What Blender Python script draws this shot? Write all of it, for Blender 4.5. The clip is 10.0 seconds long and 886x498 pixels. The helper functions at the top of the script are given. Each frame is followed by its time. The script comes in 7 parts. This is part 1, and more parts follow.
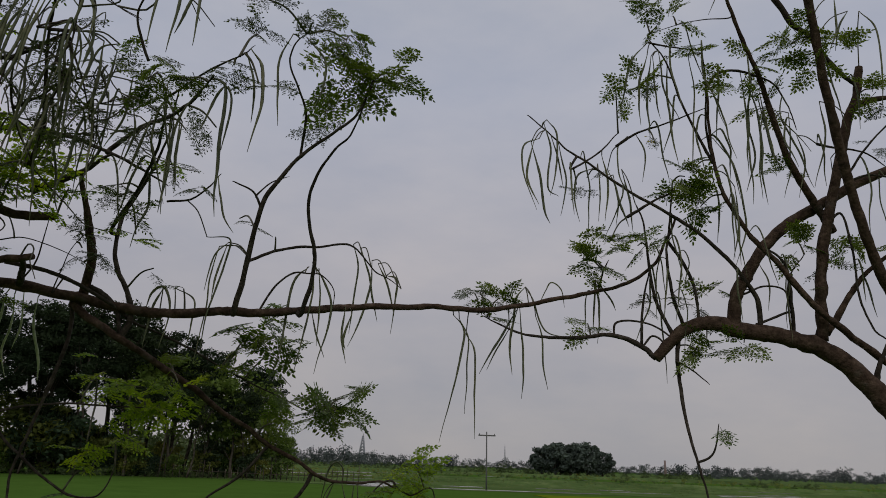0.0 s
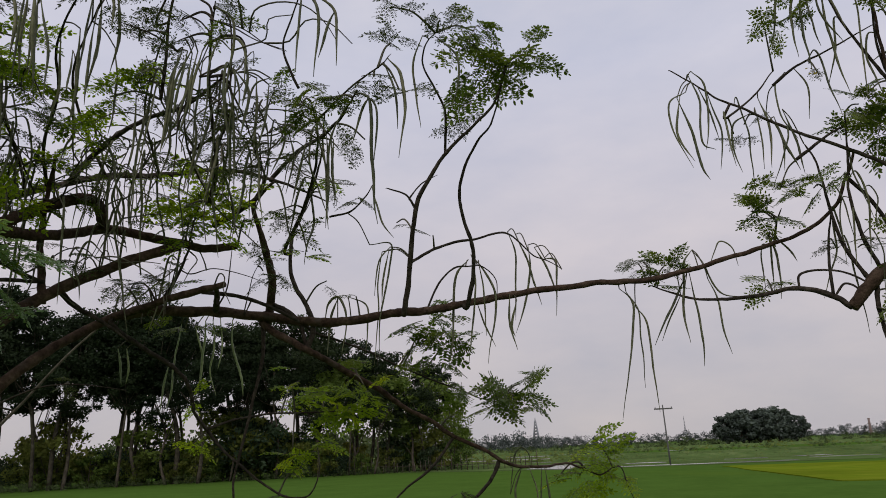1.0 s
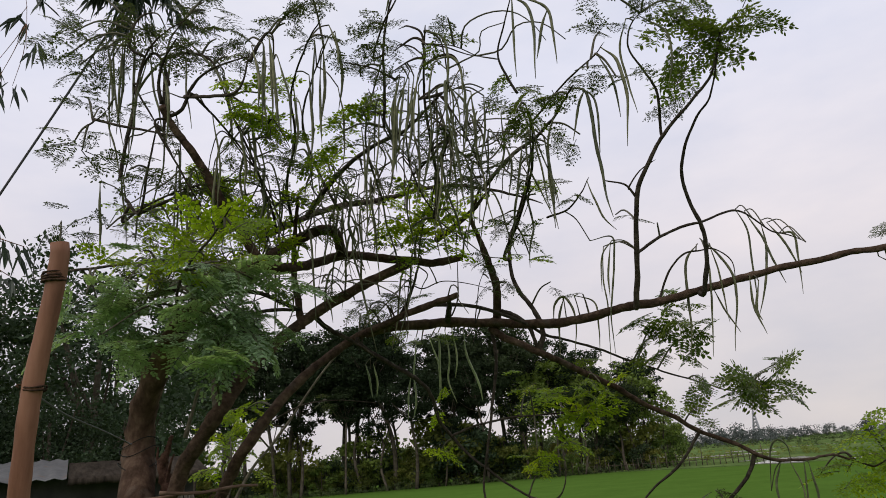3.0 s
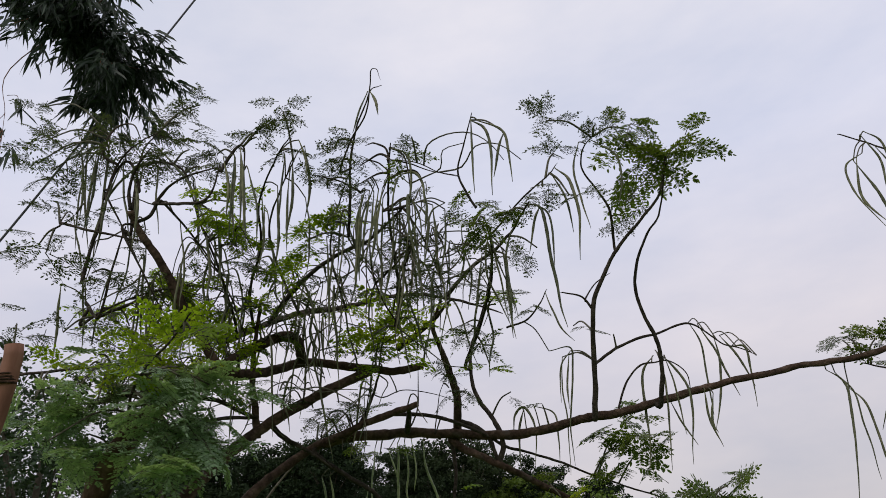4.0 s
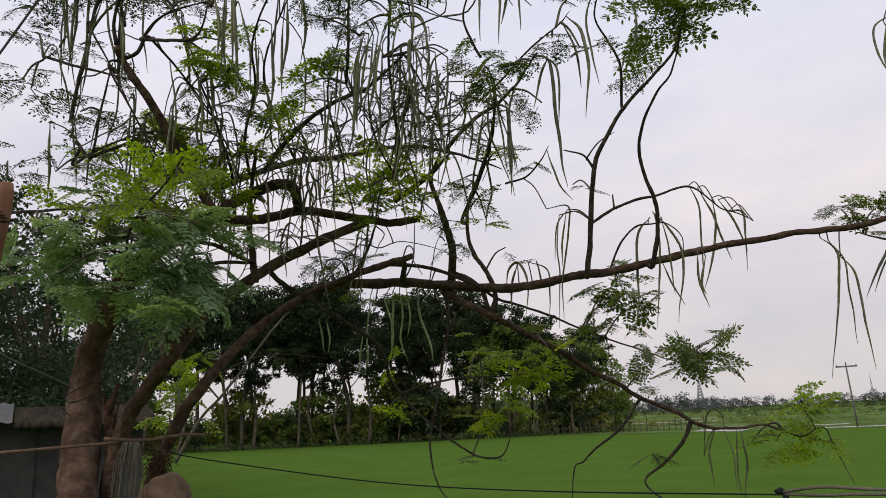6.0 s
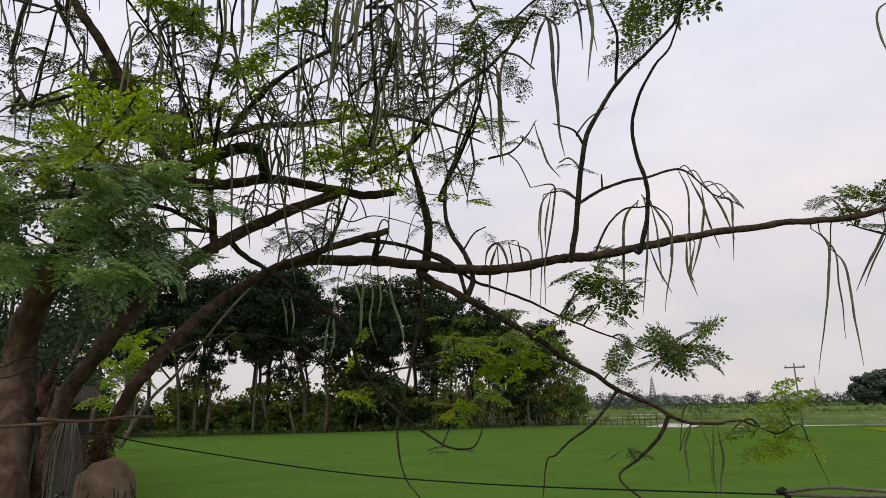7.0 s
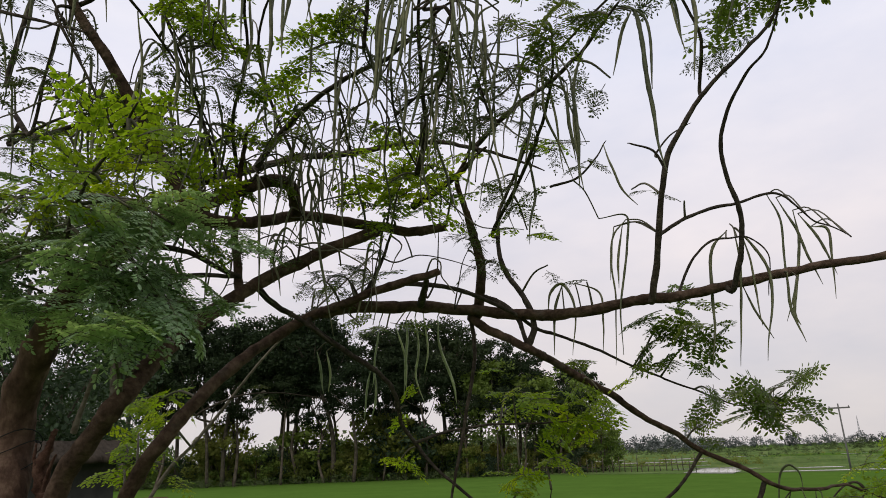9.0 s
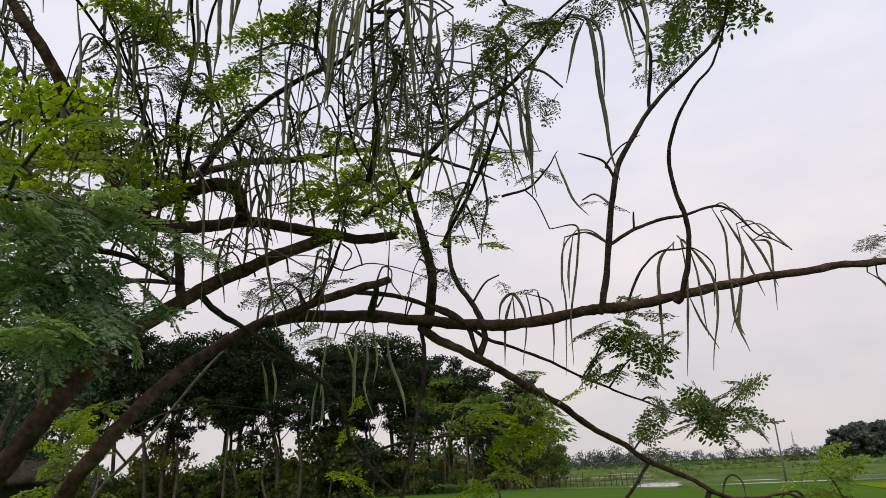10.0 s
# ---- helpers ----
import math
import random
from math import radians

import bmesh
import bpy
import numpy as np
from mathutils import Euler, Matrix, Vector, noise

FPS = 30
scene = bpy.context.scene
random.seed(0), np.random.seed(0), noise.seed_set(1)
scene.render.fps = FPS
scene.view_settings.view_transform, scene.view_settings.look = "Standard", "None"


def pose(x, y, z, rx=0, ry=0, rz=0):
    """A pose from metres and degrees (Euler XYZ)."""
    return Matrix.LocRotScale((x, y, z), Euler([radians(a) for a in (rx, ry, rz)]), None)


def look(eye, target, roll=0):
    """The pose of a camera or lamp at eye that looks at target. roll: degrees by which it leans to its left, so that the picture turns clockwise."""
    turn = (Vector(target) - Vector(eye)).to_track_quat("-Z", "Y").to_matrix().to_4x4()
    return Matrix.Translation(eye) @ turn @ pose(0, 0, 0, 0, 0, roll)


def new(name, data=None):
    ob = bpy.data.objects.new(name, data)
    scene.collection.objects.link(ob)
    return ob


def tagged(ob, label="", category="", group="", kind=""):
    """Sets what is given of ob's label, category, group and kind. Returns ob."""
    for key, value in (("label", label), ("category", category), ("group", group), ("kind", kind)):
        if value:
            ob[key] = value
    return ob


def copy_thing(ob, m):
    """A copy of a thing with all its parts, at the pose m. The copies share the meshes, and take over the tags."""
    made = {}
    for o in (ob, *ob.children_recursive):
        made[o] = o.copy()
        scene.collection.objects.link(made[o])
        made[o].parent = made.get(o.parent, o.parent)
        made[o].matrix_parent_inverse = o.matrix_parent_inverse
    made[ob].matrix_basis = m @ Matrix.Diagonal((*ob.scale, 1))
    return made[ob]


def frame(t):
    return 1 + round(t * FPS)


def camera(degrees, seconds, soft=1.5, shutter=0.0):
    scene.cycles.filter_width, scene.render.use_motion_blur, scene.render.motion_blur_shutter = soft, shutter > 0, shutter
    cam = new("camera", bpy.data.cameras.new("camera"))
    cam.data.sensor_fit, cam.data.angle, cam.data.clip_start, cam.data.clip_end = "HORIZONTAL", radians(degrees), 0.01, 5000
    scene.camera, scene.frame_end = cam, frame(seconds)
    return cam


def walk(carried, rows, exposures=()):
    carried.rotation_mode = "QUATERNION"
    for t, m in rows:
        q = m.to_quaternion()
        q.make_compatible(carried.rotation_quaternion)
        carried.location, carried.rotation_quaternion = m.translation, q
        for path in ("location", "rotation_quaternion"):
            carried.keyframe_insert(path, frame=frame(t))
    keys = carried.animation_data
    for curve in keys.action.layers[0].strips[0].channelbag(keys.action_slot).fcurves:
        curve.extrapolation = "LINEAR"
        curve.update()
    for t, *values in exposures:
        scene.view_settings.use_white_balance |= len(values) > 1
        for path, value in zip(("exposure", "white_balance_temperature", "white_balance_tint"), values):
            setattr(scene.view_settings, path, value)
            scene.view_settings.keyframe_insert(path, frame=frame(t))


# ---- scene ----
cam = camera(65.4, 10.0, soft=0.9)
PATH = [
    (0, (0.033, -0.095, 2.073), (-0.004, 1.814, 2.67), 2.2),
    (0.5, (0.01, -0.092, 2.083), (-0.217, 1.809, 2.66), -0.7),
    (1, (-0.015, -0.102, 2.07), (-0.47, 1.764, 2.629), -2.4),
    (1.5, (-0.038, -0.112, 2.072), (-0.704, 1.696, 2.605), -2.4),
    (2, (-0.075, -0.137, 2.066), (-0.919, 1.595, 2.602), -3.7),
    (2.2, (-0.091, -0.119, 2.071), (-0.987, 1.585, 2.612), -3.2),
    (3.3, (-0.2, -0.173, 2.079), (-1.131, 1.473, 2.728), -4.7),
    (3.5, (-0.179, -0.178, 2.069), (-1.014, 1.479, 2.815), -5.5),
    (4, (-0.139, -0.193, 2.054), (-0.916, 1.427, 2.933), -5.1),
    (4.5, (-0.122, -0.195, 2.063), (-0.893, 1.422, 2.952), -5.7),
    (5, (-0.125, -0.174, 2.079), (-1.015, 1.496, 2.726), -4.7),
    (5.5, (-0.135, -0.187, 2.072), (-1.011, 1.52, 2.637), -4.1),
    (5.7, (-0.136, -0.182, 2.074), (-1.02, 1.535, 2.596), -3.4),
    (6.8, (-0.271, -0.041, 2.067), (-1.071, 1.739, 2.503), -0.6),
    (7, (-0.305, 0.003, 2.064), (-1.072, 1.794, 2.515), -1.3),
    (7.5, (-0.424, 0.105, 2.11), (-1.056, 1.929, 2.634), -1.5),
    (8, (-0.521, 0.188, 2.12), (-1.046, 2.047, 2.64), -1.4),
    (8.5, (-0.543, 0.268, 2.133), (-1.256, 2.047, 2.706), 0.4),
    (9, (-0.569, 0.309, 2.157), (-1.386, 2.042, 2.731), -2.0),
    (9.5, (-0.582, 0.351, 2.156), (-1.419, 2.084, 2.699), -2.2),
    (10, (-0.591, 0.342, 2.14), (-1.267, 2.121, 2.752), -2.7),
]
# how the clip's camera brightens and darkens its picture on the way
EXPOSURE = [(0.0, -0.95, 6600, 7), (0.5, -0.65, 6720, 9), (1.0, -0.45, 6700, 11), (1.5, -0.17, 6850, 10), (2.0, -0.1, 6850, 10), (3.5, -0.05, 6750, 9),
            (4.0, -0.2, 6600, 10), (4.5, -0.5, 6450, 7), (5.0, -0.45, 6650, 9), (5.5, -0.18, 6850, 10), (7.0, 0.0, 6900, 9), (8.0, 0.0, 6850, 9), (10.0, 0.0, 6950, 9)]
walk(cam, [(t, look(eye, target, roll)) for t, eye, target, roll in PATH], EXPOSURE)

# ---- world: an overcast evening sky over a thin clear-sky base
world = bpy.data.worlds.new("overcast_sky")
scene.world = world
world.use_nodes = True
wn, wl = world.node_tree.nodes, world.node_tree.links
wn.clear()
w_out = wn.new("ShaderNodeOutputWorld")
w_sky = wn.new("ShaderNodeTexSky")
w_sky.sky_type, w_sky.sun_disc = "NISHITA", False
w_sky.sun_elevation, w_sky.sun_rotation = radians(42), radians(185)
w_bg_sky = wn.new("ShaderNodeBackground")
w_bg_sky.inputs["Strength"].default_value = 0.05
wl.new(w_sky.outputs["Color"], w_bg_sky.inputs["Color"])
w_co = wn.new("ShaderNodeTexCoord")
w_sep = wn.new("ShaderNodeSeparateXYZ")
wl.new(w_co.outputs["Generated"], w_sep.inputs[0])
w_ramp = wn.new("ShaderNodeValToRGB")
w_ramp.color_ramp.elements[0].position, w_ramp.color_ramp.elements[0].color = 0.0, (0.618, 0.592, 0.616, 1)
w_ramp.color_ramp.elements[1].position, w_ramp.color_ramp.elements[1].color = 1.0, (0.83, 0.81, 0.8, 1)
e = w_ramp.color_ramp.elements.new(0.25)
e.color = (0.71, 0.69, 0.762, 1)
e = w_ramp.color_ramp.elements.new(0.5)
e.color = (0.72, 0.745, 0.885, 1)
e = w_ramp.color_ramp.elements.new(0.72)
e.color = (0.75, 0.765, 0.865, 1)
wl.new(w_sep.outputs["Z"], w_ramp.inputs[0])
w_map = wn.new("ShaderNodeMapping")
w_map.inputs["Scale"].default_value = (1.3, 1.3, 3.2)
wl.new(w_co.outputs["Generated"], w_map.inputs[0])
w_noise = wn.new("ShaderNodeTexNoise")
w_noise.inputs["Scale"].default_value, w_noise.inputs["Detail"].default_value = 1.9, 5.0
w_noise.inputs["Roughness"].default_value = 0.58
wl.new(w_map.outputs[0], w_noise.inputs["Vector"])
w_cloud = wn.new("ShaderNodeValToRGB")
w_cloud.color_ramp.elements[0].position, w_cloud.color_ramp.elements[0].color = 0.32, (0.85, 0.88, 0.94, 1)
w_cloud.color_ramp.elements[1].position, w_cloud.color_ramp.elements[1].color = 0.68, (1.08, 1.05, 1.03, 1)
wl.new(w_noise.outputs["Fac"], w_cloud.inputs[0])
w_mul = wn.new("ShaderNodeMix")
w_mul.data_type, w_mul.blend_type = "RGBA", "MULTIPLY"
w_mul.inputs["Factor"].default_value = 1.0
wl.new(w_ramp.outputs[0], w_mul.inputs["A"])
wl.new(w_cloud.outputs[0], w_mul.inputs["B"])
w_bg = wn.new("ShaderNodeBackground")
w_bg.inputs["Strength"].default_value = 1.18
wl.new(w_mul.outputs["Result"], w_bg.inputs["Color"])
w_mix = wn.new("ShaderNodeMixShader")
w_mix.inputs[0].default_value = 0.94
wl.new(w_bg_sky.outputs[0], w_mix.inputs[1])
wl.new(w_bg.outputs[0], w_mix.inputs[2])
wl.new(w_mix.outputs[0], w_out.inputs[0])

sun = new("sun", bpy.data.lights.new("sun", "SUN"))
sun.data.energy, sun.data.angle, sun.data.color = 1.15, radians(40), (1.0, 0.95, 0.9)
sun.matrix_world = look((0, 0, 30), (3, 34, 0))

# ---- materials
def material(name, colours, scale=8.0, rough=0.8, bump=0.3, bump_scale=None, through_light=0.0, vary=0.0, stretch=(1, 1, 1), metal=0.0, spec=0.4, wear=None, mottle=0.28):
    """A surface of several blended colours with grain, larger stains, relief and, for leaves, light that passes through."""
    m = bpy.data.materials.new(name)
    m.use_nodes = True
    n, l = m.node_tree.nodes, m.node_tree.links
    n.clear()
    out = n.new("ShaderNodeOutputMaterial")
    bsdf = n.new("ShaderNodeBsdfPrincipled")
    bsdf.inputs["Roughness"].default_value = rough
    bsdf.inputs["Metallic"].default_value = metal
    bsdf.inputs["Specular IOR Level"].default_value = spec
    co = n.new("ShaderNodeTexCoord")
    mp = n.new("ShaderNodeMapping")
    mp.inputs["Scale"].default_value = stretch
    l.new(co.outputs["Object"], mp.inputs[0])
    fine = n.new("ShaderNodeTexNoise")
    fine.inputs["Scale"].default_value, fine.inputs["Detail"].default_value = scale, 6.0
    fine.inputs["Roughness"].default_value = 0.65
    l.new(mp.outputs[0], fine.inputs["Vector"])
    ramp = n.new("ShaderNodeValToRGB")
    els = ramp.color_ramp.elements
    for i, c in enumerate(colours):
        p = 0.28 + 0.44 * i / max(1, len(colours) - 1)
        el = els[i] if i < 2 else els.new(p)
        el.position = p
    order = sorted(els, key=lambda el: el.position)
    for el, c in zip(order, colours):
        el.color = (*c, 1)
    l.new(fine.outputs["Fac"], ramp.inputs[0])
    coarse = n.new("ShaderNodeTexNoise")
    coarse.inputs["Scale"].default_value, coarse.inputs["Detail"].default_value = scale * 0.17, 3.0
    l.new(mp.outputs[0], coarse.inputs["Vector"])
    hsv = n.new("ShaderNodeHueSaturation")
    l.new(ramp.outputs[0], hsv.inputs["Color"])
    span = n.new("ShaderNodeMapRange")
    span.inputs["From Min"].default_value, span.inputs["From Max"].default_value = 0.25, 0.75
    span.inputs["To Min"].default_value, span.inputs["To Max"].default_value = 1 - mottle, 1 + mottle
    l.new(coarse.outputs["Fac"], span.inputs["Value"])
    value = span.outputs[0]
    if vary:
        info = n.new("ShaderNodeObjectInfo")
        geo = n.new("ShaderNodeNewGeometry")
        add = n.new("ShaderNodeMath")
        add.operation = "ADD"
        l.new(info.outputs["Random"], add.inputs[0])
        l.new(geo.outputs["Random Per Island"], add.inputs[1])
        r = n.new("ShaderNodeMapRange")
        r.inputs["From Max"].default_value = 2.0
        r.inputs["To Min"].default_value, r.inputs["To Max"].default_value = 1 - vary, 1 + vary
        l.new(add.outputs[0], r.inputs["Value"])
        mul = n.new("ShaderNodeMath")
        mul.operation = "MULTIPLY"
        l.new(value, mul.inputs[0])
        l.new(r.outputs[0], mul.inputs[1])
        value = mul.outputs[0]
        h = n.new("ShaderNodeMapRange")
        h.inputs["To Min"].default_value, h.inputs["To Max"].default_value = 0.5 + 0.035 * vary, 0.5 - 0.035 * vary
        l.new(info.outputs["Random"], h.inputs["Value"])
        l.new(h.outputs[0], hsv.inputs["Hue"])
    l.new(value, hsv.inputs["Value"])
    colour = hsv.outputs[0]
    if wear:
        spot = n.new("ShaderNodeTexNoise")
        spot.inputs["Scale"].default_value, spot.inputs["Detail"].default_value = wear[1], 4.0
        l.new(co.outputs["Object"], spot.inputs["Vector"])
        gate = n.new("ShaderNodeMapRange")
        gate.inputs["From Min"].default_value, gate.inputs["From Max"].default_value = wear[2], wear[2] + 0.12
        l.new(spot.outputs["Fac"], gate.inputs["Value"])
        mix = n.new("ShaderNodeMix")
        mix.data_type = "RGBA"
        l.new(gate.outputs[0], mix.inputs["Factor"])
        l.new(colour, mix.inputs["A"])
        mix.inputs["B"].default_value = (*wear[0], 1)
        colour = mix.outputs["Result"]
    l.new(colour, bsdf.inputs["Base Color"])
    if bump:
        b = n.new("ShaderNodeBump")
        b.inputs["Strength"].default_value, b.inputs["Distance"].default_value = bump, 0.01
        if bump_scale:
            grain = n.new("ShaderNodeTexNoise")
            grain.inputs["Scale"].default_value, grain.inputs["Detail"].default_value = bump_scale, 5.0
            l.new(mp.outputs[0], grain.inputs["Vector"])
            l.new(grain.outputs["Fac"], b.inputs["Height"])
        else:
            l.new(fine.outputs["Fac"], b.inputs["Height"])
        l.new(b.outputs[0], bsdf.inputs["Normal"])
    if through_light:
        tr = n.new("ShaderNodeBsdfTranslucent")
        gain = n.new("ShaderNodeMix")
        gain.data_type, gain.blend_type = "RGBA", "MULTIPLY"
        gain.inputs["Factor"].default_value = 1.0
        l.new(colour, gain.inputs["A"])
        gain.inputs["B"].default_value = (1.5, 1.45, 0.7, 1)
        l.new(gain.outputs["Result"], tr.inputs["Color"])
        mx = n.new("ShaderNodeMixShader")
        mx.inputs[0].default_value = through_light
        l.new(bsdf.outputs[0], mx.inputs[1])
        l.new(tr.outputs[0], mx.inputs[2])
        l.new(mx.outputs[0], out.inputs[0])
    else:
        l.new(bsdf.outputs[0], out.inputs[0])
    return m


TRUNK_BARK = material("trunk_bark", [(0.0238, 0.0138, 0.0089), (0.0841, 0.0515, 0.0358), (0.1831, 0.1237, 0.0890)], 16, 0.9, 1.0, 38, stretch=(1, 1, 0.6), wear=((0.125, 0.095, 0.076), 7, 0.62), spec=0.1)
BARK = material("bark", [(0.0225, 0.0144, 0.0103), (0.0656, 0.0420, 0.0298), (0.1281, 0.0881, 0.0635)], 26, 0.9, 0.9, 60, wear=((0.085, 0.068, 0.054), 9, 0.62), spec=0.1)
BRANCH = material("branch_bark", [(0.0190, 0.0152, 0.0114), (0.0438, 0.0352, 0.0277), (0.0952, 0.0791, 0.0628)], 40, 0.85, 0.5, 90, vary=0.3, spec=0.1)
PALE = material("pale_branch_bark", [(0.060, 0.051, 0.038), (0.112, 0.099, 0.075), (0.180, 0.161, 0.128)], 34, 0.85, 0.6, 80, wear=((0.06, 0.045, 0.03), 12, 0.6), spec=0.15)
TWIG = material("twig_skin", [(0.045, 0.042, 0.027), (0.09, 0.083, 0.056), (0.15, 0.135, 0.1)], 50, 0.7, 0.2, vary=0.25, spec=0.2)
POD = material("pod_skin", [(0.048, 0.054, 0.029), (0.105, 0.112, 0.058), (0.18, 0.175, 0.105)], 30, 0.6, 0.25, vary=0.5, spec=0.2)
POD_YOUNG = material("young_pod_skin", [(0.12, 0.16, 0.06), (0.19, 0.24, 0.1), (0.26, 0.3, 0.15)], 30, 0.55, 0.25, vary=0.4, spec=0.25)
CUT = material("cut_wood", [(0.0900, 0.0594, 0.0405), (0.1530, 0.1035, 0.0720), (0.2160, 0.1530, 0.1125)], 22, 0.9, 0.7, spec=0.1)
LEAF = material("leaf_green", [(0.076, 0.118, 0.022), (0.132, 0.186, 0.04)], 30, 0.45, 0.1, through_light=0.37, vary=0.45, spec=0.18)
# darker grey puts the crown's backlighting against the sky into the leaf colour
LEAF_BACKLIT = material("leaf_backlit_grey", [(0.058, 0.08, 0.036), (0.098, 0.128, 0.06)], 30, 0.5, 0.1, through_light=0.25, vary=0.5, spec=0.2)
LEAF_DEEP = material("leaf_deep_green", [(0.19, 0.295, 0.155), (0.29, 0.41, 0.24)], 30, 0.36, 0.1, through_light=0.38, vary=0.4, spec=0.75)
LEAF_LIME = material("leaf_young_green", [(0.185, 0.275, 0.018), (0.29, 0.385, 0.034)], 30, 0.5, 0.1, through_light=0.58, vary=0.35, spec=0.25)
LEAF_YELLOW = material("leaf_yellowed", [(0.35, 0.27, 0.04), (0.5, 0.38, 0.06)], 30, 0.55, 0.1, through_light=0.4)
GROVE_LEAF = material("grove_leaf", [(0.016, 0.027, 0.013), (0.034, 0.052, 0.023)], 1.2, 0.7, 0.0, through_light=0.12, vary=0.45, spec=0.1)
BUSH_LEAF = material("bush_leaf", [(0.08, 0.11, 0.026), (0.2, 0.215, 0.058)], 1.2, 0.7, 0.0, through_light=0.4, vary=0.6, spec=0.1)
SHRUB_LEAF = material("shrub_leaf", [(0.065, 0.115, 0.022), (0.14, 0.2, 0.045)], 3, 0.6, 0.0, through_light=0.25, vary=0.45, spec=0.15)
DARK_LEAF = material("dark_broad_leaf", [(0.02, 0.038, 0.018), (0.048, 0.078, 0.036)], 3, 0.6, 0.0, through_light=0.2, vary=0.45, spec=0.2)
# lightened towards blue-grey: aerial haze mixed into the clump's base colour
HAZED_CLUMP_LEAF = material("hazed_distant_leaf", [(0.0720, 0.0928, 0.0800), (0.1200, 0.1472, 0.1248)], 0.6, 0.9, 0.0, through_light=0.1, vary=0.35, spec=0.05)
# bluish grey paints distance haze into the horizon trees' leaf colour
HAZED_LEAF = material("hazed_far_leaf", [(0.088, 0.104, 0.1), (0.115, 0.132, 0.126)], 0.15, 0.95, 0.0, vary=0.15, spec=0.0)
BAMBOO_LEAF = material("bamboo_leaf", [(0.02, 0.035, 0.022), (0.045, 0.07, 0.04)], 20, 0.5, 0.0, through_light=0.12, vary=0.35)
GROVE_BARK = material("grove_bark", [(0.03, 0.025, 0.018), (0.075, 0.064, 0.048), (0.15, 0.13, 0.1)], 3, 0.9, 0.4, vary=0.45, spec=0.1)
BAMBOO = material("weathered_bamboo", [(0.1105, 0.0476, 0.0263), (0.1827, 0.085, 0.051), (0.2295, 0.1148, 0.0723)], 20, 0.65, 0.3, stretch=(1, 1, 0.15), wear=((0.06, 0.038, 0.028), 7, 0.62), spec=0.25)
STICK = material("peeled_stick", [(0.091, 0.0525, 0.035), (0.182, 0.119, 0.0875)], 40, 0.75, 0.3, spec=0.2)
CORD = material("pale_cord", [(0.078, 0.0683, 0.052), (0.143, 0.13, 0.104)], 60, 0.85, 0.3, vary=0.25, spec=0.15)
BLACK = material("black_rope", [(0.006, 0.009, 0.009), (0.014, 0.018, 0.017)], 120, 0.8, 0.4, spec=0.15)
WIRE = material("grey_cable", [(0.03, 0.03, 0.035), (0.06, 0.06, 0.065)], 40, 0.6, 0.1)
GRASS = material("paddy_green", [(0.058, 0.12, 0.021), (0.068, 0.131, 0.023), (0.078, 0.142, 0.026)], 2.2, 1.0, 0.03, 30, spec=0.0, wear=((0.085, 0.145, 0.022), 0.03, 0.57), mottle=0.11)
RIPE = material("paddy_yellow_green", [(0.11, 0.17, 0.012), (0.14, 0.19, 0.014), (0.17, 0.21, 0.02)], 0.5, 1.0, 0.2, 9, spec=0.0)
ROUGH = material("rough_grass", [(0.058, 0.1, 0.03), (0.092, 0.142, 0.046), (0.145, 0.185, 0.075)], 0.35, 1.0, 0.5, 6, spec=0.0)
WATER = material("field_water", [(0.2, 0.2, 0.185), (0.27, 0.265, 0.25)], 0.8, 0.1, 0.03, 3, spec=0.5)
SOIL = material("bare_soil", [(0.2, 0.18, 0.165), (0.29, 0.265, 0.25)], 0.7, 0.9, 0.4, 5)
TIN = material("dull_tin", [(0.078, 0.0806, 0.0858), (0.13, 0.1326, 0.1378)], 5, 0.6, 0.1, metal=0.4, wear=((0.12, 0.08, 0.06), 2.5, 0.6))
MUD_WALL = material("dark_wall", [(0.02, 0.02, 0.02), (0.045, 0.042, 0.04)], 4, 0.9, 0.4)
CONCRETE = material("pole_concrete", [(0.1, 0.1, 0.1), (0.17, 0.165, 0.16)], 2, 0.85, 0.2)
STEEL = material("tower_steel", [(0.24, 0.25, 0.27), (0.34, 0.35, 0.37)], 1, 0.5, 0.0, metal=0.5)
BRICK_RED = material("chimney_brick", [(0.2, 0.15, 0.14), (0.3, 0.22, 0.2)], 1, 0.9, 0.2)


# ---- helpers for meshes
def mesh(name, verts, faces, mat, smooth=True):
    me = bpy.data.meshes.new(name)
    me.from_pydata([tuple(v) for v in verts], [], faces)
    me.materials.append(mat)
    if smooth:
        me.polygons.foreach_set("use_smooth", [True] * len(me.polygons))
    me.update()
    return me


def put(name, me, parent=None, m=None, label=""):
    """Links a mesh as one object, under a thing or on its own."""
    ob = new(name, me)
    if parent:
        ob.parent = parent
    if m is not None:
        ob.matrix_basis = m
    return tagged(ob, label)


def thing(name, label, category, at=(0, 0, 0), group="", kind=""):
    ob = new(name)
    ob.empty_display_size = 0.1
    ob.location = at
    return tagged(ob, label, category, group, kind)


def spline(pts, steps):
    """A smooth line through the points."""
    p = [Vector(q) for q in pts]
    p = [p[0] * 2 - p[1], *p, p[-1] * 2 - p[-2]]
    line = []
    for i in range(1, len(p) - 2):
        a, b, c, d = p[i - 1:i + 3]
        for k in range(steps):
            t = k / steps
            line.append(0.5 * (2 * b + (c - a) * t + (2 * a - 5 * b + 4 * c - d) * t * t + (3 * b - a - 3 * c + d) * t ** 3))
    line.append(p[-2])
    return line


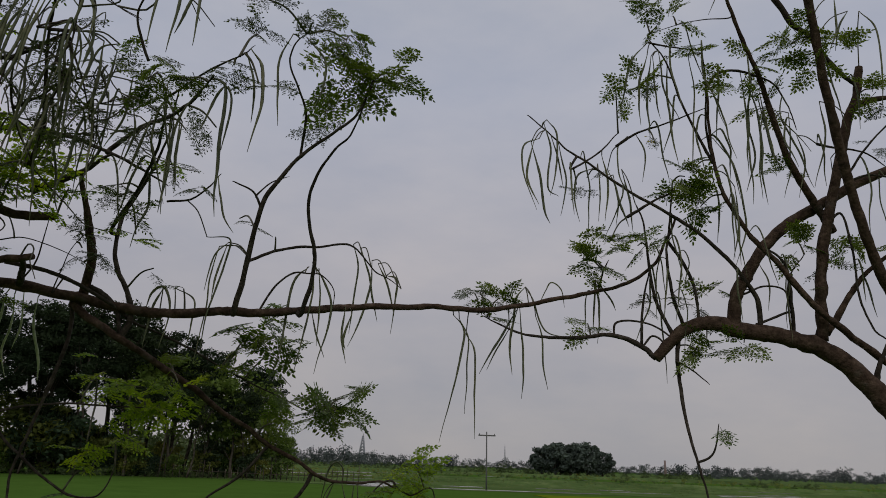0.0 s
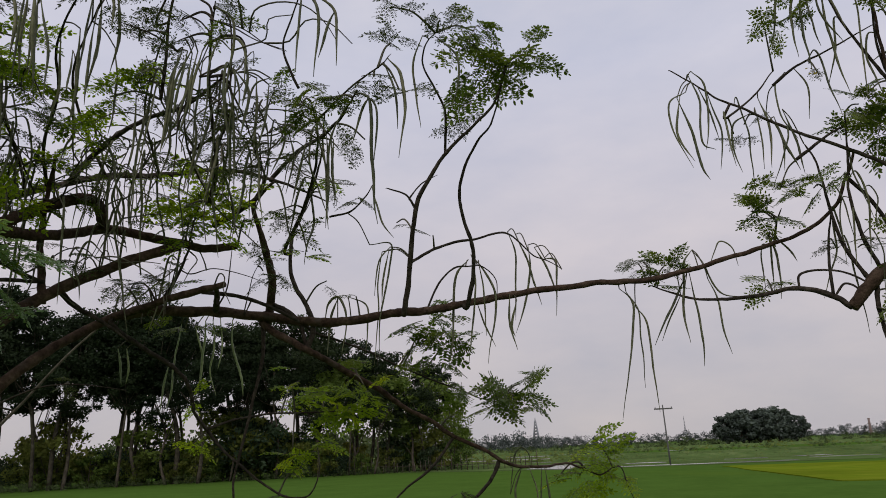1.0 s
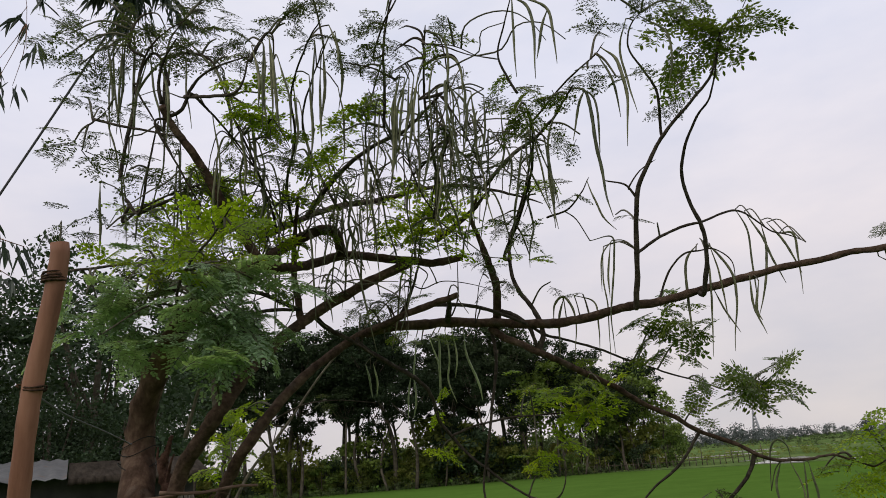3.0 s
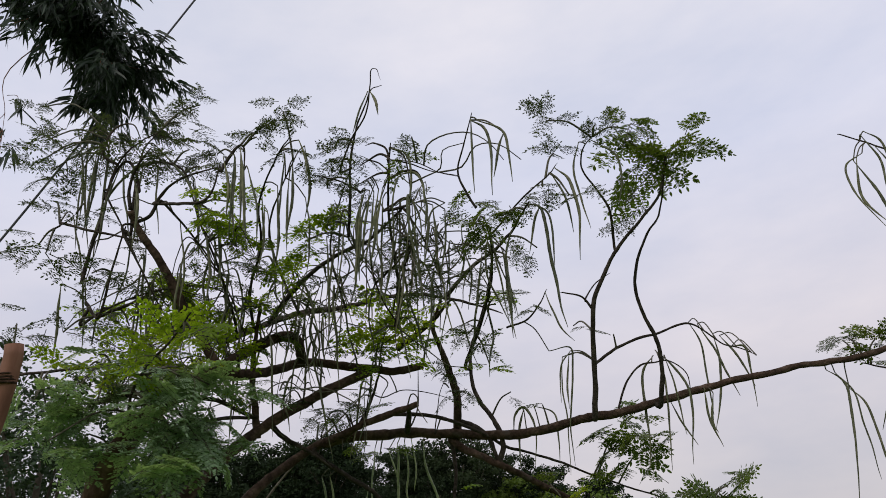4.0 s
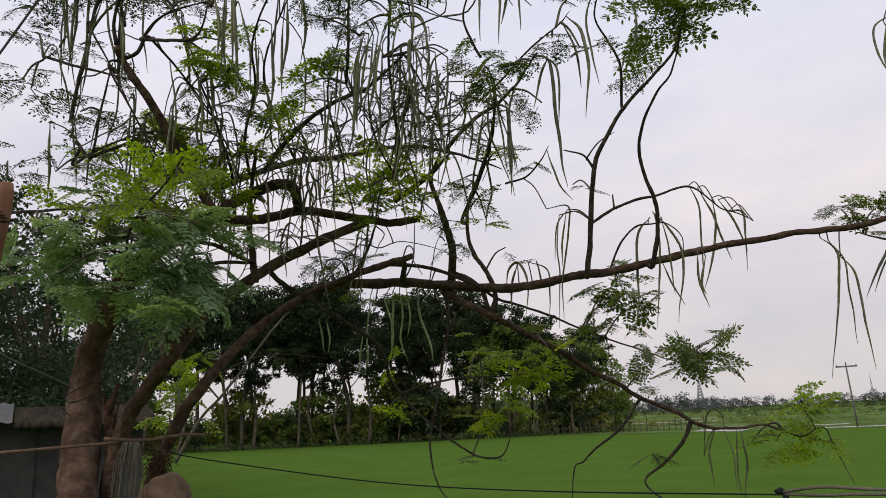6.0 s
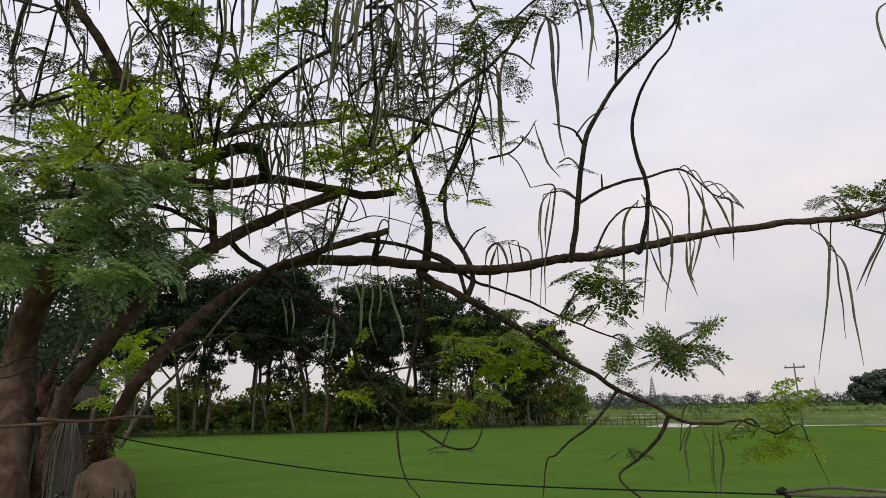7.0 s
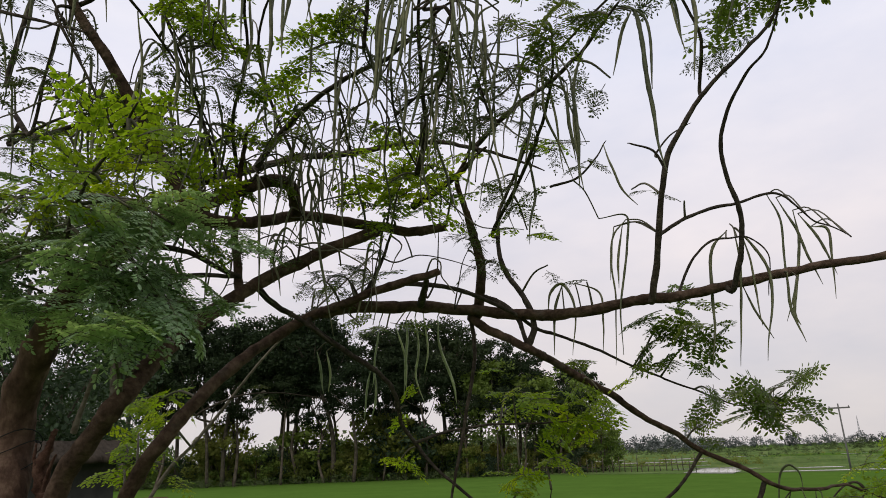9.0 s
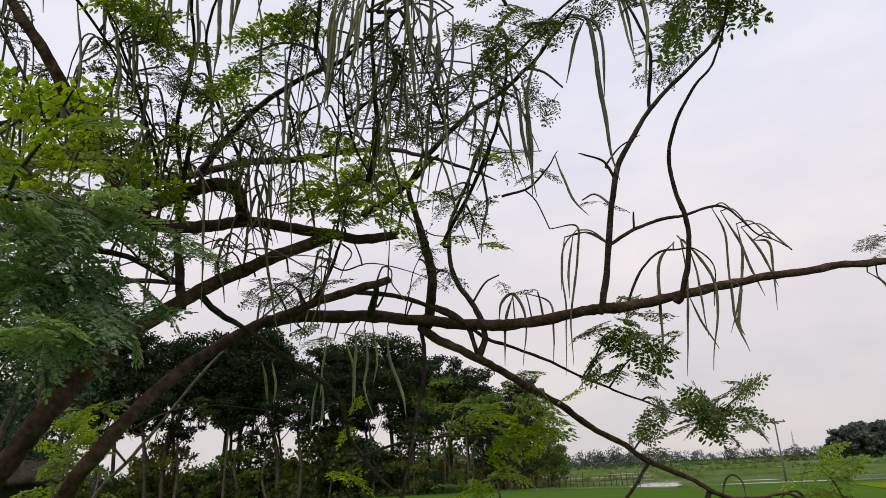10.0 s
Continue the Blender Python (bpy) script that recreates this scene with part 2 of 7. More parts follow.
def tube(line, radii, sides=8, rough=0.0, ridge=0.0, seed=0):
    """Vertices and faces of a closed tube along a line."""
    verts, faces = [], []
    up = Vector((0.31, 0.17, 0.93))
    for i, (p, r) in enumerate(zip(line, radii)):
        d = (line[min(i + 1, len(line) - 1)] - line[max(i - 1, 0)]).normalized()
        a = d.cross(up)
        if a.length < 0.05:
            a = d.cross(Vector((1, 0, 0)))
        a.normalize()
        b = d.cross(a)
        up = a.cross(d)
        for k in range(sides):
            u = 2 * math.pi * k / sides
            w = a * math.cos(u) + b * math.sin(u)
            q = r * (1 + ridge * math.cos(3 * u))
            if rough:
                q *= 1 + rough * noise.noise((p + w * r * 1.5) * (0.9 / max(r, 0.008)) + Vector((seed, 0, 0)))
            verts.append(p + w * q)
    n = len(line)
    for i in range(n - 1):
        for k in range(sides):
            j = (k + 1) % sides
            faces.append((i * sides + k, i * sides + j, (i + 1) * sides + j, (i + 1) * sides + k))
    faces.append(tuple(range(sides))[::-1])
    faces.append(tuple(range((n - 1) * sides, n * sides)))
    return verts, faces


def join(parts):
    verts, faces = [], []
    for v, f in parts:
        o = len(verts)
        verts.extend(v)
        faces.extend(tuple(i + o for i in q) for q in f)
    return verts, faces


def box(x0, y0, z0, x1, y1, z1):
    v = [(x, y, z) for x in (x0, x1) for y in (y0, y1) for z in (z0, z1)]
    return v, [(0, 1, 3, 2), (4, 6, 7, 5), (0, 4, 5, 1), (2, 3, 7, 6), (0, 2, 6, 4), (1, 5, 7, 3)]


def rod(a, b, r0, r1, sides=6):
    return tube([Vector(a), (Vector(a) + Vector(b)) / 2, Vector(b)], [r0, (r0 + r1) / 2, r1], sides)
HEDGE_LEAF = material("hedge_leaf", [(0.06, 0.085, 0.035), (0.11, 0.14, 0.06)], 0.8, 0.9, 0.0, through_light=0.1, vary=0.4, spec=0.05)
DRY = material("dry_straw", [(0.042, 0.0245, 0.014), (0.098, 0.0595, 0.035)], 30, 0.9, 0.3, vary=0.4, spec=0.1)
PLASTIC = material("white_plastic", [(0.5, 0.5, 0.48), (0.65, 0.65, 0.62)], 30, 0.5, 0.1)
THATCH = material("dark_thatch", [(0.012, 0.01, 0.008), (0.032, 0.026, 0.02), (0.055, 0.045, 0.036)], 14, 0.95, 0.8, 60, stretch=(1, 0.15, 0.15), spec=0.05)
SNAG = material("rotten_red_wood", [(0.02, 0.01, 0.007), (0.055, 0.029, 0.02), (0.1, 0.06, 0.045)], 40, 0.9, 0.8, 90, spec=0.1)
CHAR = material("charred_fibre", [(0.012, 0.008, 0.006), (0.05, 0.03, 0.02), (0.12, 0.075, 0.05)], 90, 0.95, 0.6, spec=0.1)

# ---- the ground: one sheet of paddy land with the bank that the camera walks on
BANK = 0.42


def ground_height(x, y):
    d = y * 0.82 - x * 0.10
    s = min(1.0, max(0.0, (4.2 - d) / 2.4))
    side = min(1.0, max(0.0, (14 - math.hypot(x, y)) / 5))
    return BANK * s * s * (3 - 2 * s) * side + 0.03 * noise.noise(Vector((x * 0.5, y * 0.5, 0))) * (1 if math.hypot(x, y) < 200 else 0)


def ground_sheet():
    ring = [0, 1, 2, 3, 4, 5, 6, 7, 8, 9, 10, 12, 15, 19, 24, 30, 38, 48, 60, 80, 110, 150, 220, 340, 560, 1000, 2000, 4200]
    n = 72
    verts, faces = [(0, 0, ground_height(0, 0))], []
    for r in ring[1:]:
        for k in range(n):
            a = 2 * math.pi * k / n
            x, y = r * math.cos(a), r * math.sin(a)
            verts.append((x, y, ground_height(x, y)))
    for k in range(n):
        faces.append((0, 1 + k, 1 + (k + 1) % n))
    for i in range(len(ring) - 2):
        for k in range(n):
            j = (k + 1) % n
            faces.append((1 + i * n + k, 1 + (i + 1) * n + k, 1 + (i + 1) * n + j, 1 + i * n + j))
    return mesh("ground", verts, faces, GRASS)


tagged(put("ground", ground_sheet()), "bright green young paddy field, flat and wet", "field", kind="structure")


def plot(name, corners, z, mat, label, category, seed=0):
    """A plot of land with an uneven outline, a hand's breadth thick."""
    c = [Vector((*p, 0)) for p in corners]
    edge = []
    for i, a in enumerate(c):
        b = c[(i + 1) % len(c)]
        for k in range(14):
            p = a.lerp(b, k / 14)
            w = 0.012 * (b - a).length
            edge.append(p + Vector((noise.noise(p * 0.21 + Vector((seed, 0, 0))), noise.noise(p * 0.17 + Vector((0, seed, 3))), 0)) * w)
    n = len(edge)
    verts = [(p.x, p.y, z) for p in edge] + [(p.x, p.y, -0.1) for p in edge]
    faces = [tuple(range(n))] + [(i, i + n, (i + 1) % n + n, (i + 1) % n) for i in range(n)]
    return tagged(put(name, mesh(name, verts, faces, mat, False)), label, category, kind="structure")


plot("field_ripe", [(9, 36), (60, 33), (80, 62), (7, 59)], 0.045, RIPE, "paddy turning yellow beside the green", "field", 1)
plot("field_rough", [(-34, 75), (-14, 66.5), (2, 63), (14, 65), (120, 78), (170, 300), (-90, 260)], 0.05, ROUGH, "rough grassland and fallow plots behind the paddy", "field", 2)
plot("field_soil", [(-34, 110), (-12, 112), (-16, 150), (-60, 146)], 0.07, SOIL, "bare greyish fallow soil", "field", 3)
plot("field_far_green", [(-10, 120), (90, 130), (110, 185), (-12, 170)], 0.07, GRASS, "far green paddy plot", "field", 4)
plot("field_far_pale", [(-60, 270), (200, 310), (420, 640), (-260, 600)], 0.06, ROUGH, "pale distant grassland", "field", 5)
plot("water", [(-9.2, 66.0), (-5.0, 63.6), (-4.6, 67.0), (-5.6, 74.0), (-8.4, 77.0)], 0.08, WATER, "wide shallow pool of still water at the paddy's edge", "water", 7)
plot("water", [(-1.5, 63.9), (6, 64.6), (14, 66.6), (14, 67.6), (6, 65.8), (-1.5, 64.9)], 0.084, WATER, "narrow channel of still water along the paddy's edge", "water", 8)
rng = random.Random(17)
for k in range(26):
    y0 = rng.choice((72, 73.5, 76, 79, 84, 90, 101, 109, 152)) + rng.uniform(-0.6, 0.6)
    x0, long, deep = rng.uniform(-0.2, 0.6) * y0 * 0.95, rng.uniform(1.5, 6.5) * y0 / 75, rng.uniform(0.5, 1.6) * y0 / 75
    plot("water", [(x0, y0), (x0 + long, y0 + rng.uniform(-0.4, 0.8)), (x0 + long * 0.9, y0 + deep * 1.2), (x0 + long * 0.3, y0 + deep)], 0.085 + 0.004 * (k % 4), WATER, "shallow puddle of still water lying between paddy plots", "water", 11 + k)


def bund(points, w, h, seed):
    """A low earth ridge between plots."""
    line = spline([(x, y, 0.0) for x, y in points], 14)
    verts, faces = [], []
    for i, p in enumerate(line):
        d = line[min(i + 1, len(line) - 1)] - line[max(i - 1, 0)]
        s = Vector((-d.y, d.x, 0)).normalized()
        hh = h * (1 + 0.35 * noise.noise(p * 0.4 + Vector((seed, 0, 0))))
        for u, z in ((-1, -0.1), (-0.6, 0.8), (0.0, 1.0), (0.6, 0.8), (1, -0.1)):
            verts.append(p + s * (u * w / 2) + Vector((0, 0, z * hh)))
    for i in range(len(line) - 1):
        for k in range(4):
            faces.append((i * 5 + k, i * 5 + k + 1, i * 5 + k + 6, i * 5 + k + 5))
    tagged(put("bund", mesh("bund", verts, faces, ROUGH)), "low grassy earth bund between paddy plots", "bund", kind="structure")


bund([(-30, 78), (-14, 82), (20, 87), (80, 92)], 1.6, 0.2, 1)
bund([(-30, 96), (10, 99), (60, 104)], 1.8, 0.3, 2)
bund([(-40, 118), (20, 122), (90, 130)], 2.2, 0.35, 3)
bund([(-80, 180), (20, 190), (160, 200)], 3.5, 0.7, 4)
bund([(-30, 98), (-24, 150), (-30, 200)], 1.6, 0.4, 5)


# ---- trees of the distance
def cards(rng, centre, spread, n, size, flat=0.75):
    """Leaf-sized blades scattered round a centre, each turned its own way."""
    v, f = [], []
    for _ in range(n):
        d = Vector((rng.gauss(0, 1), rng.gauss(0, 1), rng.gauss(0, flat)))
        d = d.normalized() * (rng.random() ** 0.4)
        p = Vector(centre) + Vector((d.x * spread, d.y * spread, d.z * spread * flat))
        a = Vector((rng.gauss(0, 1), rng.gauss(0, 1), rng.gauss(-0.3, 0.7))).normalized()
        b = a.cross(Vector((rng.gauss(0, 1), rng.gauss(0, 1), rng.gauss(0, 1)))).normalized()
        s = size * rng.uniform(0.6, 1.4)
        o = len(v)
        v += [p - a * s * 0.5, p + b * s * 0.3, p + a * s * 0.55, p - b * s * 0.3]
        f.append((o, o + 1, o + 2, o + 3))
    return v, f


def far_tree(name, seed, height, bole, crown_w, leaf, label, clumps=34, per=60, size=0.42, lean=0.4, flat=0.7, limbs=6, girth=0.16, crown_low=0.0, puff=1.0):
    """A tree that stands well away: trunk with forks, and a crown of leafy clumps with gaps."""
    rng = random.Random(seed)
    root = thing(name, label, "tree")
    top = Vector((rng.uniform(-lean, lean), rng.uniform(-lean, lean), height * 0.82))
    mid = Vector((top.x * 0.25 + rng.uniform(-0.5, 0.5) * lean * 0.3, top.y * 0.3, bole))
    line = spline([(0, 0, -0.1), (mid.x * 0.4 + rng.uniform(-0.2, 0.2) * lean, mid.y * 0.4, bole * 0.5), mid, (mid + top) / 2 + Vector((rng.uniform(-0.3, 0.3), 0, 0)), top], 4)
    n = len(line)
    woods = [tube(line, [girth * (1.15 - i / n) + 0.02 for i in range(n)], 7, 0.15, seed=seed)]
    ends = []
    for k in range(limbs):
        a = 2 * math.pi * (k + rng.random() * 0.7) / limbs
        z = rng.uniform(bole * 0.8, height * 0.65)
        s = line[min(n - 1, int(n * z / top.z * 0.95))]
        r = crown_w * rng.uniform(0.45, 0.85)
        e = Vector((s.x + r * math.cos(a), s.y + r * math.sin(a), min(height * 0.93, z + height * rng.uniform(0.18, 0.38))))
        bend = s.lerp(e, 0.5) + Vector((0, 0, -0.08 * height * rng.random()))
        br = spline([s, bend, e], 4)
        woods.append(tube(br, [girth * 0.45 * (1 - 0.8 * i / len(br)) for i in range(len(br))], 5))
        ends.append(e)
    put("trunk", mesh("trunk", *join(woods), GROVE_BARK), root)
    puffs = []
    mid_z = (bole + height) / 2 + crown_low
    for k in range(clumps):
        if k < len(ends):
            c = ends[k]
        else:
            a, u = rng.uniform(0, 2 * math.pi), rng.uniform(-1, 1)
            q = math.sqrt(1 - u * u) * rng.uniform(0.55, 1.0)
            c = Vector((top.x * 0.6 + crown_w * q * math.cos(a), top.y * 0.6 + crown_w * q * math.sin(a), mid_z + (height - bole) * 0.46 * u * rng.uniform(0.7, 1)))
        puffs.append(cards(rng, c, crown_w * rng.uniform(0.22, 0.42) * puff, per, size, flat))
    put("crown", mesh("crown", *join(puffs), leaf, False), root)
    return root


def stand(variants, spots, group, seed):
    """Sets trees on the ground, the first of each variant included."""
    rng = random.Random(seed)
    used = set()
    for i, (x, y, s) in enumerate(spots):
        v = variants[i % len(variants)]
        m = pose(x, y, ground_height(x, y) - 0.03, rz=rng.uniform(0, 360)) @ Matrix.Diagonal((s, s, s * rng.uniform(0.92, 1.08), 1))
        if i % len(variants) in used:
            c = copy_thing(v, m)
            c.matrix_basis = m
        else:
            v.matrix_basis = m
            used.add(i % len(variants))
            c = v
        tagged(c, group=group)


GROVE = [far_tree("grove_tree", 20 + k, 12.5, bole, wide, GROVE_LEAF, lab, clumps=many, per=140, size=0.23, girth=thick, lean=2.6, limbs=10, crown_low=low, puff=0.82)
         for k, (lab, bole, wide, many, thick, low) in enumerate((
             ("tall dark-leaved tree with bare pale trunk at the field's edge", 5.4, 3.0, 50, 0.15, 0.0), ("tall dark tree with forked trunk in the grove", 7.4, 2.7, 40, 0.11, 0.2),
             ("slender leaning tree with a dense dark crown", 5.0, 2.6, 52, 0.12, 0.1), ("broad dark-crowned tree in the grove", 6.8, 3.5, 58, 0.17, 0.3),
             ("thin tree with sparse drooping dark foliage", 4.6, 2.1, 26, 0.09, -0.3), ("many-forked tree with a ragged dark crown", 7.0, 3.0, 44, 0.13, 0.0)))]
rng = random.Random(5)
spots = []
for k in range(21):
    u = k / 20
    rise = 1.42 - 0.34 * max(0.0, u - 0.4) / 0.6
    spots.append((-60 + 37 * u + rng.uniform(-1.7, 1.7), 48 + 25 * u + rng.uniform(0, 7), rng.uniform(0.9, 1.04) * rise))
for k in range(12):
    u = k / 11
    spots.append((-64 + 38 * u + rng.uniform(-2, 2), 58 + 25 * u + rng.uniform(-2, 3), rng.uniform(0.95, 1.15) * (1.3 - 0.22 * u)))
for k in range(13):
    u = (k + rng.uniform(-0.3, 0.3)) / 12
    spots.append((-57 + 35 * u, 47.5 + 24 * u + rng.uniform(-0.3, 1.5), rng.uniform(0.82, 1.0) * (1.28 - 0.5 * u)))
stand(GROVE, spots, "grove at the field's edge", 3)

BUSH = [far_tree("bush", 40 + k, 3.8, 0.1, 2.0, (BUSH_LEAF, SHRUB_LEAF, BUSH_LEAF, DARK_LEAF)[k], lab, clumps=34, per=66, size=0.25, girth=0.07, limbs=5, lean=0.5)
        for k, lab in enumerate(("yellow-green leafy bush under the grove", "dense undergrowth bush with pale leaves", "tall undergrowth shrub at the paddy's edge", "dark low bush under the grove"))]
rng = random.Random(8)
stand(BUSH, [(-62 + 38 * k / 40 + rng.uniform(-1, 1), 47.6 + 25 * k / 43 + rng.uniform(0.2, 4), rng.uniform(0.4, 1.05) * (1.8 if rng.random() < 0.4 else 1.0)) for k in range(46)]
      + [(-64 + 39 * k / 25 + rng.uniform(-1, 1), 56 + 25 * k / 25 + rng.uniform(0, 6), rng.uniform(0.5, 1.15)) for k in range(22)], "undergrowth of the grove", 4)
SOFT = [far_tree("soft_green_tree", 70 + k, 9.0, 2.6, 2.5, SHRUB_LEAF, "mid-green tree with drooping foliage at the end of the grove", clumps=34, per=60, size=0.3, girth=0.1, lean=1.0) for k in range(3)]
stand(SOFT, [(-27.5, 70, 1.3), (-24.5, 71.5, 1.25), (-22.0, 73.0, 1.25), (-31, 68, 1.15), (-20.4, 75.5, 1.1), (-18.8, 76.5, 0.8)], "soft green trees ending the grove", 12)

SHRUB = [far_tree("broadleaf_tree", 60 + k, 7.2, 1.2, 2.9, DARK_LEAF, lab, clumps=60, per=210, size=0.122, girth=0.14, limbs=7, lean=0.6, puff=0.8)
         for k, lab in enumerate(("dense dark broadleaf tree behind the drumstick tree", "low-branched dark green tree near the shed"))]
stand(SHRUB, [(-17.5, 11.0, 1.1), (-21, 8.0, 1.25), (-22, 15, 1.05), (-24, 12, 1.15), (-29, 21, 0.95), (-36, 27.5, 0.95), (-19, 4.2, 1.2), (-16.5, 9.5, 0.62), (-18.5, 6.5, 0.66), (-19.5, 10, 0.6), (-20, 13, 0.62)], "dark trees behind the shed", 6)

CLUMP = [far_tree("distant_tree", 80 + k, 10.5, 1.0, 4.6, HAZED_CLUMP_LEAF, "dark round-crowned tree standing out in the fields", clumps=44, per=60, size=0.9, girth=0.25) for k in range(2)]
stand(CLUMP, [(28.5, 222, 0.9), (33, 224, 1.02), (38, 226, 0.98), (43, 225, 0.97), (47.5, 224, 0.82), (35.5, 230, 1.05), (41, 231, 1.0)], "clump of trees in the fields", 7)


def tree_line(name, seed, y0, x0, x1, step, hmin, hmax, leaf, label, slope=0.0, clumps=11, per=38):
    rng = random.Random(seed)
    puffs, x = [], x0
    while x < x1:
        h = rng.uniform(hmin, hmax) * (1.35 if rng.random() < 0.06 else 1)
        y = y0 + slope * (x - x0) + rng.uniform(-10, 10) * min(1.0, y0 / 90 - 0.45)
        for k in range(clumps):
            puffs.append(cards(rng, (x + rng.uniform(-0.5, 0.5) * step * 1.5, y + rng.uniform(-3, 3), h * (0.12 + 0.7 * (k / (clumps - 1)) ** 1.2)), h * rng.uniform(0.24, 0.36), per, h * 0.11, 0.8))
        x += step * rng.uniform(0.6, 1.2)
    tagged(put(name, mesh(name, *join(puffs), leaf, False)), label, "trees", kind="stuff")


tree_line("far_treeline", 3, 640, -620, 760, 5.0, 6.0, 11, HAZED_LEAF, "hazy line of village trees along the horizon")
tree_line("far_treeline", 4, 330, -330, -30, 5.5, 6, 10, HAZED_LEAF, "nearer line of village trees beyond the fields", slope=0.25)
tree_line("far_treeline", 6, 430, 150, 420, 6.5, 3.5, 6, HAZED_LEAF, "low line of trees beyond the fields", slope=0.1)
tree_line("field_hedge", 12, 235, -75, 90, 2.4, 1.3, 3.0, HEDGE_LEAF, "dark green hedge of shrubs across the far fields", slope=0.05)
tree_line("field_hedge", 13, 132, -12, 75, 3.0, 0.5, 1.6, HEDGE_LEAF, "low weedy hedge along a field bund", slope=0.06)
tree_line("far_treeline", 14, 215, -100, -46, 3.5, 6, 11, HEDGE_LEAF, "village trees behind the end of the grove", slope=0.1)
tree_line("far_treeline", 15, 108, -150, -46, 3.2, 5, 8, HEDGE_LEAF, "hazy trees seen through the gaps of the grove", slope=0.4)
tree_line("field_scrub", 16, 46.6, -62, -23, 0.55, 0.35, 0.9, HEDGE_LEAF, "weeds and long grass along the foot of the grove", slope=0.655)
tree_line("field_scrub", 9, 150, -40, 110, 4.5, 0.6, 1.5, BUSH_LEAF, "scattered low scrub on the fallow land", slope=0.05)
tree_line("field_scrub", 10, 96, -36, -4, 1.2, 0.5, 1.1, BUSH_LEAF, "weeds and low scrub along the fence", slope=-0.1)

for k, (y0, x0, x1, h, leaf) in enumerate(((67.5, -13, 16, 0.3, HEDGE_LEAF), (72, -26, 30, 0.42, BUSH_LEAF), (77.5, -28, 48, 0.5, HEDGE_LEAF), (84, -30, 56, 0.4, BUSH_LEAF),
                                            (91, -30, 64, 0.6, HEDGE_LEAF), (104, -34, 75, 0.55, BUSH_LEAF), (116, -38, 80, 0.8, HEDGE_LEAF), (175, -60, 120, 1.1, HEDGE_LEAF))):
    tree_line("field_scrub", 30 + k, y0, x0, x1, 0.55 * y0 / 70, h * 0.5, h * 1.25, leaf, "ragged tufts of weeds and grass over the fallow plots", slope=0.04, clumps=4, per=10)

# ---- drumstick trees: how their parts are made
WOOD = {}
FRONDS = {}


def limb(tree_of, name, pts, r0, r1, mat=None, bark_rough=0.16):
    """One limb or branch as a tapering, slightly knobbly tube. A branch that starts clear of other wood grows from the nearest; its free end is drawn out."""
    pts = [Vector(p) for p in pts]
    if name == "branch" and tree_of.name in WOOD:
        back = r1 > r0
        if back:
            pts, r0, r1 = pts[::-1], r1, r0
        d, i = nearest(tree_of, pts[0])
        if 0.004 < d < 0.09:
            pts.insert(0, WOOD[tree_of.name][i][0])
        if nearest(tree_of, pts[-1])[0] > 0.012:
            way = (pts[-1] - pts[-2]).normalized()
            pts.append(pts[-1] + way * max(0.02, 5 * r1) + Vector((0, 0, -r1)))
            r1 *= 0.3
    line = spline(pts, 7)
    n = len(line)
    seed = len(WOOD.setdefault(tree_of.name, []))
    thick = max(r0, r1)
    wob = min(0.006, thick * 0.35)
    line = [p + Vector((noise.noise(p * 9), noise.noise(p * 9 + Vector((7, 0, 0))), noise.noise(p * 9 + Vector((0, 7, 0))))) * wob for p in line]
    radii = [r0 + (r1 - r0) * i / (n - 1) for i in range(n)]
    line = [p + Vector((noise.noise(p * 26), noise.noise(p * 26 + Vector((7, 0, 0))), noise.noise(p * 26 + Vector((0, 7, 0))))) * min(0.0035, thick * 0.22) for p in line]
    radii = [r * (1 + 0.12 * noise.noise(p * 14 + Vector((seed, 0, 0))) + 0.16 * max(0.0, noise.noise(p * 34 + Vector((0, seed, 0))))) for r, p in zip(radii, line)]
    sides = 14 if thick > 0.03 else 9 if thick > 0.012 else 6
    WOOD[tree_of.name] += [(p, r) for p, r in zip(line, radii)]
    mat = mat or (TRUNK_BARK if name == "trunk" else BARK if thick > 0.018 else BRANCH)
    return put(name, mesh(name, *tube(line, radii, sides, bark_rough, seed=seed), mat), tree_of)


def nearest(tree_of, p):
    return min(((q - p).length - r, i) for i, (q, r) in enumerate(WOOD[tree_of.name]))


def reach(tree_of, p, far, r0, r1, droop=0.0):
    """A thin twig from the nearest wood to p, where there is a gap."""
    p = Vector(p)
    d, i = nearest(tree_of, p)
    if 0.012 < d < far:
        q = WOOD[tree_of.name][i][0]
        bend = q.lerp(p, 0.5) + Vector((0, 0, 0.16 * d - droop))
        line = spline([q, bend, p], 4)
        put("twig", mesh("twig", *tube(line, [r0 + (r1 - r0) * k / (len(line) - 1) for k in range(len(line))], 5), TWIG), tree_of)


